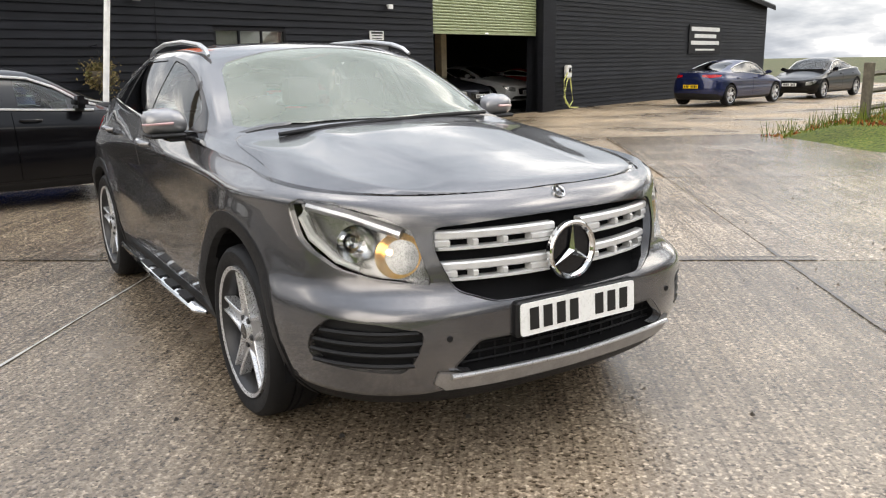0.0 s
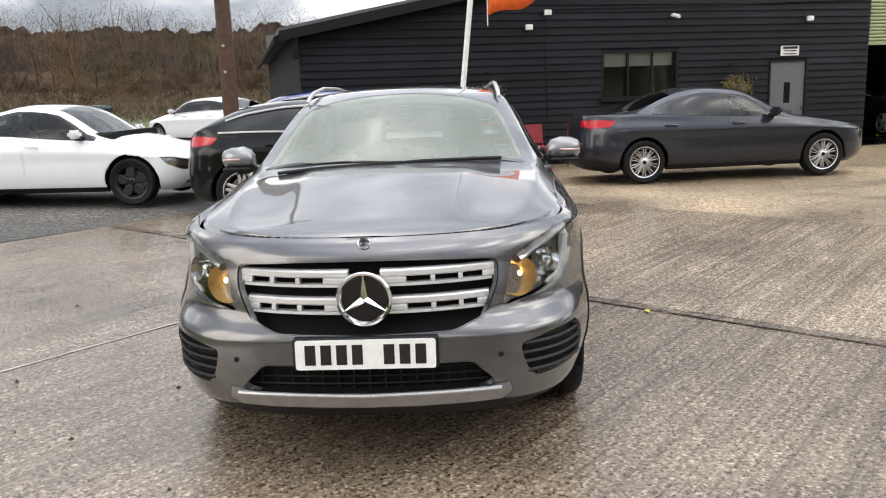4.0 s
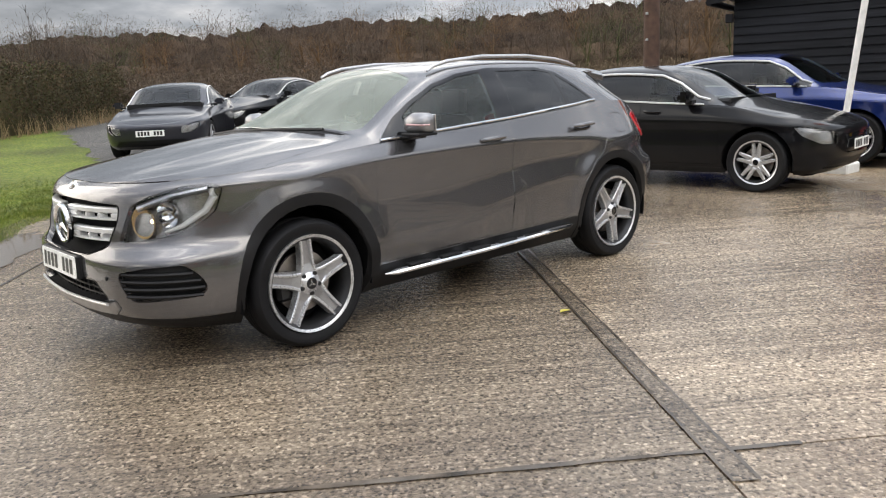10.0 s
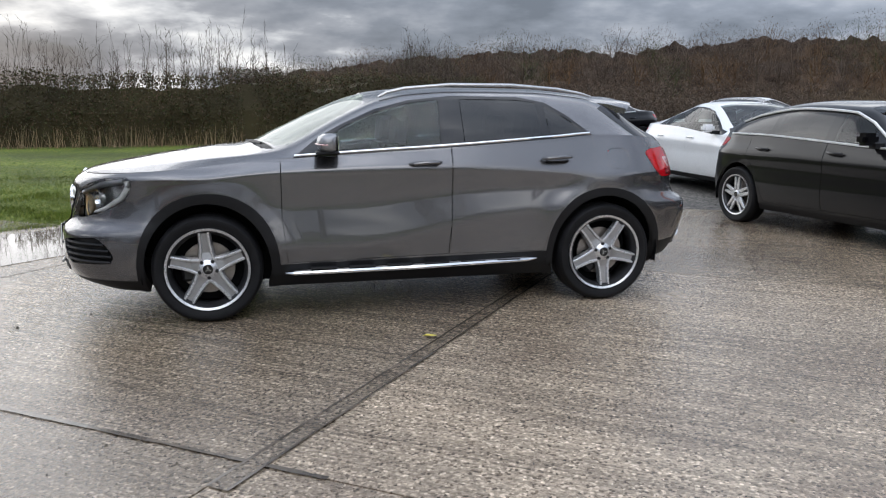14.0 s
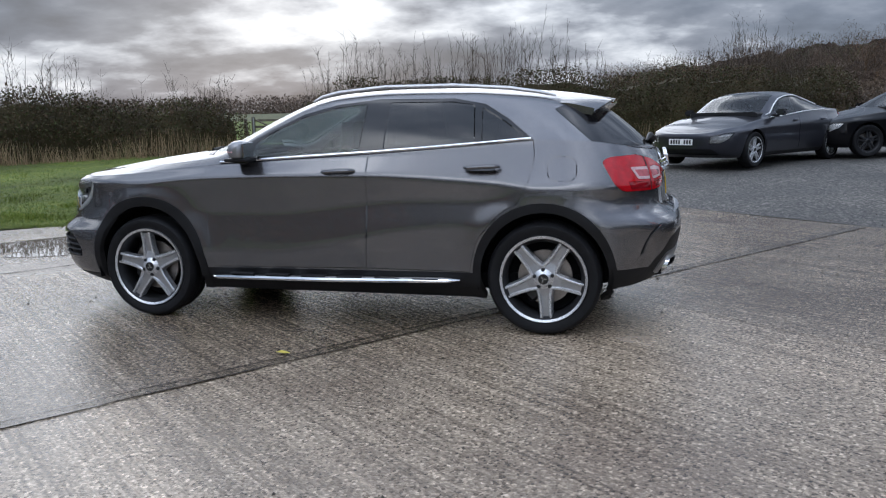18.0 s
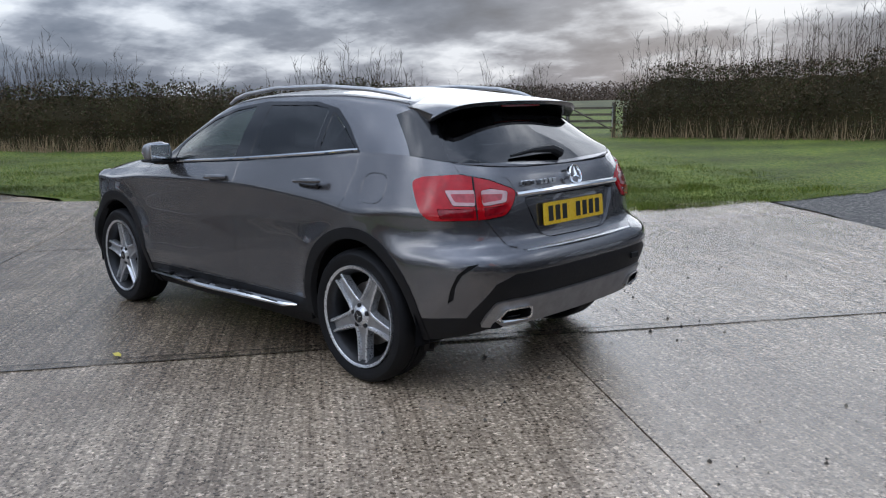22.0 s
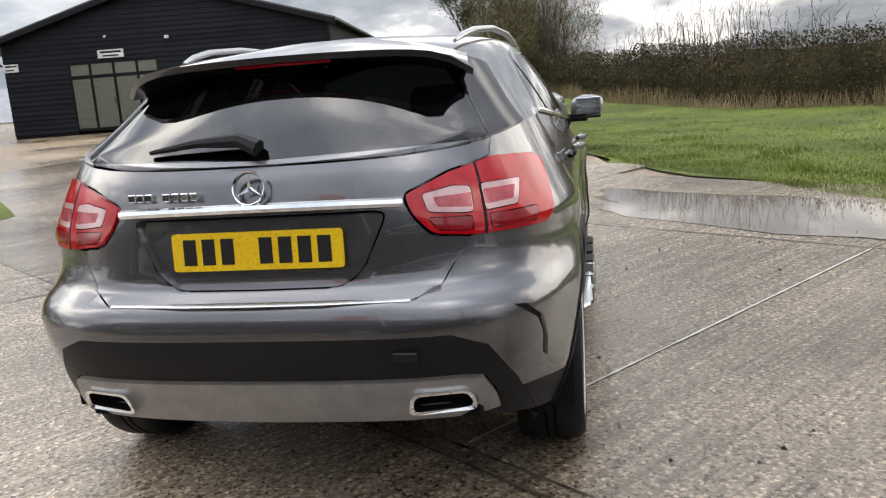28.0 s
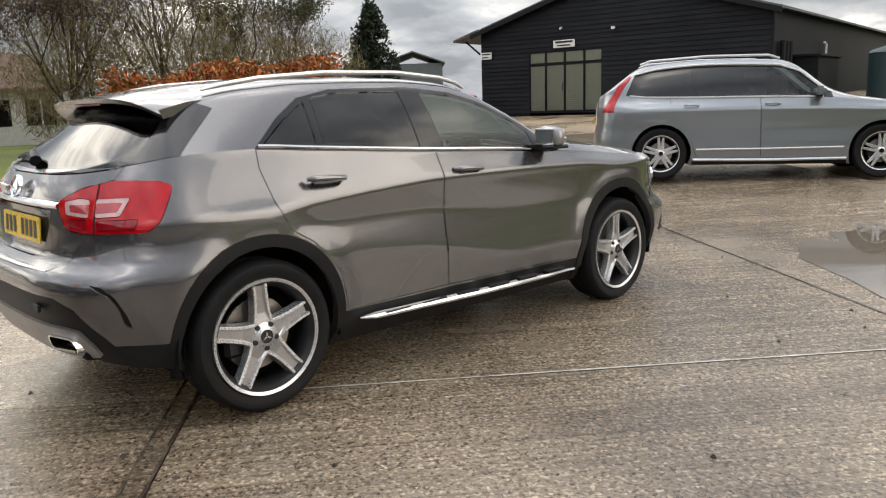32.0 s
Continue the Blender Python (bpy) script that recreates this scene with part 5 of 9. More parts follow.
def concrete_mat():
    """Wet tamped concrete: fine tamping grooves, flecks of pale and dark stone, damp patches, a thin wet film."""
    m, nt, b = node_mat("wet_concrete")
    geo = nt.nodes.new("ShaderNodeNewGeometry")

    def turned(sx, sy):
        # first turned to the slabs' own axes, then stretched along the grooves
        a, k = nt.nodes.new("ShaderNodeMapping"), nt.nodes.new("ShaderNodeMapping")
        a.inputs["Rotation"].default_value = (0, 0, math.atan2(0.6, 0.8))
        k.inputs["Scale"].default_value = (sx, sy, 1)
        link(nt, geo, "Position", a, 0)
        link(nt, a, 0, k, 0)
        return k

    def noisy(src, scale, detail, rough=0.55):
        n = nt.nodes.new("ShaderNodeTexNoise")
        n.inputs["Scale"].default_value, n.inputs["Detail"].default_value, n.inputs["Roughness"].default_value = scale, detail, rough
        nt.links.new(src, n.inputs["Vector"])
        return n
    pos = geo.outputs["Position"]
    vo = nt.nodes.new("ShaderNodeTexVoronoi")
    vo.inputs["Scale"].default_value = 80
    link(nt, geo, "Position", vo, "Vector")
    fine = noisy(pos, 42, 5, 0.72)
    body = ramp(nt, fine, 0, [(0.30, (0.105, 0.081, 0.058)), (0.48, (0.235, 0.187, 0.138)), (0.66, (0.40, 0.327, 0.25))])
    fleck = ramp(nt, vo, "Color", [(0.0, (0.30, 0.27, 0.24)), (0.20, (0.45, 0.42, 0.38)), (0.26, (0.95, 0.95, 0.95)), (0.68, (1, 1, 1)), (0.78, (1.6, 1.62, 1.64)), (1.0, (2.3, 2.35, 2.4))])
    base = mix_rgb(nt, 1.0, (body, 0), (fleck, 0), "MULTIPLY")
    groove = noisy(turned(0.6, 48).outputs[0], 1.0, 3, 0.5)
    broad = noisy(turned(0.30, 9).outputs[0], 1.0, 4, 0.6)
    lines = ramp(nt, groove, 0, [(0.34, (0.42, 0.40, 0.38)), (0.50, (0.95, 0.95, 0.95)), (0.66, (1.18, 1.18, 1.18))])
    bands = ramp(nt, broad, 0, [(0.32, (0.72, 0.71, 0.70)), (0.62, (1.1, 1.1, 1.1))])
    base = mix_rgb(nt, 0.6, (base, 2), (lines, 0), "MULTIPLY")
    base = mix_rgb(nt, 0.8, (base, 2), (bands, 0), "MULTIPLY")
    big = noisy(pos, 0.55, 7, 0.6)
    damp = ramp(nt, big, 0, [(0.36, (0.60, 0.57, 0.55)), (0.50, (0.88, 0.87, 0.85)), (0.66, (1.15, 1.13, 1.10))])
    base = mix_rgb(nt, 1.0, (base, 2), (damp, 0), "MULTIPLY")
    # each slab has its own tone, partly standing in for sky reflected in the wet
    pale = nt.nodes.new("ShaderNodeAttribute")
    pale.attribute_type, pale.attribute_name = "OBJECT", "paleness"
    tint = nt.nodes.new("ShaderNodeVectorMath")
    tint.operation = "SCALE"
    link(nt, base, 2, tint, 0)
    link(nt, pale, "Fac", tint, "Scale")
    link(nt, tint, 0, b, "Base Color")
    wet = noisy(pos, 0.42, 5)
    rg = ramp(nt, wet, 0, [(0.36, (0.07,) * 3), (0.52, (0.15,) * 3), (0.70, (0.32,) * 3)])
    link(nt, rg, 0, b, "Roughness")
    b.inputs["Specular IOR Level"].default_value = 0.75
    h1, h2 = nt.nodes.new("ShaderNodeMath"), nt.nodes.new("ShaderNodeMath")
    h1.operation = h2.operation = "MULTIPLY_ADD"
    h1.inputs[1].default_value, h2.inputs[1].default_value = 0.55, 0.75
    link(nt, vo, "Distance", h1, 0)
    link(nt, fine, 0, h1, 2)
    link(nt, groove, 0, h2, 0)
    link(nt, h1, 0, h2, 2)
    bump(nt, b, h2, 0, 0.34, 0.009)
    return m


def loose_mat(name, cols, scale, rough=0.85, wet=0.0, blot=0.6):
    m, nt, b = node_mat(name)
    geo = nt.nodes.new("ShaderNodeNewGeometry")
    vo = nt.nodes.new("ShaderNodeTexVoronoi")
    vo.inputs["Scale"].default_value = scale
    link(nt, geo, "Position", vo, "Vector")
    n = nt.nodes.new("ShaderNodeTexNoise")
    n.inputs["Scale"].default_value, n.inputs["Detail"].default_value = 0.5, 8
    link(nt, geo, "Position", n, "Vector")
    c = ramp(nt, vo, "Color", [(0.1 + 0.8 * k / (len(cols) - 1), col) for k, col in enumerate(cols)])
    big = ramp(nt, n, 0, [(0.32, (blot,) * 3), (0.68, (1.2, 1.2, 1.2))])
    x = mix_rgb(nt, 1.0, (c, 0), (big, 0), "MULTIPLY")
    link(nt, x, 2, b, "Base Color")
    rr = ramp(nt, n, 0, [(0.35, (max(0.08, rough - wet),) * 3), (0.6, (rough,) * 3)])
    link(nt, rr, 0, b, "Roughness")
    bump(nt, b, vo, "Distance", 0.6, 0.02)
    return m


M["concrete"] = concrete_mat()
M["gravel"] = loose_mat("dark_gravel", [(0.030, 0.028, 0.026), (0.070, 0.065, 0.059), (0.11, 0.102, 0.09), (0.24, 0.22, 0.195)], 34, 0.85, 0.2, 0.45)
M["apron"] = loose_mat("hardcore_apron", [(0.115, 0.075, 0.041), (0.27, 0.188, 0.11), (0.40, 0.30, 0.19), (0.60, 0.49, 0.36)], 48, 0.55, 0.35, 0.45)
M["turf"] = loose_mat("turf", [(0.032, 0.055, 0.004), (0.078, 0.118, 0.008), (0.130, 0.165, 0.013), (0.20, 0.195, 0.035)], 30, 0.9, 0.0, 0.5)
M["earth"] = loose_mat("field_earth", [(0.05, 0.06, 0.02), (0.09, 0.10, 0.035), (0.13, 0.11, 0.05)], 6, 0.95)
M["joint"] = plain("wet_joint_dirt", (0.075, 0.060, 0.046), 0.16, var=0.7, scale=7)
M["pale_joint"] = plain("pale_joint", (0.45, 0.43, 0.40), 0.5, var=0.3, scale=6)
mud, mnt, mb = node_mat("puddle_water")
mb.inputs["Base Color"].default_value = (0.15, 0.125, 0.10, 1)
mb.inputs["Roughness"].default_value, mb.inputs["IOR"].default_value = 0.03, 1.4
bump(mnt, mb, noise_node(mnt, 9, 3), 0, 0.03, 0.006)
M["puddle"] = mud


def sheet(name, inside_fn, mat, dz, x0, x1, y0, y1, step, label, jag=0.0):
    """A sheet laid over the ground where inside_fn holds."""
    nx, ny = int((x1 - x0) / step), int((y1 - y0) / step)
    vid, co, fs = {}, [], []
    def v(i, j):
        if (i, j) not in vid:
            x, y = x0 + i * step, y0 + j * step
            if jag:
                x, y = x + jag * noise.noise((x * 1.3, y * 1.3, 1)), y + jag * noise.noise((x * 1.3, y * 1.3, 7))
            vid[i, j] = len(co)
            co.append((x, y, gz(x, y) + dz))
        return vid[i, j]
    ok = [[inside_fn(x0 + i * step, y0 + j * step) for j in range(ny + 1)] for i in range(nx + 1)]
    for i in range(nx):
        for j in range(ny):
            if ok[i][j] or ok[i + 1][j] or ok[i + 1][j + 1] or ok[i][j + 1]:
                fs.append((v(i, j), v(i + 1, j), v(i + 1, j + 1), v(i, j + 1)))
    # the rim is drawn in to the true edge
    for (i, j), k in vid.items():
        if ok[i][j]:
            continue
        near = [(a, b) for a, b in ((-1, 0), (1, 0), (0, -1), (0, 1), (-1, -1), (1, 1), (-1, 1), (1, -1)) if 0 <= i + a <= nx and 0 <= j + b <= ny and ok[i + a][j + b]]
        a, b = near[0]
        lo, hi = 0.0, 1.0
        for _ in range(7):
            q = (lo + hi) / 2
            lo, hi = (lo, q) if inside_fn(x0 + (i + a * q) * step, y0 + (j + b * q) * step) else (q, hi)
        x, y = x0 + (i + a * hi) * step, y0 + (j + b * hi) * step
        co[k] = (x, y, gz(x, y) + dz - 0.004)
    ob = hang(name, mesh_of(name, co, fs, mat))
    return tagged(ob, label, "ground", kind="structure")


def ground():
    co, fs = [], []
    ticks = sorted({-1500, -700, -300, -160, -100, 100, 160, 300, 700, 1500} | {k * 4 for k in range(-20, 21)})
    for x in ticks:
        for y in ticks:
            co.append((x, y, gz(x, y) - 0.06))
    n = len(ticks)
    for i in range(n - 1):
        for j in range(n - 1):
            fs.append((i * n + j, (i + 1) * n + j, (i + 1) * n + j + 1, i * n + j + 1))
    tagged(hang("ground", mesh_of("ground", co, fs, M["earth"])), "rough damp field ground round the yard", "ground", kind="structure")
    global GRASS_EDGE
    g_edge = GRASS_EDGE = glide([(-30, 4.4), (-6, 3.9), (-3, 4.0), (0.1, 5.5), (2.1, 6.4), (5.4, 8.2), (9, 11.0), (30, 24)])

    def uv(x, y):
        return x * U.x + y * U.y, x * V.x + y * V.y

    def grass(x, y):
        u, v = uv(x, y)
        w = 0.40 * noise.noise((x * 0.6, y * 0.6, 3)) + 0.28 * noise.noise((x * 1.7, y * 1.7, 5)) + 0.10 * noise.noise((x * 4.5, y * 4.5, 6))
        return v > g_edge(u) + w and x > -0.6 + 0.25 * (y + 6.5) + w

    def gravel(x, y):
        u, v = uv(x, y)
        return u < -5.85 + 0.12 * noise.noise((x, y, 2)) and not grass(x, y) and x > -30 and y > -40

    def apron(x, y):
        u, v = uv(x, y)
        return not gravel(x, y) and not grass(x, y)
    sheet("grass_field", grass, M["turf"], -0.005, -12, 60, -48, 30, 0.35, "short wet green grass field beside the yard")
    sheet("gravel_lot", gravel, M["gravel"], -0.015, -30, 2, -34, 4, 0.4, "dark wet gravel car park")
    sheet("apron", apron, M["apron"], -0.03, -32, 34, -12, 44, 0.6, "worn brown hardcore forecourt")
    # concrete slabs, joints open between them
    us = [-5.75, -1.26, 3.07, 7.4, 11.8, 16.2]
    vs = [-5.0, -0.93, 3.05, 7.0]
    fields = [(i, vs[j], vs[j + 1], j) for i in range(len(us) - 1) for j in range(len(vs) - 1)] + [(i, a, b, 9) for i in (2, 3, 4) for a, b in ((-10.6, -7.8), (-7.8, -5.0))]
    for i, va, vb, j in fields:
        if True:
            u0, u1, v0, v1 = us[i] + 0.005, us[i + 1] - 0.005, va + 0.005, vb - 0.005
            if j == 2:
                v1 = min(v1, g_edge((u0 + u1) / 2) + 0.3)
            bm = bmesh.new()
            k = 8
            g = [[None] * (k + 1) for _ in range(k + 1)]
            for a in range(k + 1):
                for c in range(k + 1):
                    x, y = uv_to_xy(u0 + (u1 - u0) * a / k, v0 + (v1 - v0) * c / k)
                    edge = a in (0, k) or c in (0, k)
                    g[a][c] = bm.verts.new((x, y, gz(x, y) - (0.003 if edge else 0) + (0.0008 * noise.noise((x * 3, y * 3, 0)))))
            for a in range(k):
                for c in range(k):
                    bm.faces.new((g[a][c], g[a + 1][c], g[a + 1][c + 1], g[a][c + 1]))
            rim = [e for e in bm.edges if len(e.link_faces) == 1]
            ex = bmesh.ops.extrude_edge_only(bm, edges=rim)
            bmesh.ops.translate(bm, verts=[q for q in ex["geom"] if isinstance(q, bmesh.types.BMVert)], vec=(0, 0, -0.12))
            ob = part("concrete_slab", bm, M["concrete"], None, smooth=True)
            # slab tones; the farther ones are lifted to paint in sky sheen on wet concrete
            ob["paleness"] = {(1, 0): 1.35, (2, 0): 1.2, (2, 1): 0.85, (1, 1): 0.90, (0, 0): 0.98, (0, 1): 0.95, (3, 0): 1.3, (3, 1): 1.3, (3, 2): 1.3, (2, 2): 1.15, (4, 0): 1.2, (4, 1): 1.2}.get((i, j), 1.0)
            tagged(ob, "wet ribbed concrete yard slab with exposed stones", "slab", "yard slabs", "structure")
    # wide patched joint and dirt in the joints
    def strip(name, pts, w, mat, dz, label, wob=0.02):
        bm = bmesh.new()
        row = []
        P = [Vector(p) for p in pts]
        for i, p in enumerate(P):
            d = (P[min(i + 1, len(P) - 1)] - P[max(i - 1, 0)]).normalized()
            s = Vector((-d.y, d.x))
            ww = w * (1 + 0.45 * noise.noise((p.x * 2.7, p.y * 2.7, 0)) + (0.6 * noise.noise((p.x * 17, p.y * 17, 5)) if w < 0.02 else 0.10 * noise.noise((p.x * 15, p.y * 15, 3))))
            a, b = p + s * ww, p - s * ww
            row.append((bm.verts.new((a.x, a.y, gz(a.x, a.y) + dz)), bm.verts.new((b.x, b.y, gz(b.x, b.y) + dz))))
        for a, b in zip(row, row[1:]):
            bm.faces.new((a[0], a[1], b[1], b[0]))
        laid = part(name, bm, mat)
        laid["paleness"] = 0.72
        tagged(laid, label, "ground", kind="structure")
    def run(u0, v0, u1, v1, n=60):
        return [uv_to_xy(u0 + (u1 - u0) * k / n, v0 + (v1 - v0) * k / n) for k in range(n + 1)]
    strip("joint_patch", run(3.3, -0.98, -5.7, -0.98, 240), 0.040, M["concrete"], 0.003, "worn filled joint strip across the yard")
    for side in (-0.045, 0.045):
        strip("joint_edge", run(3.3, -0.98 + side, -5.7, -0.98 + side, 240), 0.0065, M["joint"], 0.0045, "dark wet dirt along the edge of the joint")
    strip("joint_patch", run(3.07, -1.3, 3.07, 3.0), 0.012, M["joint"], 0.0025, "thin dirt-filled joint in the concrete")
    strip("joint_patch", run(-1.26, -0.9, -1.26, 3.0), 0.007, M["pale_joint"], 0.0025, "thin pale sealed joint in the concrete")
    strip("joint_patch", run(-5.7, 3.05, 7.4, 3.05), 0.010, M["joint"], 0.0025, "thin mossy joint at the edge of the slabs")
    strip("joint_patch", run(-5.7, -5.0, 12, -5.0), 0.008, M["joint"], 0.0025, "thin dirt-filled joint in the concrete")

    def puddle(cx, cy, a, b, ang, seed, label):
        bm = bmesh.new()
        c, s = math.cos(radians(ang)), math.sin(radians(ang))
        ring = []
        for k in range(56):
            t = 2 * math.pi * k / 56
            q = 1 + 0.45 * noise.noise((math.cos(t) * 1.6 + seed, math.sin(t) * 1.6, seed)) + 0.15 * noise.noise((math.cos(t) * 5, math.sin(t) * 5, seed))
            x, y = a * q * math.cos(t), b * q * math.sin(t)
            px, py = cx + x * c - y * s, cy + x * s + y * c
            ring.append(bm.verts.new((px, py, gz(cx, cy) + 0.004)))
        bm.faces.new(ring)
        tagged(part("puddle", bm, M["puddle"]), label, "puddle", "yard puddles", "structure")
    puddle(3.2, -2.75, 2.8, 0.75, 44, 1.0, "long shallow puddle along the grass edge")
    puddle(9.5, 5.5, 1.6, 0.35, -35, 8.0, "thin puddle in the forecourt")


ground()

# ---------------------------------------------------------------- black boarded sheds
def board_mat():
    m, nt, b = node_mat("black_stained_boards")
    g = noise_node(nt, 3.0, 8, 0.6, "Object", (0.6, 6, 14))
    big = noise_node(nt, 0.6, 5)
    c = ramp(nt, g, 0, [(0.3, (0.004, 0.0046, 0.0064)), (0.7, (0.013, 0.0145, 0.019))])
    w = ramp(nt, big, 0, [(0.35, (0.8, 0.8, 0.8)), (0.75, (1.5, 1.45, 1.4))])
    x = mix_rgb(nt, 1.0, (c, 0), (w, 0), "MULTIPLY")
    rnd = nt.nodes.new("ShaderNodeObjectInfo")
    tone = ramp(nt, rnd, "Random", [(0, (0.75, 0.75, 0.75)), (1, (1.3, 1.3, 1.3))])
    y = mix_rgb(nt, 1.0, (x, 2), (tone, 0), "MULTIPLY")
    link(nt, y, 2, b, "Base Color")
    b.inputs["Roughness"].default_value, b.inputs["Specular IOR Level"].default_value = 0.6, 0.18
    bump(nt, b, g, 0, 0.3, 0.004)
    return m


M["boards"] = board_mat()
M["trim_black"] = plain("black_trim", (0.009, 0.009, 0.011), 0.6, spec=0.2)
M["roof_sheet"] = plain("roof_sheet", (0.09, 0.092, 0.095), 0.6, var=0.2)
M["door_grey"] = plain("grey_steel_door", (0.11, 0.12, 0.13), 0.5, var=0.08)
M["green_shutter"] = plain("sage_shutter", (0.30, 0.34, 0.19), 0.5, var=0.07)
M["cream_post"] = plain("cream_post", (0.55, 0.47, 0.33), 0.7)
M["inner_dark"] = plain("shed_inside", (0.13, 0.122, 0.112), 0.8)
M["white_plastic"] = plain("white_plastic", (0.75, 0.75, 0.73), 0.4)
M["sign_white"] = plain("sign_white", (0.70, 0.70, 0.68), 0.5)
M["room_pane"] = glass_mat("window_pane", (0.88, 0.90, 0.88), 1.0, 1.6)
M["blind"] = plain("slatted_blind", (0.72, 0.70, 0.64), 0.7)


def shed(name, m, length, depth, roof, openings, board=0.145, label="", base=0.0):
    """A boarded shed. roof: (along, height) points of the gable; openings: (s0, s1, z0, z1). Local x runs along the front, y goes in."""
    root = empty(name, m, label=label, category="building")
    top = glide(roof) if len(roof) > 3 else None

    def height(s):
        for (a, za), (b, zb) in zip(roof, roof[1:]):
            if a <= s <= b:
                return za + (zb - za) * (s - a) / (b - a)
        return roof[0][1]
    zmax = max(z for _, z in roof)
    z = base
    wave = 0
    while z < zmax - 0.05:
        z1 = z + board
        s = [k * length / 240 for k in range(241)]
        ok = [q for q in s if height(q) > z + board * 0.4]
        if not ok:
            break
        runs = [(min(ok), max(ok))]
        for a, b, c, d in openings:
            if c < z1 - 0.03 and d > z + 0.03:
                new_runs = []
                for p, q in runs:
                    if b <= p or a >= q:
                        new_runs.append((p, q))
                    else:
                        if a > p + 0.02:
                            new_runs.append((p, a))
                        if b < q - 0.02:
                            new_runs.append((b, q))
                runs = new_runs
        for p, q in runs:
            bm = bmesh.new()
            n = max(2, int((q - p) / 2.5) + 1)
            rows = []
            for k in range(n + 1):
                x = p + (q - p) * k / n
                dz = 0.010 * noise.noise((x * 0.35, z * 3, 4))
                dy = 0.006 * noise.noise((x * 0.5, z * 2, 9))
                rows.append([bm.verts.new(v) for v in ((x, -0.042 + dy, z + dz), (x, -0.012 + dy, z1 + 0.02 + dz), (x, 0.0, z1 + 0.02 + dz), (x, 0.0, z + dz))])
            for a, b in zip(rows, rows[1:]):
                for j in range(4):
                    bm.faces.new((a[j], b[j], b[(j + 1) % 4], a[(j + 1) % 4]))
            bm.faces.new(rows[0])
            bm.faces.new(rows[-1])
            part("wall_board", bm, M["boards"], root)
        z = z1
    # solid wall behind the boards, cut at openings
    cuts = sorted({0.0, length} | {v for a, b, c, d in openings for v in (a, b)} | {s for s, _ in roof if 0 < s < length})
    for a, b in zip(cuts, cuts[1:]):
        mid = (a + b) / 2
        spans = [(base - 0.2, None)]
        for o in openings:
            if o[0] <= mid <= o[1]:
                spans = ([(base - 0.2, o[2])] if o[2] > base else []) + [(o[3], None)]
        for z0, z1 in spans:
            bm = bmesh.new()
            poly = [(a, z0), (b, z0), (b, z1 if z1 else height(b)), (a, z1 if z1 else height(a))]
            prism(bm, poly, 0.002, 0.20, "y")
            part("wall_panel", bm, M["trim_black"], root)
    for s in (0.0, length):
        part("side_wall", boxed(s - (0 if s == 0 else 0.2), s + (0.2 if s == 0 else 0), 0.2, depth, base - 0.2, height(s)), M["boards"], root)
    part("back_wall", boxed(0, length, depth, depth + 0.2, base - 0.2, max(height(0), height(length))), M["inner_dark"], root)
    for (a, za), (b, zb) in zip(roof, roof[1:]):
        bm = bmesh.new()
        ov = 0.28
        aa, bb = (a - 0.35 if a == roof[0][0] else a), (b + 0.35 if b == roof[-1][0] else b)
        sl = (zb - za) / (b - a)
        prism(bm, [(aa, za + (aa - a) * sl + 0.02), (bb, zb + (bb - b) * sl + 0.02), (bb, zb + (bb - b) * sl + 0.10), (aa, za + (aa - a) * sl + 0.10)], -ov, depth + ov, "y")
        part("roof_slope", bm, M["roof_sheet"], root)
        bm = bmesh.new()
        prism(bm, [(aa, za + (aa - a) * sl - 0.14), (bb, zb + (bb - b) * sl - 0.14), (bb, zb + (bb - b) * sl + 0.04), (aa, za + (aa - a) * sl + 0.04)], -ov - 0.03, -ov, "y")
        part("bargeboard", bm, M["trim_black"], root)
        bm = bmesh.new()
        prism(bm, [(aa, za + (aa - a) * sl - 0.02), (bb, zb + (bb - b) * sl - 0.02), (bb, zb + (bb - b) * sl + 0.018), (aa, za + (aa - a) * sl + 0.018)], -ov, 0.0, "y")
        part("soffit", bm, M["trim_black"], root)
    return root


def framed_window(root, s0, s1, z0, z1, lights, name="window"):
    bm = bmesh.new()
    w = 0.06
    for a, b, c, d in ((s0, s1, z0, z0 + w), (s0, s1, z1 - w, z1), (s0, s0 + w, z0 + w, z1 - w), (s1 - w, s1, z0 + w, z1 - w)):
        box(bm, a, b, -0.03, 0.05, c, d)
    win = part(name, bm, M["trim_black"], root, "dark framed window")
    n = lights
    for k in range(n):
        a, b = s0 + w + (s1 - s0 - 2 * w) * k / n, s0 + w + (s1 - s0 - 2 * w) * (k + 1) / n
        part("pane", boxed(a + 0.012, b - 0.012, 0.005, 0.012, z0 + w, z1 - w), M["room_pane"], win)
        if k:
            part("mullion", boxed(a - 0.02, a + 0.02, -0.015, 0.03, z0 + w, z1 - w), M["trim_black"], win)
    part("window_sill", boxed(s0 - 0.04, s1 + 0.04, -0.08, 0.0, z0 - 0.035, z0), M["trim_black"], win)
    return win


def flood_lamp(root, s, z, mat="white_plastic", kind="flood_lamp"):
    bm = boxed(s - 0.02, s + 0.02, -0.14, -0.03, z - 0.01, z + 0.03)
    ob = part(kind, bm, M[mat], root, "small white outdoor lamp on the boards" if kind == "flood_lamp" else "small white security camera")
    if kind == "flood_lamp":
        part("lamp_head", boxed(s - 0.075, s + 0.075, -0.17, -0.11, z - 0.075, z + 0.03, 0.01), M["white_plastic"], ob)
    else:
        part("camera_tube", tube(bmesh.new(), [(s, -0.10, z + 0.01), (s + 0.05, -0.26, z - 0.035)], 0.04, 10), M["white_plastic"], ob)
    return ob


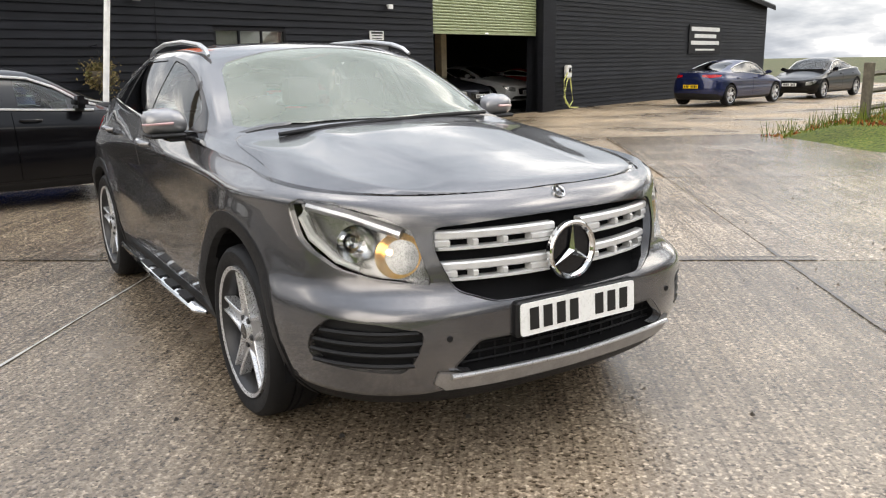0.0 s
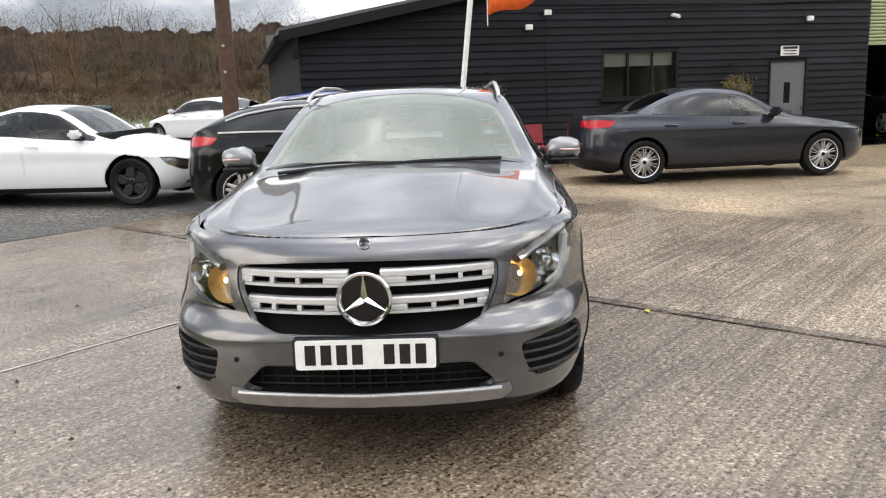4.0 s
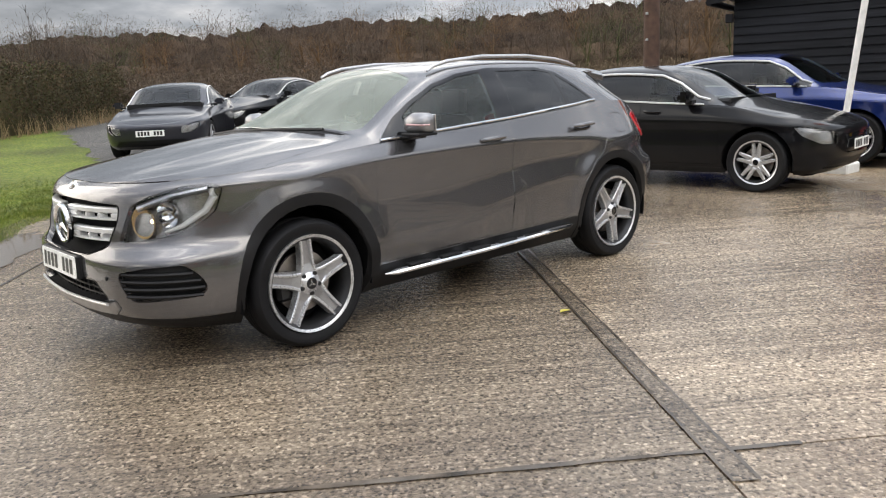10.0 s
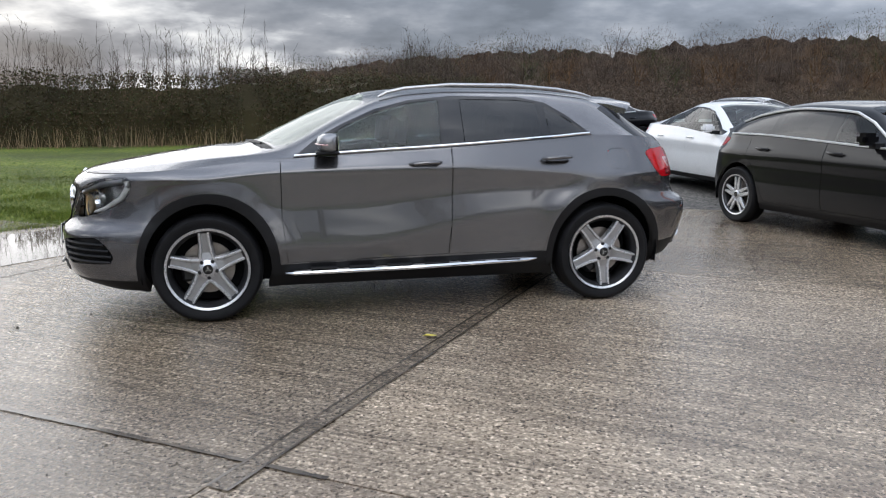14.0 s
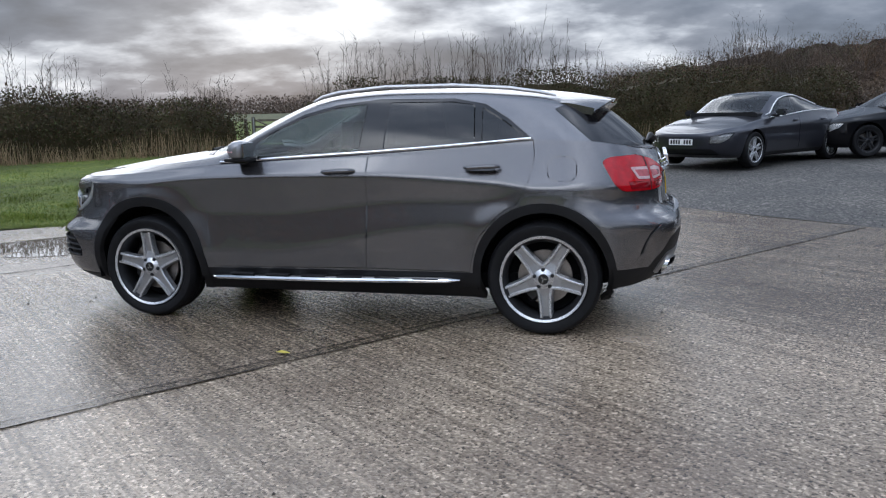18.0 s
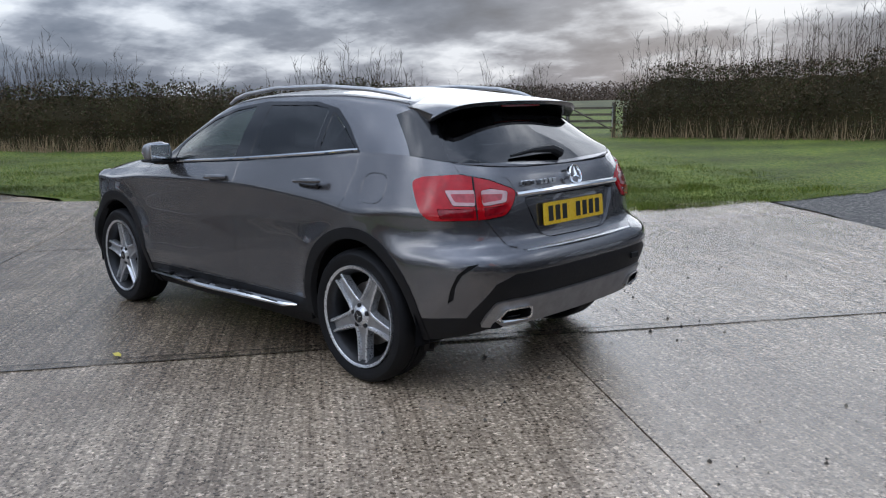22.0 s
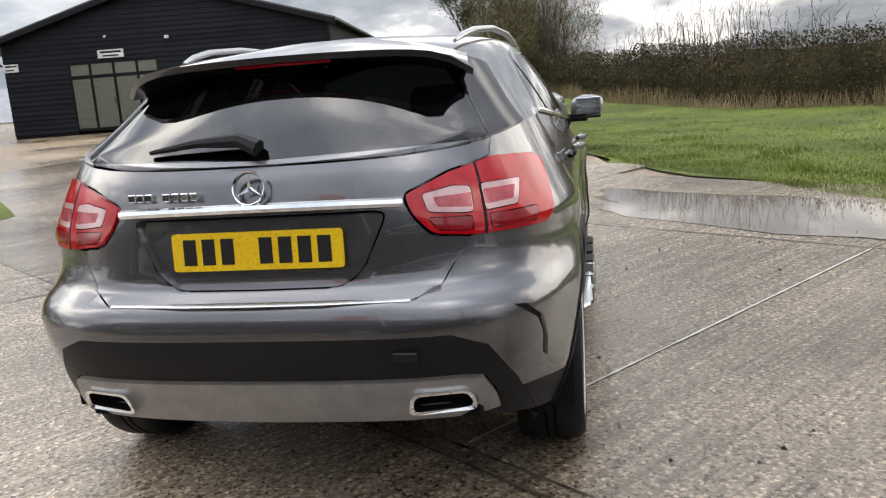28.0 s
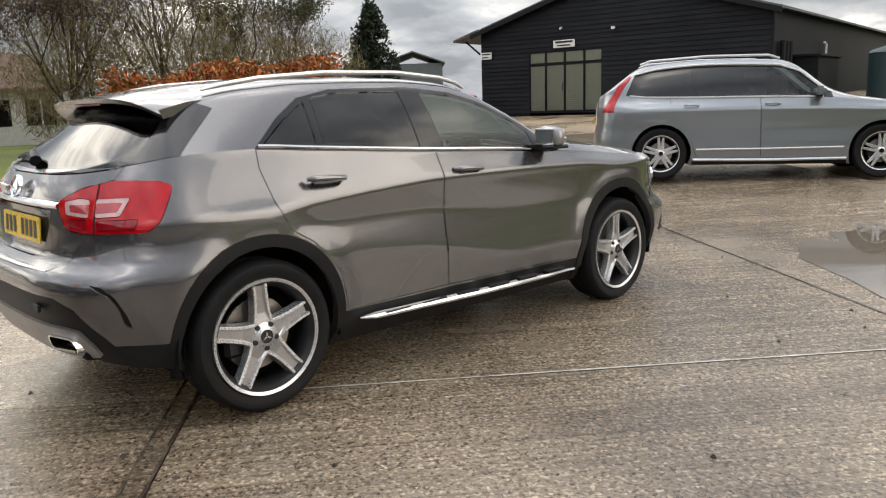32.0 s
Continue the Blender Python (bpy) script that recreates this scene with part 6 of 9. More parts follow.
def sign_board(root, s0, s1, z0, z1, rows, dark=False):
    b = part("sign", boxed(s0, s1, -0.075, -0.05, z0, z1, 0.005), M["trim_black" if dark else "sign_white"], root, "dark sign board with pale lettering bars" if dark else "small white sign with dark lettering bars")
    n = len(rows)
    for k, (a, c, h) in enumerate(rows):
        zz = z1 - (z1 - z0) * (k + 0.6) / (n + 0.2)
        part("lettering_bar", boxed(s0 + (s1 - s0) * a, s0 + (s1 - s0) * c, -0.080, -0.0755, zz - h / 2, zz + h / 2), M["sign_white" if dark else "ink"], b)
    return b


def long_shed():
    m = pose(-10.1, -2.8, -0.12, 0, 0, 106.13)
    bay = (12.7, 17.45, -1.0, 3.75)
    root = shed("long_black_shed", m, 36.5, 16, [(0, 2.78), (16, 5.9), (36.5, 3.85)], [(6.16, 7.95, 1.27, 2.28), (10.15, 11.12, -1, 1.98), bay], label="long black weatherboarded shed with an open vehicle bay")
    framed_window(root, 6.16, 7.95, 1.27, 2.28, 3)
    part("room_back", boxed(5.8, 8.3, 1.6, 1.7, 0.0, 2.6), M["inner_dark"], root)
    part("room_blind", boxed(6.25, 7.86, 0.12, 0.14, 1.95, 2.25), M["blind"], root)
    d = part("steel_door", boxed(10.19, 11.08, -0.01, 0.05, 0.0, 1.95, 0.006), M["door_grey"], root, "plain grey steel door")
    part("door_frame", box(box(boxed(10.15, 10.19, -0.05, 0.06, 0, 1.98), 11.08, 11.12, -0.05, 0.06, 0, 1.98), 10.19, 11.08, -0.05, 0.06, 1.95, 1.98), M["trim_black"], root)
    part("vision_panel", boxed(10.56, 10.72, -0.016, -0.008, 1.05, 1.5, 0.004), M["black_gloss"], d)
    part("door_handle", boxed(11.0, 11.03, -0.07, -0.01, 0.88, 1.0, 0.006), M["chrome"], d)
    # roller shutter half up
    sh = part("roller_shutter", boxed(12.7, 17.45, 0.06, 0.10, 2.26, 2.34), M["green_shutter"], root, "sage green roller shutter, half open")
    for k in range(19):
        z = 2.34 + 0.076 * k
        bm = bmesh.new()
        prism(bm, [(0.085, z), (0.055, z + 0.012), (0.045, z + 0.038), (0.055, z + 0.064), (0.085, z + 0.076)], 12.7, 17.45, "x")
        part("shutter_slat", bm, M["green_shutter"], sh)
    part("shutter_handle", boxed(14.95, 15.1, 0.03, 0.06, 2.28, 2.31), M["chrome"], sh)
    part("bay_pier", boxed(17.45, 18.12, -0.22, 0.4, -0.1, 3.75, 0.01), M["boards"], root)
    part("bay_floor", boxed(12.0, 24.0, 0.05, 15.5, -0.06, 0.01), M["concrete"], root)
    for s in (11.5, 25.0):
        part("bay_partition", boxed(s, s + 0.1, 0.25, 15.9, 0, 3.7), M["inner_dark"], root)
    part("bay_ceiling", boxed(11.5, 25.1, 0.25, 15.9, 3.7, 3.78), M["inner_dark"], root)
    part("bay_post", boxed(16.0, 16.26, 2.6, 2.86, 0, 3.7, 0.01), M["cream_post"], root, "cream painted post inside the bay")
    for s, z, k in ((4.55, 2.78, "flood_lamp"), (4.95, 3.06, "flood_lamp"), (7.75, 2.95, "security_camera"), (11.05, 2.87, "flood_lamp")):
        flood_lamp(root, s, z, kind=k)
    part("cable", tube(bmesh.new(), [(4.95, -0.055, 3.05), (4.93, -0.06, 2.2), (4.97, -0.055, 1.2), (4.95, -0.055, 0.9)], 0.010, 6), M["trim_black"], root)
    part("cable", tube(bmesh.new(), [(4.95, -0.055, 3.10), (9, -0.06, 3.16), (12.6, -0.055, 3.25)], 0.010, 6), M["trim_black"], root)
    sign_board(root, 10.40, 10.86, 2.07, 2.28, [(0.1, 0.9, 0.05), (0.15, 0.85, 0.02), (0.15, 0.85, 0.02)])
    sign_board(root, 27.95, 31.1, 1.70, 2.84, [(0.06, 0.94, 0.16), (0.16, 0.84, 0.15), (0.06, 0.94, 0.15), (0.2, 0.8, 0.07)], True)
    part("alarm_box", boxed(-0.12, 0.0, -0.16, -0.04, 2.25, 2.4, 0.01), M["trim_black"], root)
    part("gutter", tube(bmesh.new(), [(-0.4, -0.2, 2.62), (-0.4, 4, 2.62), (-0.4, 16, 2.62)], 0.06, 8), M["trim_black"], root)
    # wall charger with its looped cable
    ch = empty("car_charger", m @ Matrix.Translation((19.0, 0, 0)), label="white wall-mounted car charger with a yellow cable", category="charger")
    part("charger_body", boxed(-0.13, 0.13, -0.20, -0.05, 0.98, 1.38, 0.03, seg=2), M["white_plastic"], ch)
    part("charger_panel", boxed(-0.07, 0.07, -0.206, -0.199, 1.15, 1.30, 0.01), M["black_gloss"], ch)
    M["yellow_cable"] = plain("yellow_cable", (0.62, 0.62, 0.22), 0.5)
    pts = [(0.0, -0.15, 1.0), (-0.12, -0.16, 0.85), (-0.2, -0.14, 0.5), (-0.1, -0.12, 0.2), (0.15, -0.12, 0.1), (0.32, -0.12, 0.25), (0.22, -0.13, 0.6), (0.1, -0.15, 0.95), (-0.1, -0.17, 1.15), (-0.26, -0.15, 0.9), (-0.22, -0.14, 0.4), (0.0, -0.2, 0.06), (0.35, -0.3, 0.03)]
    part("charging_cable", tube(bmesh.new(), pts, 0.022, 7), M["yellow_cable"], ch, "yellow looped cable", smooth=True)
    return m


def gable_shed():
    m = pose(21.35, 19.46, 0.90, 0, 0, -82.37)
    root = shed("gabled_black_shed", m, 11.66, 22, [(0, 3.30), (5.83, 4.95), (11.66, 3.25)], [(2.35, 5.56, -1, 2.40)], board=0.17, label="black weatherboarded gabled shed with glazed double doors")
    # glazed entrance: side lights, two doors, top lights
    xs = [2.35, 3.10, 3.95, 4.80, 5.56]
    fr = part("entrance_frame", boxed(2.35, 5.56, -0.02, 0.06, 1.84, 1.93), M["trim_black"], root, "dark grey glazed entrance")
    for z0, z1 in ((2.32, 2.40), (0.0, 0.07)):
        part("frame_rail", boxed(2.35, 5.56, -0.02, 0.06, z0, z1), M["trim_black"], fr)
    for k, x in enumerate(xs):
        part("frame_post", boxed(x - 0.04, x + 0.04, -0.02, 0.06, 0.07, 2.32), M["trim_black"], fr)
    for k in range(4):
        a, b = xs[k] + 0.04, xs[k + 1] - 0.04
        part("pane", boxed(a, b, 0.01, 0.018, 0.07, 1.84), M["room_pane"], fr)
        part("top_pane", boxed(a, b, 0.01, 0.018, 1.93, 2.32), M["room_pane"], fr)
        part("top_blind", boxed(a, b, 0.024, 0.030, 1.94, 2.31), M["blind"], fr)
        for j in range(22):
            part("blind_slat", boxed(a, b, 0.024, 0.030, 0.10 + 0.078 * j, 0.170 + 0.078 * j), M["blind"], fr)
    for x in (3.87, 4.03):
        part("door_handle", boxed(x - 0.012, x + 0.012, -0.07, -0.03, 0.85, 1.15, 0.005), M["chrome"], fr)
    part("entrance_back", boxed(2.0, 6.0, 2.0, 2.1, 0, 2.6), M["inner_dark"], root)
    sign_board(root, 3.48, 4.42, 2.47, 2.75, [(0.1, 0.9, 0.07), (0.2, 0.8, 0.05)])
    sign_board(root, 0.02, 0.55, 2.22, 2.50, [(0.1, 0.9, 0.05), (0.1, 0.7, 0.04)])
    flood_lamp(root, 3.85, 3.2, kind="security_camera")
    flood_lamp(root, 6.05, 3.05)
    part("eave_brace", tube(bmesh.new(), [(-0.02, -0.1, 2.45), (-0.75, -0.1, 3.0)], 0.04, 6), M["trim_black"], root)
    part("eave_left", prism(bmesh.new(), [(-1.25, 2.98), (0.0, 3.33), (0.0, 3.43), (-1.25, 3.08)], -0.3, 22, "y"), M["roof_sheet"], root)
    part("downpipe", tube(bmesh.new(), [(11.72, -0.10, 0), (11.72, -0.10, 3.2)], 0.05, 8), M["trim_black"], root)
    # details of the long side: lean-to, pipes, lamp
    for y, z1 in ((0.7, 2.2), (1.1, 2.2), (1.5, 2.2)):
        part("vent_pipe", tube(bmesh.new(), [(11.8, y, 0), (11.8, y, z1)], 0.09, 8), M["trim_black"], root)
    part("store_box", boxed(11.66, 12.6, 2.0, 4.8, 0, 1.7, 0.02), M["boards"], root)
    part("store_lid", boxed(11.6, 12.7, 1.9, 4.9, 1.70, 1.78, 0.01), M["trim_black"], root)
    part("white_pipe", tube(bmesh.new(), [(11.8, 6.2, 0.2), (11.8, 6.2, 2.3), (11.8, 5.9, 2.35)], 0.045, 8), M["white_plastic"], root)
    pl = empty("planter", m @ Matrix.Translation((6.7, -0.75, 0)), label="terracotta trough planter by the shed wall", category="planter")
    M["terracotta"] = plain("terracotta", (0.30, 0.12, 0.06), 0.8, var=0.2)
    part("trough", boxed(-0.55, 0.55, -0.22, 0.22, 0.0, 0.36, 0.03), M["terracotta"], pl)
    part("soil", boxed(-0.5, 0.5, -0.18, 0.18, 0.355, 0.375), M["inner_dark"], pl)
    return m


A_SHED = long_shed()
B_SHED = gable_shed()

main_car()

# ---------------------------------------------------------------- the other parked cars
def other_car(name, at, heading, paint, label, fr=2.3, rr=-2.3, wb=2.87, W=1.85, H=1.45, zn=0.80, xcowl=1.0, zcowl=0.98, xroof=0.2, xend=-0.9, xglass=-1.6, zglass=1.02, ztail=0.98,
              belt=(0.96, 1.02), r=0.335, wheels="five", wheel_mat="alloy", rails=False, arch=None, chrome=True, tail=(0.80, 0.96), grille="dark", plate_col=("plate_white", "plate_yellow"), rear_glass="dark_glass", roof_mat=None, fine=0.55, tail_in=0.42):
    """A parked car from a few proportions. at: the middle between its axles on the ground; heading: where its nose points."""
    hd = math.degrees(math.atan2(heading[1], heading[0]))
    car = empty(name, pose(at[0], at[1], gz(at[0], at[1]), 0, 0, hd), label=label, category="car", group="parked cars")
    w = W / 2
    mid = (xroof + xend) / 2 - 0.05

    def width(z, x):
        return glide([(0.15, w * 0.86), (0.30, w * 0.965), (0.50, w * 0.995), (0.72, w * 0.985), (0.84, w * 0.995), (1.1, w * 0.98)])(z)
    sp = dict(
        fine=fine, xa=wb / 2, xb=-wb / 2 + 0.05, z0=0.20, zs=zn - 0.04, fT=fr - 0.10, rT=rr + 0.07, w=width, qc=0.4, crease=0.006,
        levels=[(0.20, fr - 0.20, rr + 0.16), (0.28, fr - 0.06, rr + 0.05), (0.40, fr - 0.01, rr + 0.01), (0.55, fr, rr), (0.66, fr - 0.01, rr + 0.01), (0.74, fr - 0.03, rr + 0.03), (0.85, fr - 0.06, rr + 0.045), (1.0, fr - 0.1, rr + 0.06)],
        zT=[(fr - 0.10, zn), (fr - 0.3, zn + 0.06), (fr - 0.7, zn + 0.12), (xcowl, belt[0] - 0.02), (xcowl - 0.6, belt[0] + 0.01), (xend, belt[1]), (xglass, max(zglass - 0.03, belt[1] - 0.04)), (rr + 0.07, ztail)],
        wT=[(wb / 2, w * 0.90), (0.5, w * 0.915), (-0.5, w * 0.91), (-wb / 2 + 0.05, w * 0.875)],
        yC=[(fr - 0.10, 0.40), (wb / 2, w * 0.74), (xcowl, w * 0.81), (xcowl - 0.15, w * 0.80), (xroof, w * 0.69), (mid, w * 0.66), (xend, w * 0.63), (xglass, w * 0.68), (rr + 0.07, w * 0.5)],
        zC=[(fr - 0.10, zn), (fr - 0.3, zn + 0.07), (wb / 2, (zn + zcowl) / 2 + 0.05), (xcowl, zcowl - 0.02), (xcowl - 0.15, zcowl + 0.02), (xroof, H - 0.085), (mid, H - 0.045), (xend, H - 0.115), (xglass, zglass), (rr + 0.07, ztail)],
        zc=[(fr - 0.10, zn + 0.002), (fr - 0.3, zn + 0.08), (wb / 2, (zn + zcowl) / 2 + 0.075), (xcowl + 0.12, zcowl + 0.01), (xcowl - 0.1, zcowl + 0.09), (xroof + 0.12, H - 0.06), (xroof - 0.1, H - 0.018), (mid, H), (xend, H - 0.06), (xglass, zglass + 0.02), (rr + 0.07, ztail + 0.004)],
    )
    s = Shell(sp)
    zC, zT = glide(sp["zC"]), glide(sp["zT"])
    s.mark("hole", disc(wb / 2, r, r + 0.055, 26), SIDE, 0, lambda c: c.y > 0.4)
    s.mark("hole", disc(-wb / 2, r, r + 0.055, 26), SIDE, 0, lambda c: c.y > 0.4)
    if arch:
        for x, nm in ((wb / 2, "arch"), (-wb / 2, "arch_rear")):
            s.mark(nm, disc(x, r, r + 0.088, 32), SIDE, 0, only=("body",))
    xd = -0.02 - (0.08 if wb > 2.8 else 0)
    s.mark("sill", [(wb / 2 - r, 0.1), (wb / 2 - r, 0.27), (-wb / 2 + r, 0.28), (-wb / 2 + r, 0.1)], SIDE, 0, only=("body",))
    s.mark("front_door", [(xcowl - 0.05, 1.4), (xcowl - 0.06, 0.30), (xd, 0.30), (xd - 0.03, 1.4)], SIDE, 0, only=("body",))
    s.mark("rear_door", [(xd - 0.03, 1.4), (xd, 0.30), (-wb / 2 + r + 0.14, 0.30), (-wb / 2 + r - 0.02, 0.62), (-wb / 2 + 0.16, 0.80), (-wb / 2 + 0.1, 1.4)], SIDE, 0, only=("body",))
    b0 = lambda x: zT(x)
    xe = max(xglass + 0.28, xend - 0.62)
    n = 9
    edge = [(xcowl - 0.22, zC(xcowl - 0.22) - 0.01)] + [(xcowl - 0.35 + (xe + 0.12 - xcowl + 0.35) * k / n, zC(xcowl - 0.35 + (xe + 0.12 - xcowl + 0.35) * k / n) - 0.045) for k in range(n + 1)]
    edge = [p for p in edge if p[1] > b0(p[0]) + 0.012]
    dlo = edge + [(xe, b0(xe) + 0.012), (xe, b0(xe) - 0.05), (xcowl - 0.2, b0(xcowl) - 0.06)]
    s.mark("window_trim", dlo, SIDE, 1, lambda c: c.y > w * 0.5)
    lo = lambda x: b0(x) + 0.012
    def glass_poly(x0, x1):
        ks = [x0 + (x1 - x0) * k / 7 for k in range(8)]
        top = [(x, zC(x) - 0.068) for x in ks if zC(x) - 0.068 > lo(x) + 0.02]
        return top + [(x1, lo(x1)), (x0, lo(x0))]
    xs = xd - 0.02
    s.mark("front_window", glass_poly(min(xcowl - 0.50, xcowl - 0.5), xs + 0.07), SIDE, 1, lambda c: c.y > w * 0.5, only=("window_trim",))
    xq = -wb / 2 + 0.46
    s.mark("rear_window", glass_poly(xs - 0.06, xq + 0.03 if xe < -1.2 else xe + 0.10), SIDE, 1, lambda c: c.y > w * 0.5, only=("window_trim",))
    if xe < -1.2:
        s.mark("quarter_window", glass_poly(xq - 0.04, xe + 0.10), SIDE, 1, lambda c: c.y > w * 0.5, only=("window_trim",))
    s.mark("windscreen", [(xcowl + 0.07, -0.1), (xcowl + 0.02, w * 0.45), (xcowl - 0.12, w * 0.70), (xroof + 0.06, w * 0.60), (xroof + 0.03, -0.1)], TOP, 1)
    s.mark("rear_screen", [(xend - 0.06, -0.1), (xend - 0.08, w * 0.54), (xglass + 0.04, w * 0.60), (xglass + 0.01, -0.1)], TOP, 1, only=("body",))
    s.mark("bonnet", [(fr - 0.2, -0.1), (fr - 0.23, 0.3), (fr - 0.36, w * 0.62), (fr - 0.7, w * 0.80), (xcowl + 0.05, w * 0.84), (xcowl + 0.03, w * 0.6), (xcowl + 0.10, -0.1)], TOP, 1, only=("body",))
    s.mark("headlamp", rounded([(fr - 0.62, zn - 0.20), (fr - 0.64, zn - 0.07), (fr - 1.05, zn + 0.0), (fr - 1.30, zn + 0.005), (fr - 1.18, zn - 0.10), (fr - 0.9, zn - 0.19)], 0.03), FRONT_CORNER)
    if grille == "dark":
        s.mark("grille_hole", rounded([(-0.1, zn - 0.09), (w * 0.50, zn - 0.10), (w * 0.44, zn - 0.30), (-0.1, zn - 0.32)], 0.03), FRONT, 0, lambda c: c.x > 1)
    s.mark("intake", rounded([(-0.1, 0.37), (w * 0.62, 0.37), (w * 0.72, 0.26), (-0.1, 0.26)], 0.03), FRONT, 0, lambda c: c.x > 1)
    t0, t1 = tail
    if t1 > 1.3:
        s.mark("tail_lamp", rounded([(1.74, 0.99), (1.37, 0.99), (1.40, 1.16), (1.27, 1.50), (1.36, 1.53), (1.58, 1.22)], 0.02), REAR_CORNER, None, lambda c: c.x < -1.4)
    else:
        s.mark("tail_lamp", rounded([(-rr - tail_in, t1 - 0.01), (-rr - tail_in, t0 + 0.03), (-rr - 0.75, t0), (-rr - 1.22, t0 + 0.03), (-rr - 1.30, t1 - 0.02), (-rr - 1.0, t1)], 0.03), REAR_CORNER, 0)
    s.mark("valance", [(-0.1, 0.42), (w * 0.8, 0.40), (w, 0.30), (w, 0.1), (-0.1, 0.1)], REAR, 0, lambda c: c.x < -1.2, only=("body",))
    s.drop("hole")
    P = M[paint]
    s.give("body", "body", P, car, gap=0.0)
    for k in ("front_door", "rear_door"):
        s.give(k, k, P, car, both="two")
    s.give("bonnet", "bonnet", P, car)
    s.give("sill", "sill", M["black_plastic"], car, both="two", gap=0)
    if arch:
        for k in ("arch", "arch_rear"):
            s.give(k, "wheel_arch_trim", M[arch], car, both="two", push=0.006, gap=0, fold=0.05)
    s.give("window_trim", "window_trim", M["black_gloss"], car, both="two", gap=0)
    s.give("front_window", "front_window", M["glass"], car, both="two", gap=0, fold=0.003)
    s.give("rear_window", "rear_window", M[rear_glass], car, both="two", gap=0, fold=0.003)
    s.give("quarter_window", "quarter_window", M[rear_glass], car, both="two", gap=0, fold=0.003)
    s.give("windscreen", "windscreen", M["veiled_glass" if paint in ("silver_paint",) else "glass"], car, gap=0, fold=0.003)
    s.give("rear_screen", "rear_screen", M[rear_glass], car, gap=0, fold=0.003)
    heads = s.give("headlamp", "headlamp", M["lamp_glass"], car, both="two", fold=0.003)
    k = s.names.index("headlamp")
    for sd, hl in zip((1, -1), heads):
        bm, seen = bmesh.new(), {}
        for f in [f for f in s.bm.faces if f[s.tag] == k]:
            q = []
            for v in f.verts:
                if v not in seen:
                    c = v.co - v.normal * 0.05
                    seen[v] = bm.verts.new((c.x, c.y * sd, c.z))
                q.append(seen[v])
            bm.faces.new(q)
        part("lamp_housing", bm, M["lamp_silver"], hl, smooth=True)
    s.give("grille_hole", "grille", M["black_gloss"], car, push=-0.02, gap=0, fold=-0.02)
    s.give("intake", "intake", M["black_plastic"], car, push=-0.02, gap=0, fold=-0.02)
    s.give("tail_lamp", "tail_lamp", M["red_lens"], car, both="two", push=0.004)
    s.give("valance", "valance", M["black_plastic"], car, gap=0)
    bm = bmesh.new()
    prism(bm, [(fr - 0.22, 0.24), (fr - 0.5, 0.20), (rr + 0.4, 0.20), (rr + 0.2, 0.26), (rr + 0.2, 0.45), (fr - 0.2, 0.45)], -w * 0.66, w * 0.66, "y")
    part("underbody", bm, M["dark_inside"], car)
    for x in (wb / 2, -wb / 2):
        for sd in (1, -1):
            bm = bmesh.new()
            rows = []
            for k in range(11):
                a = radians(-12 + 204 * k / 10)
                rows.append([bm.verts.new((x + (r + 0.06) * math.cos(a), yy * sd, r + (r + 0.06) * math.sin(a))) for yy in (w * 0.96, w * 0.6)] + [bm.verts.new((x, w * 0.6 * sd, r))])
            for a, b in zip(rows, rows[1:]):
                bm.faces.new((a[0], a[1], b[1], b[0]))
                bm.faces.new((a[1], a[2], b[2], b[1]))
            part("wheel_well", bm, M["dark_inside"], car)
            wheel(car, x, w * 0.985 * sd, r=r, rim=r * 0.70, width=0.22, style=wheels, spoke_mat=wheel_mat, side=sd)
    cabin(car, 0.45, -0.5, w * 0.66, dash=xcowl - 0.1, base=0.42, seat_mat="cream" if paint in ("white_paint",) and wheels != "aero" else "seat")
    for sd in (1, -1):
        if chrome:
            T = [(x, y, z) for x, y, z in s.tops if xe <= x <= xcowl - 0.25]
            part("waist_strip", tube(bmesh.new(), [(x, (y + 0.006) * sd, z + 0.006) for x, y, z in T[::2]], 0.012, 5), M["grille_silver"], car, smooth=True)
            yC, wTf = glide(sp["yC"]), glide(sp["wT"])

            def on_side(x, z):
                dz = max(0.05, zC(x) - zT(x))
                a = (z - zT(x)) / dz
                return wTf(x) + (yC(x) - wTf(x)) * a + 0.17 * dz * a * (1 - a) + 0.010
            part("window_strip", tube(bmesh.new(), [(x, on_side(x, z) * sd, z) for x, z in edge], 0.014, 5), M["grille_silver"], car, smooth=True)
        if rails:
            part("roof_rail", tube(bmesh.new(), [(xroof - 0.05, w * 0.66 * sd, H - 0.04), (xroof - 0.2, w * 0.66 * sd, H + 0.015), (mid, w * 0.65 * sd, H + 0.03), (xend + 0.1, w * 0.63 * sd, H - 0.01), (xend - 0.05, w * 0.62 * sd, H - 0.06)], 0.018, 8), M["satin_silver"], car, smooth=True)
        xm = xcowl - 0.42
        bm = boxed(xm - 0.07, xm + 0.07, min(sd * (w * 0.95), sd * (w + 0.15)), max(sd * (w * 0.95), sd * (w + 0.15)), belt[0] + 0.03, belt[0] + 0.15, 0.035, seg=2)
        part("door_mirror", bm, P, car, smooth=True, angle=60)
        part("mirror_foot", boxed(xm - 0.03, xm + 0.05, min(sd * w * 0.86, sd * w), max(sd * w * 0.86, sd * w), belt[0] + 0.0, belt[0] + 0.05), M["black_plastic"], car)
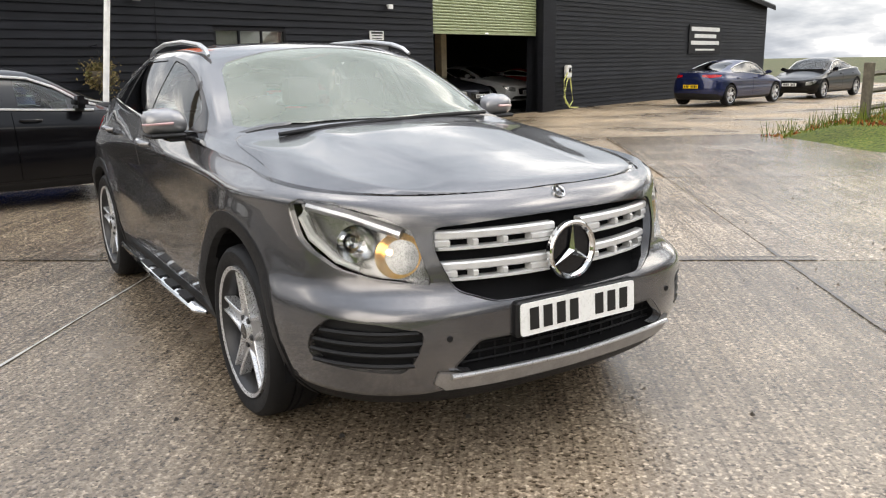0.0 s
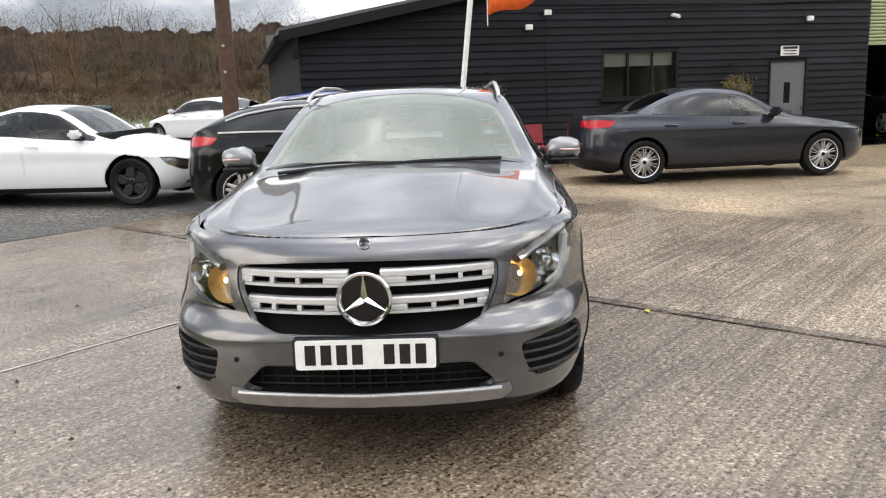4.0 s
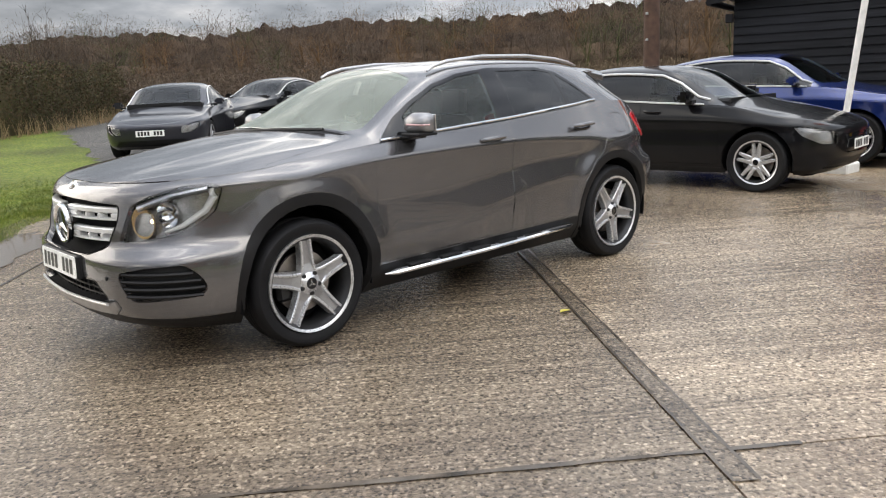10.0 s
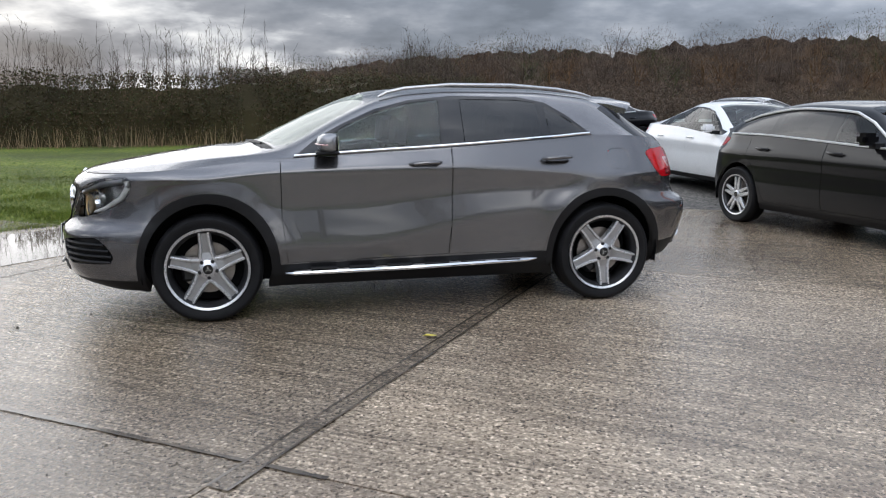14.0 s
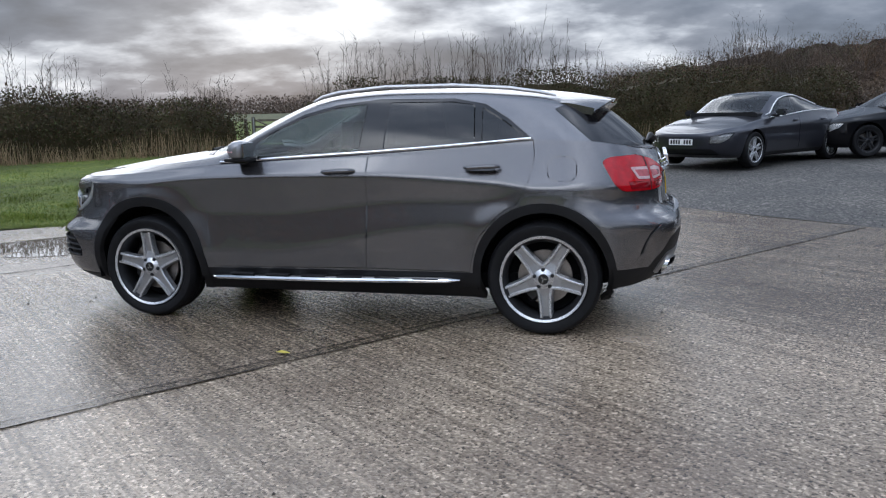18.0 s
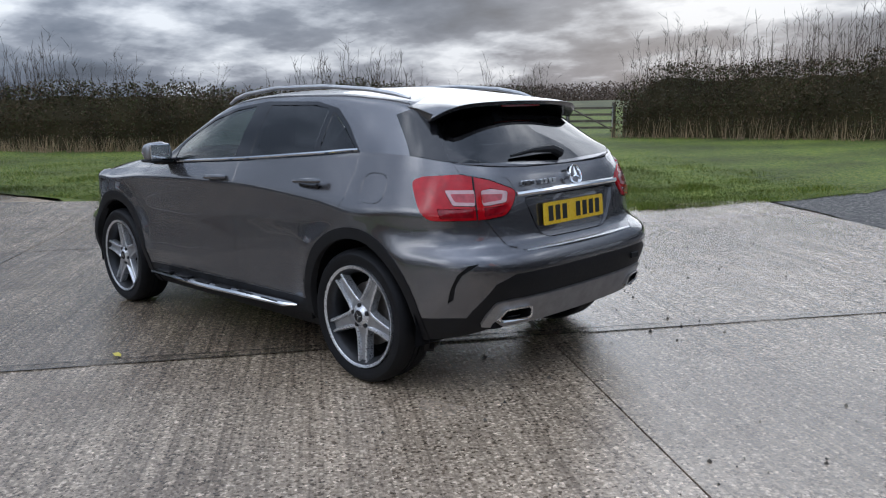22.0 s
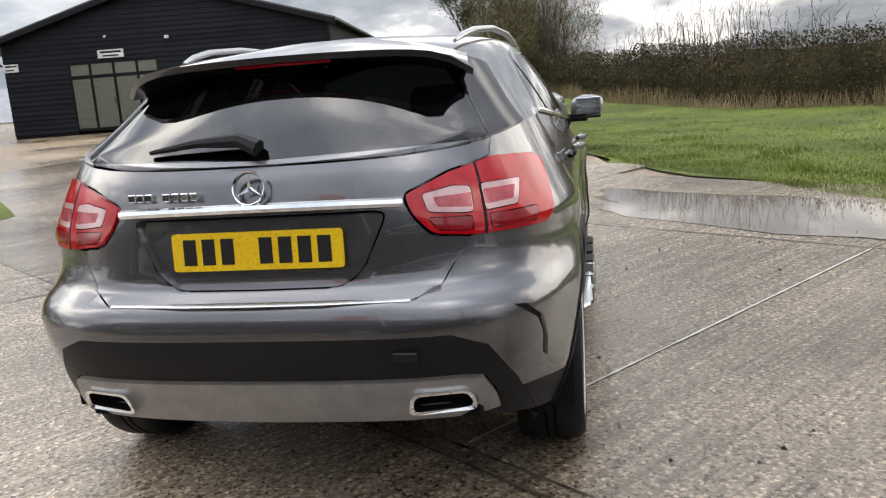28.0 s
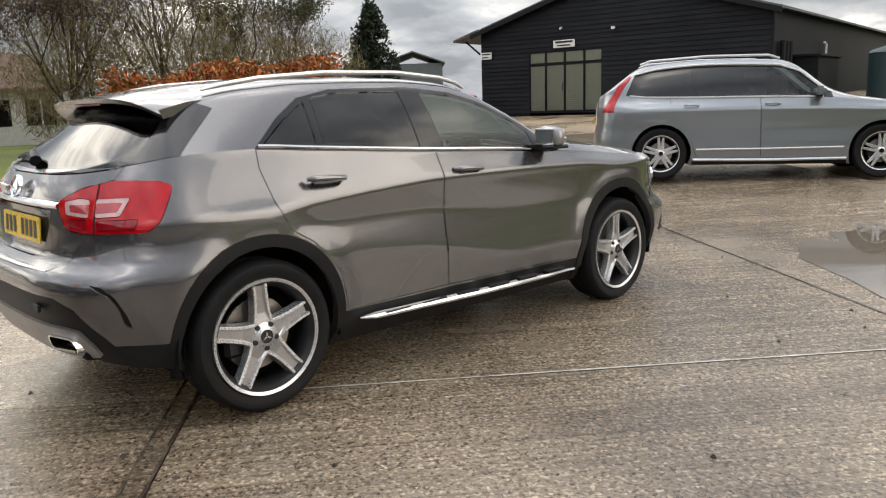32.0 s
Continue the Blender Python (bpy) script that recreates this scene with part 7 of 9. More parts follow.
        for x in (xd + 0.14, -wb / 2 + 0.42):
            part("door_handle", tube(bmesh.new(), [(x + 0.1, sd * w * 0.978, belt[0] - 0.075), (x + 0.06, sd * (w * 0.985 + 0.02), belt[0] - 0.072), (x - 0.06, sd * (w * 0.985 + 0.02), belt[0] - 0.068), (x - 0.1, sd * w * 0.978, belt[0] - 0.066)], 0.014, 6), P, car, smooth=True)
    if arch:
        for sd in (1, -1):
            part("door_strip", tube(bmesh.new(), [(wb / 2 - r - 0.12, sd * (w * 0.99), 0.44), (0, sd * (w * 0.998), 0.43), (-wb / 2 + r + 0.12, sd * (w * 0.99), 0.43)], 0.014, 6), M["satin_silver"], car, smooth=True)
            part("sill_bar", tube(bmesh.new(), [(wb / 2 - r - 0.08, sd * (w * 0.98), 0.28), (0, sd * (w * 1.0), 0.27), (-wb / 2 + r + 0.08, sd * (w * 0.98), 0.28)], 0.022, 6), M["satin_silver"], car, smooth=True)
    plate(car, (fr + 0.006, 0, 0.50), 1, 2, M[plate_col[0]])
    zr = (t0 + t1) / 2 - 0.05
    plate(car, (rr - 0.004, 0, 0.62 if H < 1.6 else 0.85), -1, 2, M[plate_col[1]])
    return car


SALOON = dict(fr=2.42, rr=-2.40, wb=2.95, W=1.86, H=1.46, zn=0.72, xcowl=1.02, zcowl=0.99, xroof=0.10, xend=-0.85, xglass=-1.62, zglass=1.10, ztail=1.06, belt=(0.96, 1.03), tail=(0.86, 1.0))
FAST = dict(fr=2.28, rr=-2.32, wb=2.875, W=1.85, H=1.44, zn=0.67, xcowl=1.15, zcowl=0.93, xroof=0.25, xend=-0.65, xglass=-1.72, zglass=1.08, ztail=1.04, belt=(0.93, 1.03), tail=(0.88, 0.99), grille="none")
HATCH = dict(fr=2.18, rr=-2.15, wb=2.73, W=1.80, H=1.44, zn=0.72, xcowl=1.0, zcowl=0.98, xroof=0.15, xend=-1.25, xglass=-1.95, zglass=1.08, ztail=1.02, belt=(0.97, 1.05), tail=(0.88, 1.02))
SUV = dict(fr=2.36, rr=-2.38, wb=2.90, W=1.90, H=1.62, zn=0.85, xcowl=1.05, zcowl=1.10, xroof=0.2, xend=-1.30, xglass=-2.0, zglass=1.25, ztail=1.15, belt=(1.09, 1.16), r=0.36, tail=(0.98, 1.12))

other_car("hatchback_car", (-5.55, -1.16), (-0.088, 0.996), "black_paint", "black hatchback car with chrome-edged windows on the yard", **HATCH)
other_car("electric_suv", (-8.80, -1.45), (-0.10, 0.99), "blue_paint", "bright blue electric crossover beside the black shed", **{**SUV, "H": 1.60})
other_car("saloon_car", (-8.40, 4.40), (-0.153, 0.988), "slate_paint", "dark grey saloon car parked by the long shed", **{**SALOON, "wheels": "mesh10", "chrome": False})
other_car("fastback_car", (-6.75, -5.75), (0.05, 1.0), "white_paint", "white fastback electric car with dark wheels on gravel", **{**FAST, "wheels": "aero", "wheel_mat": "alloy_dark", "chrome": False, "rear_glass": "glass"})
other_car("executive_car", (-3.95, -12.3), (0.6, 0.8), "slate_paint", "dark grey electric saloon car on the gravel lot", **{**FAST, "fr": 2.48, "rr": -2.48, "wb": 2.96, "W": 1.95, "chrome": True})
other_car("black_saloon", (-7.4, -14.1), (0.95, 0.31), "black_paint", "black saloon car with dark wheels on gravel", **{**SALOON, "wheel_mat": "alloy_dark"})
other_car("silver_saloon", (-14.0, -16.4), (0.93, 0.36), "silver_paint", "silver electric saloon car on the gravel lot", **{**FAST, "fr": 2.48, "rr": -2.48, "wb": 2.96, "W": 1.95, "fine": 0.4})
other_car("dark_saloon", (-11.4, -13.0), (0.75, 0.66), "slate_paint", "dark saloon car facing out of its row", **{**SALOON, "fine": 0.4})
other_car("white_hatchback", (-19.2, -7.6), (-0.5, -0.86), "white_paint", "white hatchback car far across the lot", **{**HATCH, "fine": 0.35})
other_car("estate_suv", (8.94, 1.73), (0.556, -0.831), "osmium_paint", "grey large estate sport utility car with roof rails", **{**SUV, "fr": 2.42, "rr": -2.50, "wb": 2.98, "W": 1.93, "H": 1.74, "zn": 0.92, "zcowl": 1.17, "xend": -1.75, "xglass": -2.28, "zglass": 1.30, "ztail": 1.2, "belt": (1.14, 1.20), "rails": True, "arch": "osmium_paint", "r": 0.375, "tail": (0.98, 1.52), "tail_in": 0.62})
other_car("white_fastback", (12.1, 4.2), (0.556, -0.831), "white_paint", "white fastback electric car behind the grey estate", **{**FAST, "wheels": "aero", "wheel_mat": "alloy_dark", "chrome": False})
other_car("small_hatchback", (20.3, 9.7), (0.85, 0.53), "navy_paint", "dark blue small hatchback car by the black shed", **{**HATCH, "fr": 1.85, "rr": -1.85, "wb": 2.5, "W": 1.7, "xcowl": 0.85, "xend": -1.2, "xglass": -1.7, "H": 1.42, "fine": 0.4})
other_car("blue_fastback", (-13.3, 20.9), (-0.14, 0.99), "navy_paint", "dark blue fastback electric car along the shed wall", **{**FAST, "chrome": True, "fine": 0.45})
other_car("dark_fastback", (-13.9, 26.8), (0.16, -0.98), "black_paint", "black saloon car nose to nose along the shed wall", **{**FAST, "fine": 0.4})
other_car("workshop_saloon", (-17.9, 11.65), (0.96, 0.278), "slate_paint", "dark grey saloon car in the vehicle bay", **{**SALOON, "fine": 0.4})
other_car("workshop_coupe", (-19.5, 14.7), (0.96, 0.278), "white_paint", "cream white coupe car in the vehicle bay", **{**SALOON, "fine": 0.4, "H": 1.40})
other_car("workshop_sports_car", (-19.4, 17.35), (0.96, 0.278), "red_paint", "red sports car in the vehicle bay", **{**SALOON, "fine": 0.4, "H": 1.28, "zcowl": 0.9})
# cars at the far end of the track beside the gabled shed
other_car("far_hatchback", (27.6, 28.8), (0.3, -0.95), "red_paint", "red hatchback car at the far end of the track", **{**HATCH, "fine": 0.35})
other_car("far_saloon", (24.6, 27.6), (0.75, -0.66), "slate_paint", "dark grey saloon car by the conifer", **{**SALOON, "fine": 0.35})
other_car("far_white_car", (27.2, 32.0), (0.5, -0.86), "white_paint", "white car parked behind the red hatchback", **{**HATCH, "fine": 0.35})

# ---------------------------------------------------------------- plants
def leaf_mat(name, cols, rough=0.7):
    m, nt, b = node_mat(name)
    g = nt.nodes.new("ShaderNodeNewGeometry")
    r = ramp(nt, g, "Random Per Island", [(k / (len(cols) - 1), c) for k, c in enumerate(cols)])
    n = noise_node(nt, 0.8, 4)
    sh = ramp(nt, n, 0, [(0.3, (0.65, 0.65, 0.65)), (0.7, (1.25, 1.25, 1.25))])
    x = mix_rgb(nt, 1.0, (r, 0), (sh, 0), "MULTIPLY")
    link(nt, x, 2, b, "Base Color")
    b.inputs["Roughness"].default_value = rough
    b.inputs["Specular IOR Level"].default_value = 0.25
    return m


M["hedge_leaf"] = leaf_mat("hedge_leaves", [(0.030, 0.026, 0.014), (0.085, 0.055, 0.030), (0.045, 0.050, 0.018), (0.12, 0.075, 0.046), (0.060, 0.072, 0.022), (0.050, 0.034, 0.022)])
M["dry_grass"] = leaf_mat("dry_grass", [(0.18, 0.13, 0.07), (0.30, 0.21, 0.12), (0.38, 0.28, 0.17), (0.13, 0.13, 0.05)])
M["scrub_tan"] = leaf_mat("scrub_tan", [(0.085, 0.060, 0.038), (0.13, 0.094, 0.058), (0.17, 0.125, 0.08), (0.075, 0.055, 0.036)])
M["thicket_twig"] = leaf_mat("thicket_twigs", [(0.10, 0.075, 0.05), (0.19, 0.145, 0.10), (0.15, 0.125, 0.065), (0.24, 0.19, 0.13)])
M["willow"] = leaf_mat("willow_twigs", [(0.09, 0.085, 0.035), (0.16, 0.14, 0.06), (0.21, 0.175, 0.085), (0.12, 0.09, 0.05)])
M["twig"] = leaf_mat("twigs", [(0.030, 0.022, 0.016), (0.055, 0.040, 0.028), (0.085, 0.064, 0.045)])
M["wood_brown"] = leaf_mat("wood_brown", [(0.050, 0.034, 0.025), (0.085, 0.058, 0.041), (0.12, 0.084, 0.060), (0.065, 0.052, 0.036)])
M["wood_rust"] = leaf_mat("wood_rust", [(0.075, 0.042, 0.022), (0.12, 0.066, 0.030), (0.15, 0.088, 0.040), (0.085, 0.058, 0.028)])
M["wood_green"] = leaf_mat("wood_green", [(0.03, 0.038, 0.012), (0.055, 0.062, 0.02), (0.075, 0.075, 0.026)])
M["beech"] = leaf_mat("beech_leaves", [(0.13, 0.034, 0.010), (0.30, 0.075, 0.018), (0.44, 0.13, 0.030), (0.10, 0.055, 0.02), (0.38, 0.16, 0.05)])
M["conifer"] = leaf_mat("conifer_leaves", [(0.008, 0.014, 0.008), (0.016, 0.026, 0.013), (0.024, 0.036, 0.018)])
M["grass_blade"] = leaf_mat("grass_blades", [(0.034, 0.058, 0.005), (0.080, 0.125, 0.010), (0.135, 0.18, 0.016), (0.21, 0.20, 0.045)])
M["wood_brush"] = plain("wood_brush", (0.050, 0.037, 0.029), 0.95, var=0.85, scale=0.7, bumps=0.6, spec=0.05)
M["wood_brush_rust"] = plain("wood_brush_rust", (0.064, 0.044, 0.031), 0.95, var=0.85, scale=0.6, bumps=0.6, spec=0.05)
M["bark"] = plain("bark", (0.055, 0.042, 0.032), 0.9, var=0.4, bumps=0.5)
RNG = np.random.default_rng(5)


def cards(centres, size, squash=(1, 1, 1), aspect=2.0):
    """Small leaf or twig blades (pointed, folded quads) about given centres."""
    c = np.asarray(centres, float)
    n = len(c)
    s = RNG.uniform(size[0], size[1], n)[:, None]
    a = RNG.normal(size=(n, 3)) * np.array(squash)
    a /= np.linalg.norm(a, axis=1)[:, None]
    b = np.cross(a, RNG.normal(size=(n, 3)))
    b /= np.linalg.norm(b, axis=1)[:, None]
    k = np.cross(a, b)
    p0, p1 = c - a * s, c + a * s
    q0, q1 = c + b * s / aspect + k * s * 0.15, c - b * s / aspect + k * s * 0.15
    v = np.stack([p0, q0, p1, q1], 1).reshape(-1, 3)
    f = np.arange(4 * n).reshape(-1, 4)
    return v, f


def stems(base, tip, r0, r1=None):
    """Thin three-sided tapering stems from base to tip."""
    base, tip = np.asarray(base, float), np.asarray(tip, float)
    n = len(base)
    r1 = r0 * 0.3 if r1 is None else r1
    ang = RNG.uniform(0, 6.28, n)
    v = []
    for k in range(3):
        o = np.stack([np.cos(ang + 2.094 * k), np.sin(ang + 2.094 * k), np.zeros(n)], 1)
        v.append(base + o * r0)
    for k in range(3):
        o = np.stack([np.cos(ang + 2.094 * k), np.sin(ang + 2.094 * k), np.zeros(n)], 1)
        v.append(tip + o * r1)
    v = np.stack(v, 1).reshape(-1, 3)
    i = np.arange(n)[:, None] * 6
    f = np.concatenate([i + np.array([[0, 1, 4, 3]]), i + np.array([[1, 2, 5, 4]]), i + np.array([[2, 0, 3, 5]])])
    return v, f


def stuff(name, pieces, mat, label, category, kind="stuff", parent=None):
    vs, fs, k = [], [], 0
    for v, f in pieces:
        vs.append(v)
        fs.append(f + k)
        k += len(v)
    me = mesh_of(name, np.concatenate(vs).tolist(), np.concatenate(fs).tolist(), mat, smooth=False)
    ob = hang(name, me, parent)
    return tagged(ob, label, category, kind=kind) if parent is None else ob


def along(line, step):
    pts = [Vector(p) for p in line]
    for a, b in zip(pts, pts[1:]):
        n = max(1, int((b - a).length / step))
        for k in range(n):
            yield a.lerp(b, k / n), (b - a).normalized()


def hedge(name, line, height, thick, dens, label, tall=0.5, twig_h=(0.4, 1.6), twig_n=10, leaf="hedge_leaf", foot=50):
    """A ragged hedge: dark core, leaves, stems and tall shoots on top, dry grass at its foot."""
    root = empty(name, label=label, category="hedge")
    core = bmesh.new()
    leaf_c, base, tip, tw0, tw1, dg0, dg1 = [], [], [], [], [], [], []
    prev = None
    run = list(along(line, 0.5))
    for k, (p, d) in enumerate(run):
        h = height * min(1.0, 0.62 + 0.2 * min(k, len(run) - 1 - k)) * (0.86 + 0.22 * noise.noise((p.x * 0.35, p.y * 0.35, 2)) + 0.10 * noise.noise((p.x * 1.7, p.y * 1.7, 4)))
        t = thick * (0.9 + 0.3 * noise.noise((p.x * 0.6, p.y * 0.6, 9)))
        s = Vector((-d.y, d.x))
        g = gz(p.x, p.y)
        ring = [core.verts.new((p.x + s.x * a * t * 0.62, p.y + s.y * a * t * 0.62, g + z * h)) for a, z in ((-0.85, 0), (-1, 0.45), (-0.7, 0.80), (0.7, 0.80), (1, 0.45), (0.85, 0))]
        if prev:
            for j in range(5):
                core.faces.new((prev[j], prev[j + 1], ring[j + 1], ring[j]))
        prev = ring
        n = int(dens * 1.0)
        a = RNG.uniform(-1, 1, n)
        z = RNG.uniform(0.06, 1.0, n) ** 0.85
        rr = np.where(RNG.uniform(size=n) < 0.75, np.sign(a) * RNG.uniform(0.72, 1.12, n), a) * t * (1 - 0.28 * np.maximum(0, z - 0.6) / 0.4)
        al = RNG.uniform(-0.35, 0.35, n)
        leaf_c.append(np.stack([p.x + s.x * rr + d.x * al, p.y + s.y * rr + d.y * al, g + z * h + RNG.normal(0, 0.06, n)], 1))
        m = twig_n // 2 + 1
        dens_t = max(0.12, 0.5 + 0.9 * noise.noise((p.x * 0.22, p.y * 0.22, 6)))
        for _ in range(int(m * 2 * dens_t)):
            ox, oy = RNG.uniform(-0.4, 0.4) * t, RNG.uniform(-0.3, 0.3)
            x, y = p.x + s.x * ox + d.x * oy, p.y + s.y * ox + d.y * oy
            b = (x, y, g + h * RNG.uniform(0.6, 0.95))
            L = RNG.uniform(*twig_h) * (0.6 + 0.9 * dens_t)
            e = (x + RNG.normal(0, 0.14) * L, y + RNG.normal(0, 0.14) * L, b[2] + L)
            tw0.append(b)
            tw1.append(e)
            for q in range(7):
                f = RNG.uniform(0.25, 0.98)
                c = tuple(b[i] + (e[i] - b[i]) * f for i in range(3))
                tw0.append(c)
                tw1.append((c[0] + RNG.normal(0, 0.13), c[1] + RNG.normal(0, 0.13), c[2] + RNG.uniform(0.06, 0.30)))
        for _ in range(foot):
            ox = RNG.choice([-1, 1]) * t * RNG.uniform(0.85, 1.6)
            oy = RNG.uniform(-0.3, 0.3)
            x, y = p.x + s.x * ox + d.x * oy, p.y + s.y * ox + d.y * oy
            dg0.append((x, y, g - 0.02))
            dg1.append((x + RNG.normal(0, 0.10), y + RNG.normal(0, 0.10), g + RNG.uniform(0.10, 0.62) * (1 if foot < 80 else 0.6 + 1.3 * abs(noise.noise((p.x * 0.3, p.y * 0.3, 11))))))
    part("hedge_core", core, M["hedge_leaf"], root)
    stuff("leaves", [cards(np.concatenate(leaf_c), (0.022, 0.055))], M[leaf], "", "", parent=root)
    stuff("twig_growth", [stems(tw0, tw1, 0.0065)], M["twig"], "", "", parent=root)
    stuff("foot_grass", [stems(dg0, dg1, 0.0075)], M["dry_grass"], "", "", parent=root)
    return root


SOUTH = [(8.6, -18.6), (5.8, -18.8), (1.3, -19.2), (-2.6, -22.0), (-6, -26), (-10, -32)]
EAST = [(10.7, -16.6), (12.6, -13.8), (15.2, -9.5), (18.2, -5.2), (23, -2.4), (30, 1.0), (42, 6.0)]
hedge("field_hedge", SOUTH, 2.35, 0.85, 1500, "tall ragged bramble and hawthorn field hedge", twig_h=(0.4, 1.5), twig_n=20)
hedge("field_hedge", EAST, 1.95, 0.80, 1300, "ragged bramble and hawthorn hedge with tall shoots", twig_h=(0.35, 1.45), twig_n=20, foot=130)


def bare_tree(name, x, y, h, spread, label, leaves=None, leaf_n=0, seed=1, r0=0.085, levels=4, twig_mat="twig"):
    """A leafless tree: tapering trunk, limbs that fork, fine twigs."""
    rnd = random.Random(seed)
    root = empty(name, pose(x, y, gz(x, y) - 0.05), label=label, category="tree")
    tr = bmesh.new()
    tw0, tw1, lf = [], [], []

    def grow(p, d, L, r, lev):
        q = p + d * L
        if lev <= 1:
            tube(tr, [p, p.lerp(q, 0.5) + Vector((rnd.gauss(0, 0.04), rnd.gauss(0, 0.04), 0)) * L, q], [r, r * 0.85, r * 0.68], 6)
        else:
            tw0.append((p, r))
            tw1.append((q, r * 0.55))
        if lev >= levels:
            for _ in range(4):
                lf.append(tuple(q - d * L * rnd.random()))
            return
        for k in range(rnd.choice((3, 4)) if lev else rnd.choice((4, 5))):
            dd = (d + Vector((rnd.gauss(0, spread), rnd.gauss(0, spread), rnd.gauss(0.18, 0.25)))).normalized()
            grow(p + d * L * rnd.uniform(0.55, 1.0), dd, L * rnd.uniform(0.5, 0.78), r * rnd.uniform(0.45, 0.62), lev + 1)
    grow(Vector((0, 0, 0)), Vector((rnd.gauss(0, 0.05), rnd.gauss(0, 0.05), 1)).normalized(), h * 0.36, r0, 0)
    part("trunk", tr, M["bark"], root, smooth=True)
    if tw0:
        v, f = stems([tuple(p) for p, _ in tw0], [tuple(p) for p, _ in tw1], np.array([[max(0.006, r)] for _, r in tw0]), np.array([[max(0.004, r)] for _, r in tw1]))
        stuff("crown", [(v, f)], M[twig_mat], "", "", parent=root)
    if leaves and lf:
        c = np.repeat(np.array(lf), leaf_n, 0)
        c = c + RNG.normal(0, 0.18, c.shape)
        stuff("leaves", [cards(c, (0.03, 0.06))], M[leaves], "", "", parent=root)
    return root


def clump_tree(piece, x, y, h, w, n):
    """Adds a far tree's stem, rising limbs and a soft round crown of twigs to the lists in piece."""
    g = gz(x, y)
    piece["b"].append((x, y, g))
    piece["t"].append((x + RNG.normal(0, 0.3), y + RNG.normal(0, 0.3), g + h * 0.75))
    piece["r"].append([0.13])
    for _ in range(9):
        z = RNG.uniform(0.2, 0.6) * h
        piece["b"].append((x, y, g + z))
        piece["t"].append((x + RNG.normal(0, w * 0.55), y + RNG.normal(0, w * 0.55), g + z + RNG.uniform(0.2, 0.4) * h))
        piece["r"].append([0.05])
    # crown: points in a flattened dome, denser at its rim
    v = RNG.normal(size=(n, 3))
    v /= np.linalg.norm(v, axis=1)[:, None]
    v *= (RNG.uniform(0.02, 1.0, n) ** 0.40 * (1 + 0.14 * np.sin(v[:, 0] * 5 + x) * np.cos(v[:, 2] * 6 + y)))[:, None]
    c = v * np.array([w * 1.08, w * 1.08, h * 0.43]) + np.array([x, y, g + h * 0.58])
    k = n // 4
    c[:k, 2] = g + RNG.uniform(0.0, 0.45, k) * h
    c = c[c[:, 2] < g + 1.02 * h]
    piece["c"].append(c[c[:, 2] > g])


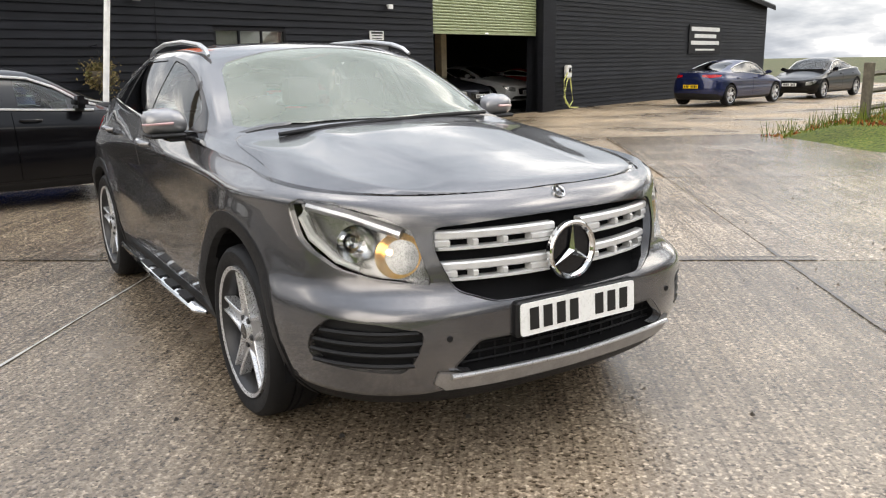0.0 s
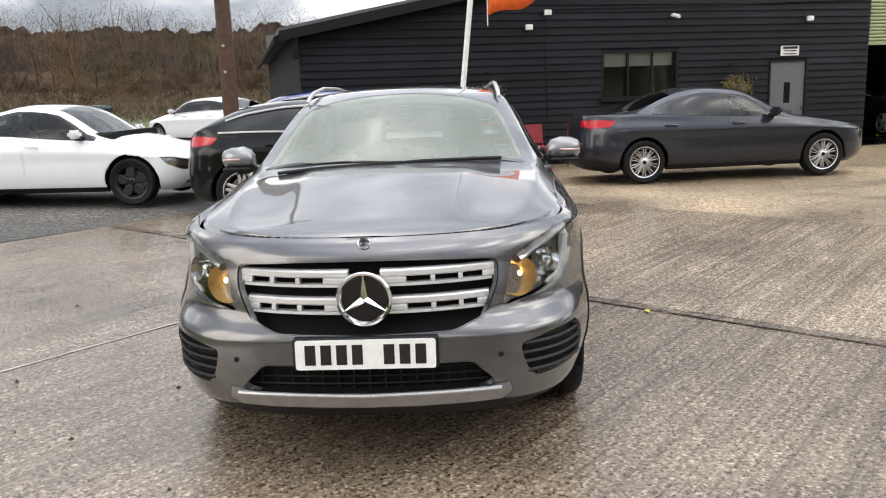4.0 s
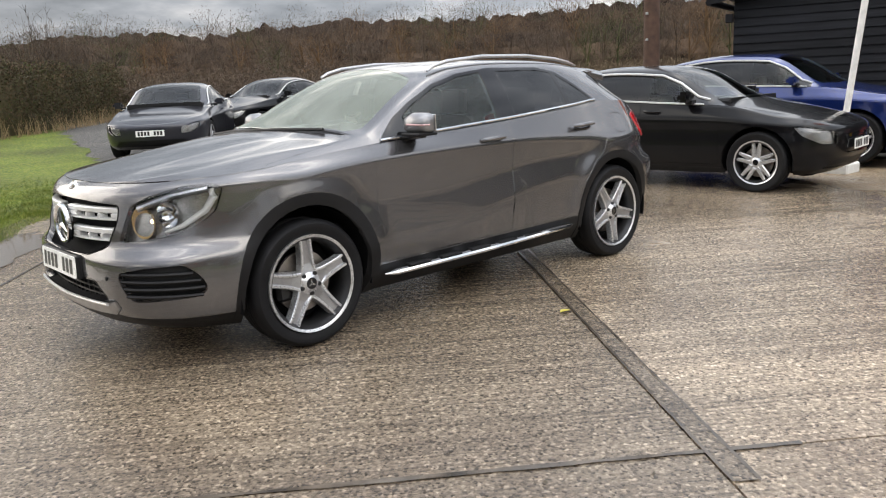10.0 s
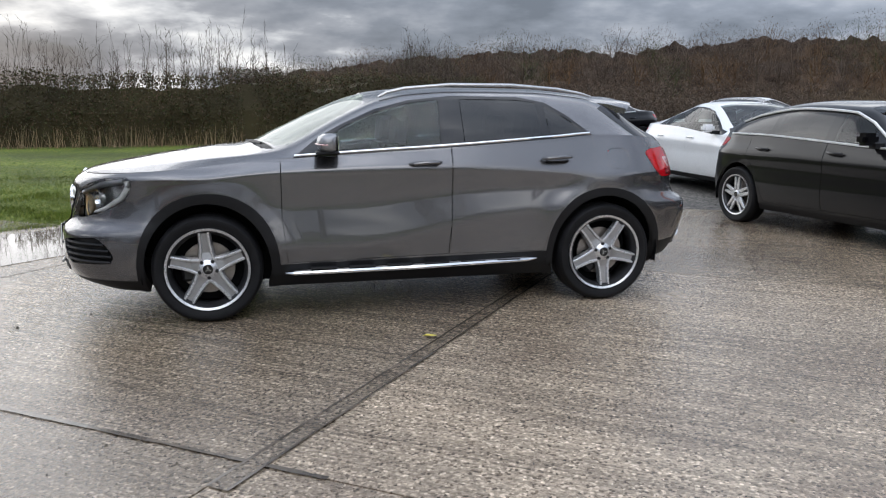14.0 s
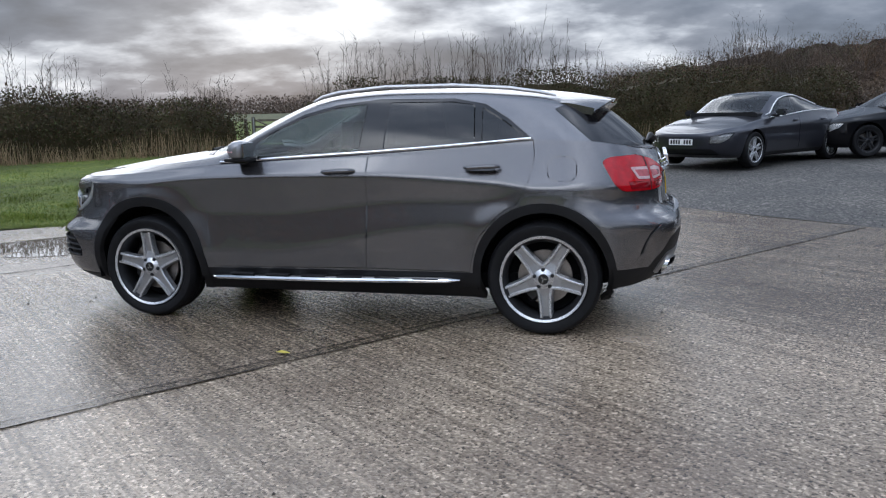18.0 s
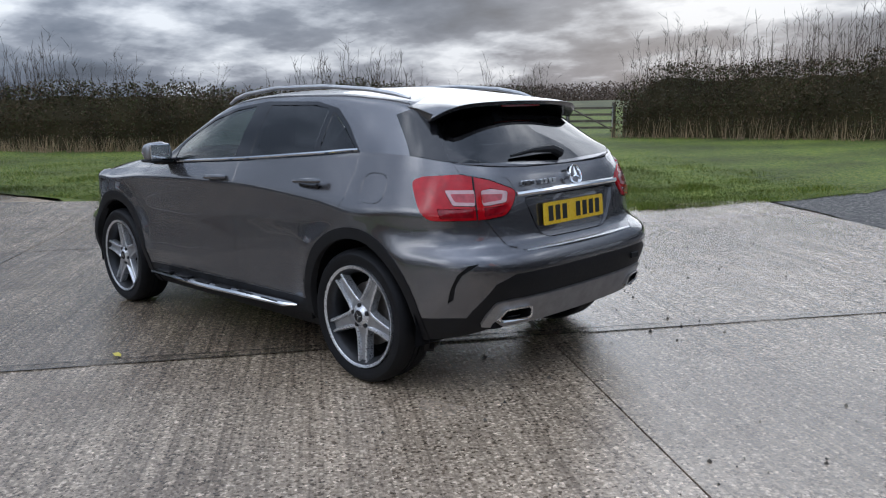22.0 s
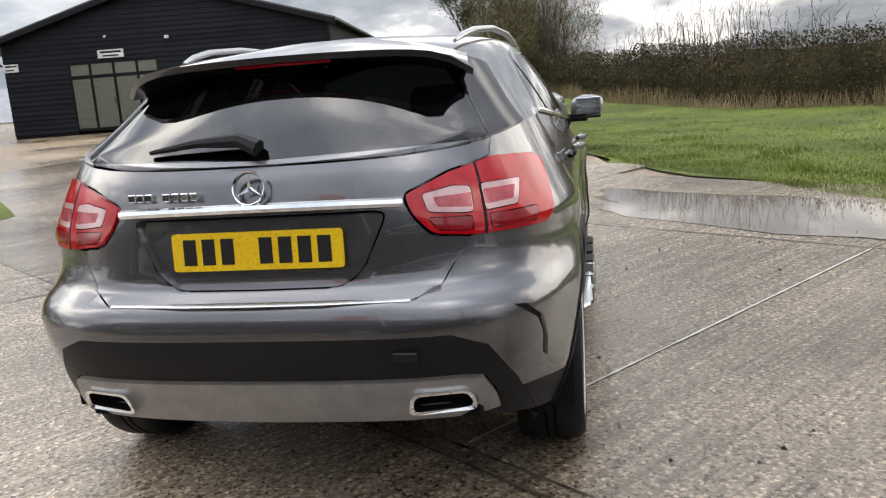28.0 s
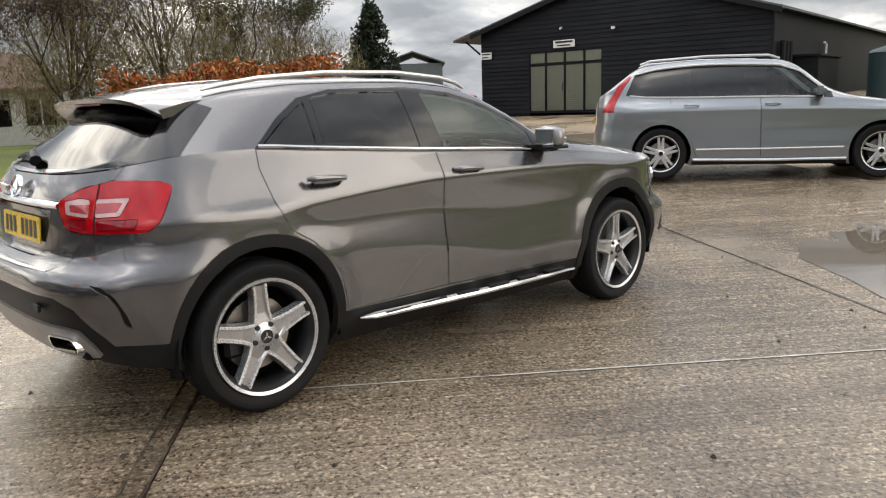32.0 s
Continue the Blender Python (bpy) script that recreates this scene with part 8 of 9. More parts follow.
def woodland():
    kinds = {m: dict(b=[], t=[], r=[], c=[]) for m in ("wood_brown", "wood_rust", "wood_green")}
    tall = glide([(178, 1.20), (206, 1.20), (222, 1.04), (250, 0.92), (272, 0.5)])
    for d0, h0, w0, n, step in ((82, 5.6, 1.9, 1300, 1.25), (88, 7.6, 2.2, 1700, 1.35), (95, 9.0, 2.5, 2100, 1.45), (104, 10.4, 2.8, 2600, 1.45)):
        a = 178.0
        while a < 272:
            d = d0 + RNG.uniform(-3, 3)
            x, y = d * math.cos(radians(a)), d * math.sin(radians(a))
            k = RNG.choice(["wood_brown", "wood_brown", "wood_brown", "wood_brown", "wood_rust", "wood_green"])
            clump_tree(kinds[k], x, y, h0 * RNG.uniform(0.86, 1.14) * tall(a), w0 * RNG.uniform(0.75, 1.25), n)
            a += step * RNG.uniform(0.7, 1.3)
    for m, q in kinds.items():
        v = stems(q["b"], q["t"], np.array(q["r"]), np.array(q["r"]) * 0.35)
        stuff("far_woodland", [v, cards(np.concatenate(q["c"]), (0.07, 0.20), (0.5, 0.5, 1.3), 9.0)], M[m], "bare brown autumn woodland along the far field", "trees")
    # the shaded depth of the wood: a ragged mass of brush behind the front rows
    for depth, part_h, mat, seed in ((107, 1.06, "wood_brush", 3), (98, 0.86, "wood_brush_rust", 8), (91, 0.64, "wood_brush", 12), (85, 0.42, "wood_brush_rust", 15)):
        co, fs = [], []
        for i in range(753):
            a = 178 + i * 0.125
            top = 0.84 + 0.10 * noise.noise((a * 0.23, 0.37, seed + 0.5)) + 0.13 * abs(noise.noise((a * 0.55, 0.61, seed + 0.5))) ** 0.7 + 0.05 * noise.noise((a * 2.1, 0.29, seed + 0.5)) + 0.035 * noise.noise((a * 6.3, 0.47, seed + 0.5))
            for d, f in ((depth - 2, 0.0), (depth - 1, 0.5), (depth + 1, top)):
                x, y = d * math.cos(radians(a)), d * math.sin(radians(a))
                co.append((x, y, gz(x, y) + f * part_h * 8.8 * tall(a)))
            if i:
                for j in range(2):
                    fs.append((3 * i - 3 + j, 3 * i + j, 3 * i + j + 1, 3 * i - 2 + j))
        tagged(hang("woodland_depth", mesh_of("woodland_depth", co, fs, M[mat], smooth=False)), "shaded brown brush deep in the far wood", "trees", kind="stuff")
    # scrub and tall dry grass before the wood
    c, b, t = [], [], []
    for _ in range(1500):
        a, d = RNG.uniform(183, 266), RNG.uniform(44, 78)
        x, y = d * math.cos(radians(a)), d * math.sin(radians(a))
        h = RNG.uniform(0.5, 1.9)
        n = 34
        c.append(np.array([x, y, gz(x, y)]) + RNG.normal(0, 1, (n, 3)) * np.array([0.8, 0.8, 0]) + np.stack([np.zeros(n), np.zeros(n), RNG.uniform(0, h, n)], 1))
    stuff("scrub", [cards(np.concatenate(c), (0.10, 0.26), (0.5, 0.5, 1.2), 6.0)], M["scrub_tan"], "tan dry scrub and tall grass before the wood", "scrub")
    c = []
    for _ in range(420):
        a, d = RNG.uniform(226, 268), RNG.uniform(30, 46)
        x, y = d * math.cos(radians(a)), d * math.sin(radians(a))
        h = RNG.uniform(0.8, 2.5)
        n = 120
        c.append(np.array([x, y, gz(x, y)]) + RNG.normal(0, 1, (n, 3)) * np.array([0.8, 0.8, 0]) + np.stack([np.zeros(n), np.zeros(n), RNG.uniform(0, h, n)], 1))
    stuff("bramble_scrub", [cards(np.concatenate(c), (0.05, 0.13), (0.8, 0.8, 1.1), 4.5)], M["wood_brown"], "brown bramble scrub behind the gravel lot", "scrub")
    # low far hedgerows towards the south and east
    c = []
    for _ in range(900):
        a, d = RNG.uniform(272, 375), RNG.uniform(110, 190)
        x, y = d * math.cos(radians(a)), d * math.sin(radians(a))
        n = 130
        c.append(np.array([x, y, gz(x, y)]) + RNG.normal(0, 1, (n, 3)) * np.array([2.2, 2.2, 0]) + np.stack([np.zeros(n), np.zeros(n), RNG.uniform(0, 1, n) ** 1.5 * 2.6], 1))
    stuff("far_hedgerow", [cards(np.concatenate(c), (0.10, 0.24), aspect=1.8)], M["wood_brown"], "low dark hedgerows far across the fields", "hedge")


woodland()


def grass_tufts():
    b, t = [], []
    n = 0
    while n < 130000:
        u = RNG.uniform(-8, 10) + abs(float(RNG.normal(0, 3)))
        v = float(RNG.exponential(3.0)) + 3.4
        x, y = uv_to_xy(u, v)
        if v > GRASS_EDGE(u) + 0.05 + 0.35 * noise.noise((x * 0.6, y * 0.6, 3)) and x > -0.5 + 0.25 * (y + 6.5):
            h = RNG.uniform(0.010, 0.034) * (1.0 + 1.5 * max(0.0, noise.noise((x * 1.3, y * 1.3, 8)) * 2))
            z = gz(x, y) - 0.01
            b.append((x, y, z))
            t.append((x + RNG.normal(0, 0.026), y + RNG.normal(0, 0.026), z + h))
            n += 1
    stuff("grass_tufts", [stems(b, t, 0.0035)], M["grass_blade"], "short green grass blades at the yard edge", "grass")


grass_tufts()

# beech hedge, bare trees and a conifer to the north-east
def beech_row():
    root = empty("beech_hedge", label="clipped beech hedge holding rusty orange leaves", category="hedge")
    core, leaf_c, prev = bmesh.new(), [], None
    for p, d in along([(5.0, 16.75), (6.5, 16.6), (11.2, 15.7)], 0.4):
        s, g = Vector((-d.y, d.x)), gz(p.x, p.y)
        h = 2.3 + 0.55 * noise.noise((p.x * 0.55, p.y * 0.55, 3))
        ring = [core.verts.new((p.x + s.x * a, p.y + s.y * a, g + z * h)) for a, z in ((-0.45, 0.1), (-0.5, 0.6), (-0.3, 0.9), (0.3, 0.9), (0.5, 0.6), (0.45, 0.1))]
        if prev:
            for j in range(5):
                core.faces.new((prev[j], prev[j + 1], ring[j + 1], ring[j]))
        prev = ring
        n = 620
        a = np.sign(RNG.normal(size=n)) * RNG.uniform(0.30, 0.78, n)
        leaf_c.append(np.stack([p.x + s.x * a + d.x * RNG.uniform(-0.3, 0.3, n), p.y + s.y * a + d.y * RNG.uniform(-0.3, 0.3, n), g + h * RNG.uniform(0.05, 1.08, n)], 1))
    part("hedge_core", core, M["beech"], root)
    stuff("leaves", [cards(np.concatenate(leaf_c), (0.05, 0.10), aspect=1.6)], M["beech"], "", "", parent=root)


beech_row()
for k, (x, y, h, sp) in enumerate(((5.0, 20.5, 7.5, 0.42), (8.2, 21.0, 8.5, 0.40), (11.0, 22.5, 8.0, 0.42), (13.8, 23.0, 7.5, 0.40), (2.2, 17.6, 6.5, 0.5), (-0.6, 16.6, 6.0, 0.5))):
    bare_tree("bare_tree", x, y, h, sp, "leafless tree with fine grey-brown twigs behind the beech hedge", "wood_green" if k in (2, 3) else "wood_brown", 2, seed=20 + k, levels=5)
for k, (x, y, h) in enumerate(((33.0, 3.4, 6.2), (35.5, 4.8, 5.6), (30.8, 2.2, 4.6))):
    bare_tree("bare_tree", x, y, h, 0.34, "bushy leafless willow beside the hedge", "wood_green", 2, seed=50 + k, levels=5)


def conifer(x, y, h, r):
    root = empty("conifer_tree", pose(x, y, gz(x, y)), label="dark green conifer tree behind the beech hedge", category="tree")
    part("trunk", tube(bmesh.new(), [(0, 0, 0), (0, 0, h * 0.9)], [0.2, 0.04], 8), M["bark"], root)
    c, b, t = [], [], []
    for _ in range(260):
        z = RNG.uniform(0.06, 1.0)
        a = RNG.uniform(0, 6.28)
        L = r * (1 - z) ** 0.75 * RNG.uniform(0.75, 1.1)
        e = np.array([math.cos(a) * L, math.sin(a) * L, h * z - 0.25 * L])
        b.append((0, 0, h * z))
        t.append(tuple(e))
        n = 34
        k = RNG.uniform(0.15, 1, n)[:, None]
        c.append(np.array([0, 0, h * z]) * (1 - k) + e * k + RNG.normal(0, 0.13, (n, 3)))
    stuff("limbs", [stems(b, t, 0.03)], M["bark"], "", "", parent=root)
    stuff("crown", [cards(np.concatenate(c), (0.06, 0.16), aspect=2.6)], M["conifer"], "", "", parent=root)


conifer(19.4, 24.3, 5.0, 2.3)


def thicket(x, y, h, w, n, mat, label):
    """A bare many-stemmed tree whose crown is a dense haze of fine twigs, thinning upwards."""
    root = empty("thicket_tree", pose(x, y, gz(x, y) - 0.05), label=label, category="tree")
    b, t, r = [], [], []
    for _ in range(7):
        bx, by = RNG.normal(0, 0.25, 2)
        tx, ty = RNG.normal(0, w * 0.45, 2)
        top = h * RNG.uniform(0.7, 1.0)
        p, steps = np.array([bx, by, 0.0]), 6
        for k in range(steps):
            q = np.array([bx + (tx - bx) * ((k + 1) / steps) ** 1.3 + RNG.normal(0, 0.08), by + (ty - by) * ((k + 1) / steps) ** 1.3 + RNG.normal(0, 0.08), top * (k + 1) / steps])
            b.append(tuple(p))
            t.append(tuple(q))
            r.append([0.06 * (1 - 0.75 * k / steps)])
            for _ in range(5):
                e = q + RNG.normal(0, 1, 3) * np.array([0.55, 0.55, 0.2]) + np.array([0, 0, 0.55])
                b.append(tuple(q))
                t.append(tuple(e))
                r.append([0.016])
            p = q
    part_trunk = stems(b, t, np.array(r), np.array(r) * 0.6)
    stuff("trunk", [part_trunk], M["bark"], "", "", parent=root)
    v = RNG.normal(size=(n, 3))
    v /= np.linalg.norm(v, axis=1)[:, None]
    v *= (RNG.uniform(0.05, 1.0, n) ** 0.45)[:, None]
    c = v * np.array([w, w, h * 0.5]) + np.array([0, 0, h * 0.5])
    c = c[(RNG.uniform(size=n) > 0.75 * np.clip(c[:, 2] / h - 0.35, 0, 1) / 0.65) & (c[:, 2] > 0.02)]
    stuff("crown", [cards(c, (0.08, 0.24), (0.7, 0.7, 1.1), 20.0)], M[mat], "", "", parent=root)


for k, (x, y, h, w, m) in enumerate(((5.6, 20.6, 6.2, 2.2, "wood_green"), (8.2, 20.2, 5.2, 2.4, "wood_green"), (10.8, 21.0, 5.0, 2.3, "wood_green"), (13.2, 22.0, 4.8, 2.2, "wood_brown"), (15.4, 22.6, 4.2, 1.9, "wood_green"), (6.8, 25.0, 7.4, 2.8, "wood_brown"), (11.6, 26.0, 7.2, 3.0, "wood_brown"))):
    thicket(x, y, h, w, 12000, "thicket_twig" if m != "wood_green" else "willow", "dense leafless thicket tree with fine brown and olive twigs")
for k, (x, y, h, w, m) in enumerate(((31.5, 0.6, 5.6, 2.2, "wood_green"), (35.0, 2.6, 6.0, 2.6, "wood_green"), (29.6, 2.6, 4.4, 1.6, "wood_green"))):
    thicket(x, y, h, w, 13000, "willow", "bushy olive willow thicket beside the hedge")

# ---------------------------------------------------------------- smaller things about the yard
M["pole_wood"] = plain("creosoted_pole", (0.075, 0.040, 0.026), 0.85, var=0.3, bumps=0.4)
M["white_pole"] = plain("white_pole", (0.78, 0.78, 0.76), 0.4)
M["orange_cloth"] = plain("orange_cloth", (0.80, 0.13, 0.02), 0.8)
M["red_cloth"] = plain("red_cloth", (0.22, 0.025, 0.03), 0.85)
M["green_plastic"] = plain("dark_green_plastic", (0.018, 0.035, 0.030), 0.5)
M["weathered"] = plain("weathered_timber", (0.120, 0.102, 0.078), 0.85, var=0.35, bumps=0.4)
M["render_white"] = plain("white_render", (0.62, 0.62, 0.60), 0.8)
M["roof_tile"] = plain("brown_roof", (0.13, 0.075, 0.055), 0.8, var=0.3)
M["galv"] = plain("galvanised", (0.45, 0.46, 0.47), 0.4, 0.8)


def telegraph_pole(x, y, h, label, lean=0.0):
    root = empty("telegraph_pole", pose(x, y, gz(x, y) - 0.1), label=label, category="pole")
    part("post", tube(bmesh.new(), [(0, 0, 0), (lean * 0.5, 0, h * 0.5), (lean, 0, h)], [0.15, 0.13, 0.11], 14), M["pole_wood"], root, smooth=True)
    for z in (2.0, 2.45):
        part("step_bolt", boxed(0.1, 0.17, -0.02, 0.02, z, z + 0.04, 0.005), M["galv"], root)
    part("crossarm", boxed(-0.06, 0.06, -0.7, 0.7, h - 0.4, h - 0.28), M["pole_wood"], root)


telegraph_pole(-9.2, -3.9, 8.0, "brown creosoted telegraph pole beside the shed corner")
telegraph_pole(-14.5, 42.0, 8.5, "brown telegraph pole far along the track")

fl = empty("flag_pole", label="white leaning pole with a bright orange flag", category="flag")
base, up = Vector((-7.42, 0.12, -0.05)), Vector((0.02, 0.115, 1)).normalized()
part("pole", tube(bmesh.new(), [base, base + up * 3, base + up * 6], 0.042, 10), M["white_pole"], fl, smooth=True)
bm = bmesh.new()
rows = []
for i in range(9):
    y = 0.70 + 0.09 * i
    rows.append([bm.verts.new((-7.33 + 0.05 * math.sin(i * 0.9 + j * 0.5), y + 0.02 * j, 2.55 + 0.22 * j + 0.012 * i * i * 0.3 + 0.05 * math.sin(i * 0.7))) for j in range(7)])
for a, b in zip(rows, rows[1:]):
    for j in range(6):
        bm.faces.new((a[j], b[j], b[j + 1], a[j + 1]))
flag = part("flag", bm, M["orange_cloth"], fl, "orange cloth flag", smooth=True)
sol = flag.modifiers.new("cloth", "SOLIDIFY")
sol.thickness = 0.004
part("flag_cord", tube(bmesh.new(), [(-7.33, 0.70, 2.40), (-7.33, 0.70, 4.2)], 0.008, 6), M["white_pole"], fl)
part("flag_arm", tube(bmesh.new(), [(-7.35, 0.58, 4.2), (-7.33, 1.6, 4.2)], 0.012, 6), M["white_pole"], fl)
part("foot_block", boxed(-7.62, -7.2, -0.08, 0.34, -0.09, 0.06, 0.02), M["white_plastic"], fl)


def folding_chair(x, y, rz):
    root = empty("folding_chair", pose(x, y, gz(x, y), 0, 0, rz), label="faded red folding canvas chair by the shed wall", category="chair")
    for sy in (-0.22, 0.22):
        part("leg", tube(bmesh.new(), [(0.22, sy, 0), (-0.18, sy, 0.46), (-0.24, sy, 0.86)], 0.012, 6), M["red_cloth"], root)
        part("leg", tube(bmesh.new(), [(-0.25, sy, 0), (0.2, sy, 0.44)], 0.012, 6), M["red_cloth"], root)
    part("seat", boxed(-0.2, 0.22, -0.22, 0.22, 0.42, 0.45, 0.008), M["red_cloth"], root)
    part("backrest", prism(bmesh.new(), [(-0.19, 0.50), (-0.24, 0.86), (-0.225, 0.86), (-0.175, 0.50)], -0.22, 0.22, "y"), M["red_cloth"], root)


folding_chair(-10.25, 1.65, 20)


M["basket_leaf"] = leaf_mat("basket_leaves", [(0.10, 0.085, 0.03), (0.19, 0.15, 0.06), (0.26, 0.19, 0.08), (0.12, 0.13, 0.04)])


def hanging_basket(s, z):
    root = empty("hanging_basket", A_SHED @ Matrix.Translation((s, -0.32, 0)), label="hanging basket of dry straggling plants on the shed wall", category="plant")
    part("bracket", tube(bmesh.new(), [(0, 0.30, z + 0.62), (0, 0.0, z + 0.64), (0, 0, z + 0.52)], 0.010, 6), M["trim_black"], root)
    for a in range(3):
        part("chain", tube(bmesh.new(), [(0, 0, z + 0.52), (0.17 * math.cos(a * 2.09), 0.17 * math.sin(a * 2.09), z + 0.22)], 0.004, 4), M["trim_black"], root)
    part("basket", lathe(bmesh.new(), [(0.01, z - 0.06), (0.12, z - 0.02), (0.18, z + 0.1), (0.19, z + 0.2), (0.17, z + 0.2)], 16, "z"), M["weathered"], root, smooth=True)
    n = 1700
    c = RNG.normal(0, 1, (n, 3)) * np.array([0.115, 0.10, 0.10]) + np.array([0, 0, z + 0.13])
    c[:120] = RNG.normal(0, 1, (120, 3)) * np.array([0.10, 0.10, 0.12]) + np.array([0.05, 0, z - 0.08])
    stuff("foliage", [cards(c, (0.018, 0.038))], M["basket_leaf"], "", "", parent=root)


hanging_basket(3.65, 1.28)
hanging_basket(9.15, 1.30)

# storage container and field gate
ct = empty("storage_container", pose(-13.2, -8.9, gz(-13.2, -8.9), 0, 0, 28), label="low dark green ribbed plastic storage container", category="container")
part("shell", boxed(-1.9, 1.9, -0.75, 0.75, 0.05, 1.15, 0.04), M["green_plastic"], ct)
part("lid", boxed(-1.98, 1.98, -0.82, 0.82, 1.15, 1.30, 0.05), M["green_plastic"], ct)
for k in range(12):
    for sy in (-0.79, 0.75):
        part("rib", boxed(-1.8 + 0.32 * k, -1.72 + 0.32 * k, sy, sy + 0.04, 0.1, 1.1), M["green_plastic"], ct)
for sx in (-1.94, 1.9):
    part("end_rib", boxed(sx, sx + 0.04, -0.5, 0.5, 0.2, 1.0), M["green_plastic"], ct)

gt = empty("field_gate", pose(8.95, -18.0, gz(8.95, -18.0), 0, 0, 14), label="weathered wooden field gate in the gap of the hedge", category="gate")
for x, h in ((0.0, 1.05), (1.5, 1.0), (-0.35, 0.9), (1.75, 0.95)):
    part("gate_post", boxed(x - 0.05, x + 0.05, -0.05, 0.05, -0.1, h, 0.008), M["weathered"], gt)
for z in (0.25, 0.45, 0.65, 0.85):
    part("gate_rail", boxed(0.05, 1.45, -0.02, 0.02, z, z + 0.07), M["weathered"], gt)
part("gate_brace", tube(bmesh.new(), [(0.1, 0.03, 0.25), (1.4, 0.03, 0.9)], 0.025, 4), M["weathered"], gt)
for x in (0.02, 1.48):
    part("white_marker", boxed(x - 0.02, x + 0.02, 0.055, 0.075, 0.3, 0.98), M["galv"], gt)

# water tank by the gabled shed
wt = empty("water_tank", pose(27.5, 5.6, gz(27.5, 5.6) - 0.05) @ Matrix.Scale(0.82, 4), label="large dark blue-green ribbed water tank by the shed", category="tank")
part("drum", lathe(bmesh.new(), [(0.0, 0.0), (1.05, 0.0)] + [(1.05 + (0.03 if k % 2 else 0), 0.1 + 0.11 * k) for k in range(18)] + [(0.95, 2.1), (0.3, 2.3), (0.0, 2.32)], 32, "z"), plain("tank_plastic", (0.022, 0.042, 0.046), 0.5), wt, smooth=True)
part("tank_lid", lathe(bmesh.new(), [(0, 2.42), (0.28, 2.40), (0.3, 2.28)], 20, "z"), M["black_plastic"], wt)

# bank, fence and far bungalows by the track
def bank():
    pts = []
    bm = bmesh.new()
    rows = []
    for k in range(30):
        s = k / 29
        cx, cy = -4.2 + 4.6 * 0 + (-3.6) * s, 10.6 + 22 * s
        row = []
        for j, (o, z) in enumerate(((-0.6, -0.03), (-0.1, 0.10), (0.8, 0.28), (2.2, 0.35), (7, 0.35), (16, 0.3))):
            wob = 0.3 * noise.noise((s * 9, j, 3))
            row.append(bm.verts.new((cx + o + wob, cy + 0.4 * wob - (0.5 * o if k == 0 else 0), z - 0.05 if k else -0.04)))
        rows.append(row)
    for a, b in zip(rows, rows[1:]):
        for j in range(5):
            bm.faces.new((a[j], a[j + 1], b[j + 1], b[j]))
    tagged(part("grass_bank", bm, M["turf"], smooth=True), "low grassy bank with fallen leaves beside the track", "ground", kind="structure")
    c = []
    b0, t0 = [], []
    for _ in range(3500):
        s = RNG.uniform(0, 1) ** 1.6
        o = RNG.uniform(-0.4, 3.0)
        x, y = -4.2 - 3.6 * s + o, 10.6 + 22 * s
        z = 0.02 + 0.3 * clamp(o / 0.9)
        if RNG.uniform() < 0.35:
            c.append((x, y, z))
        else:
            b0.append((x, y, z - 0.05))
            t0.append((x + RNG.normal(0, 0.06), y + RNG.normal(0, 0.06), z + RNG.uniform(0.05, 0.3)))
    stuff("fallen_leaves", [cards(c, (0.03, 0.06))], M["beech"], "scattered brown fallen leaves on the bank", "leaves")
    stuff("bank_grass", [stems(b0, t0, 0.008)], M["grass_blade"], "rough grass on the bank", "grass")


bank()
fence = empty("timber_fence", pose(0, 0, 0), label="weathered timber post and rail fence on the bank", category="fence")
fp = [(-3.7 - 3.0 * k / 8, 12.3 + 17 * k / 8) for k in range(9)]
for x, y in fp:
    part("post", boxed(x - 0.07, x + 0.07, y - 0.07, y + 0.07, 0.1, 1.25, 0.01), M["weathered"], fence)
for z in (0.45, 0.75, 1.05):
    for (x0, y0), (x1, y1) in zip(fp, fp[1:]):
        part("rail", tube(bmesh.new(), [(x0, y0, z), (x1, y1, z + 0.02)], 0.045, 4), M["weathered"], fence)
for k, (x, y, h) in enumerate(((-2.6, 15.0, 5.5), (-4.5, 24.0, 6.5), (-8.0, 36.0, 6.0), (-14, 55, 7.5))):
    bare_tree("bare_tree", x, y, h, 0.45, "thin leafless tree by the fence", "beech" if k == 1 else None, 1, seed=70 + k, levels=4, r0=0.09)


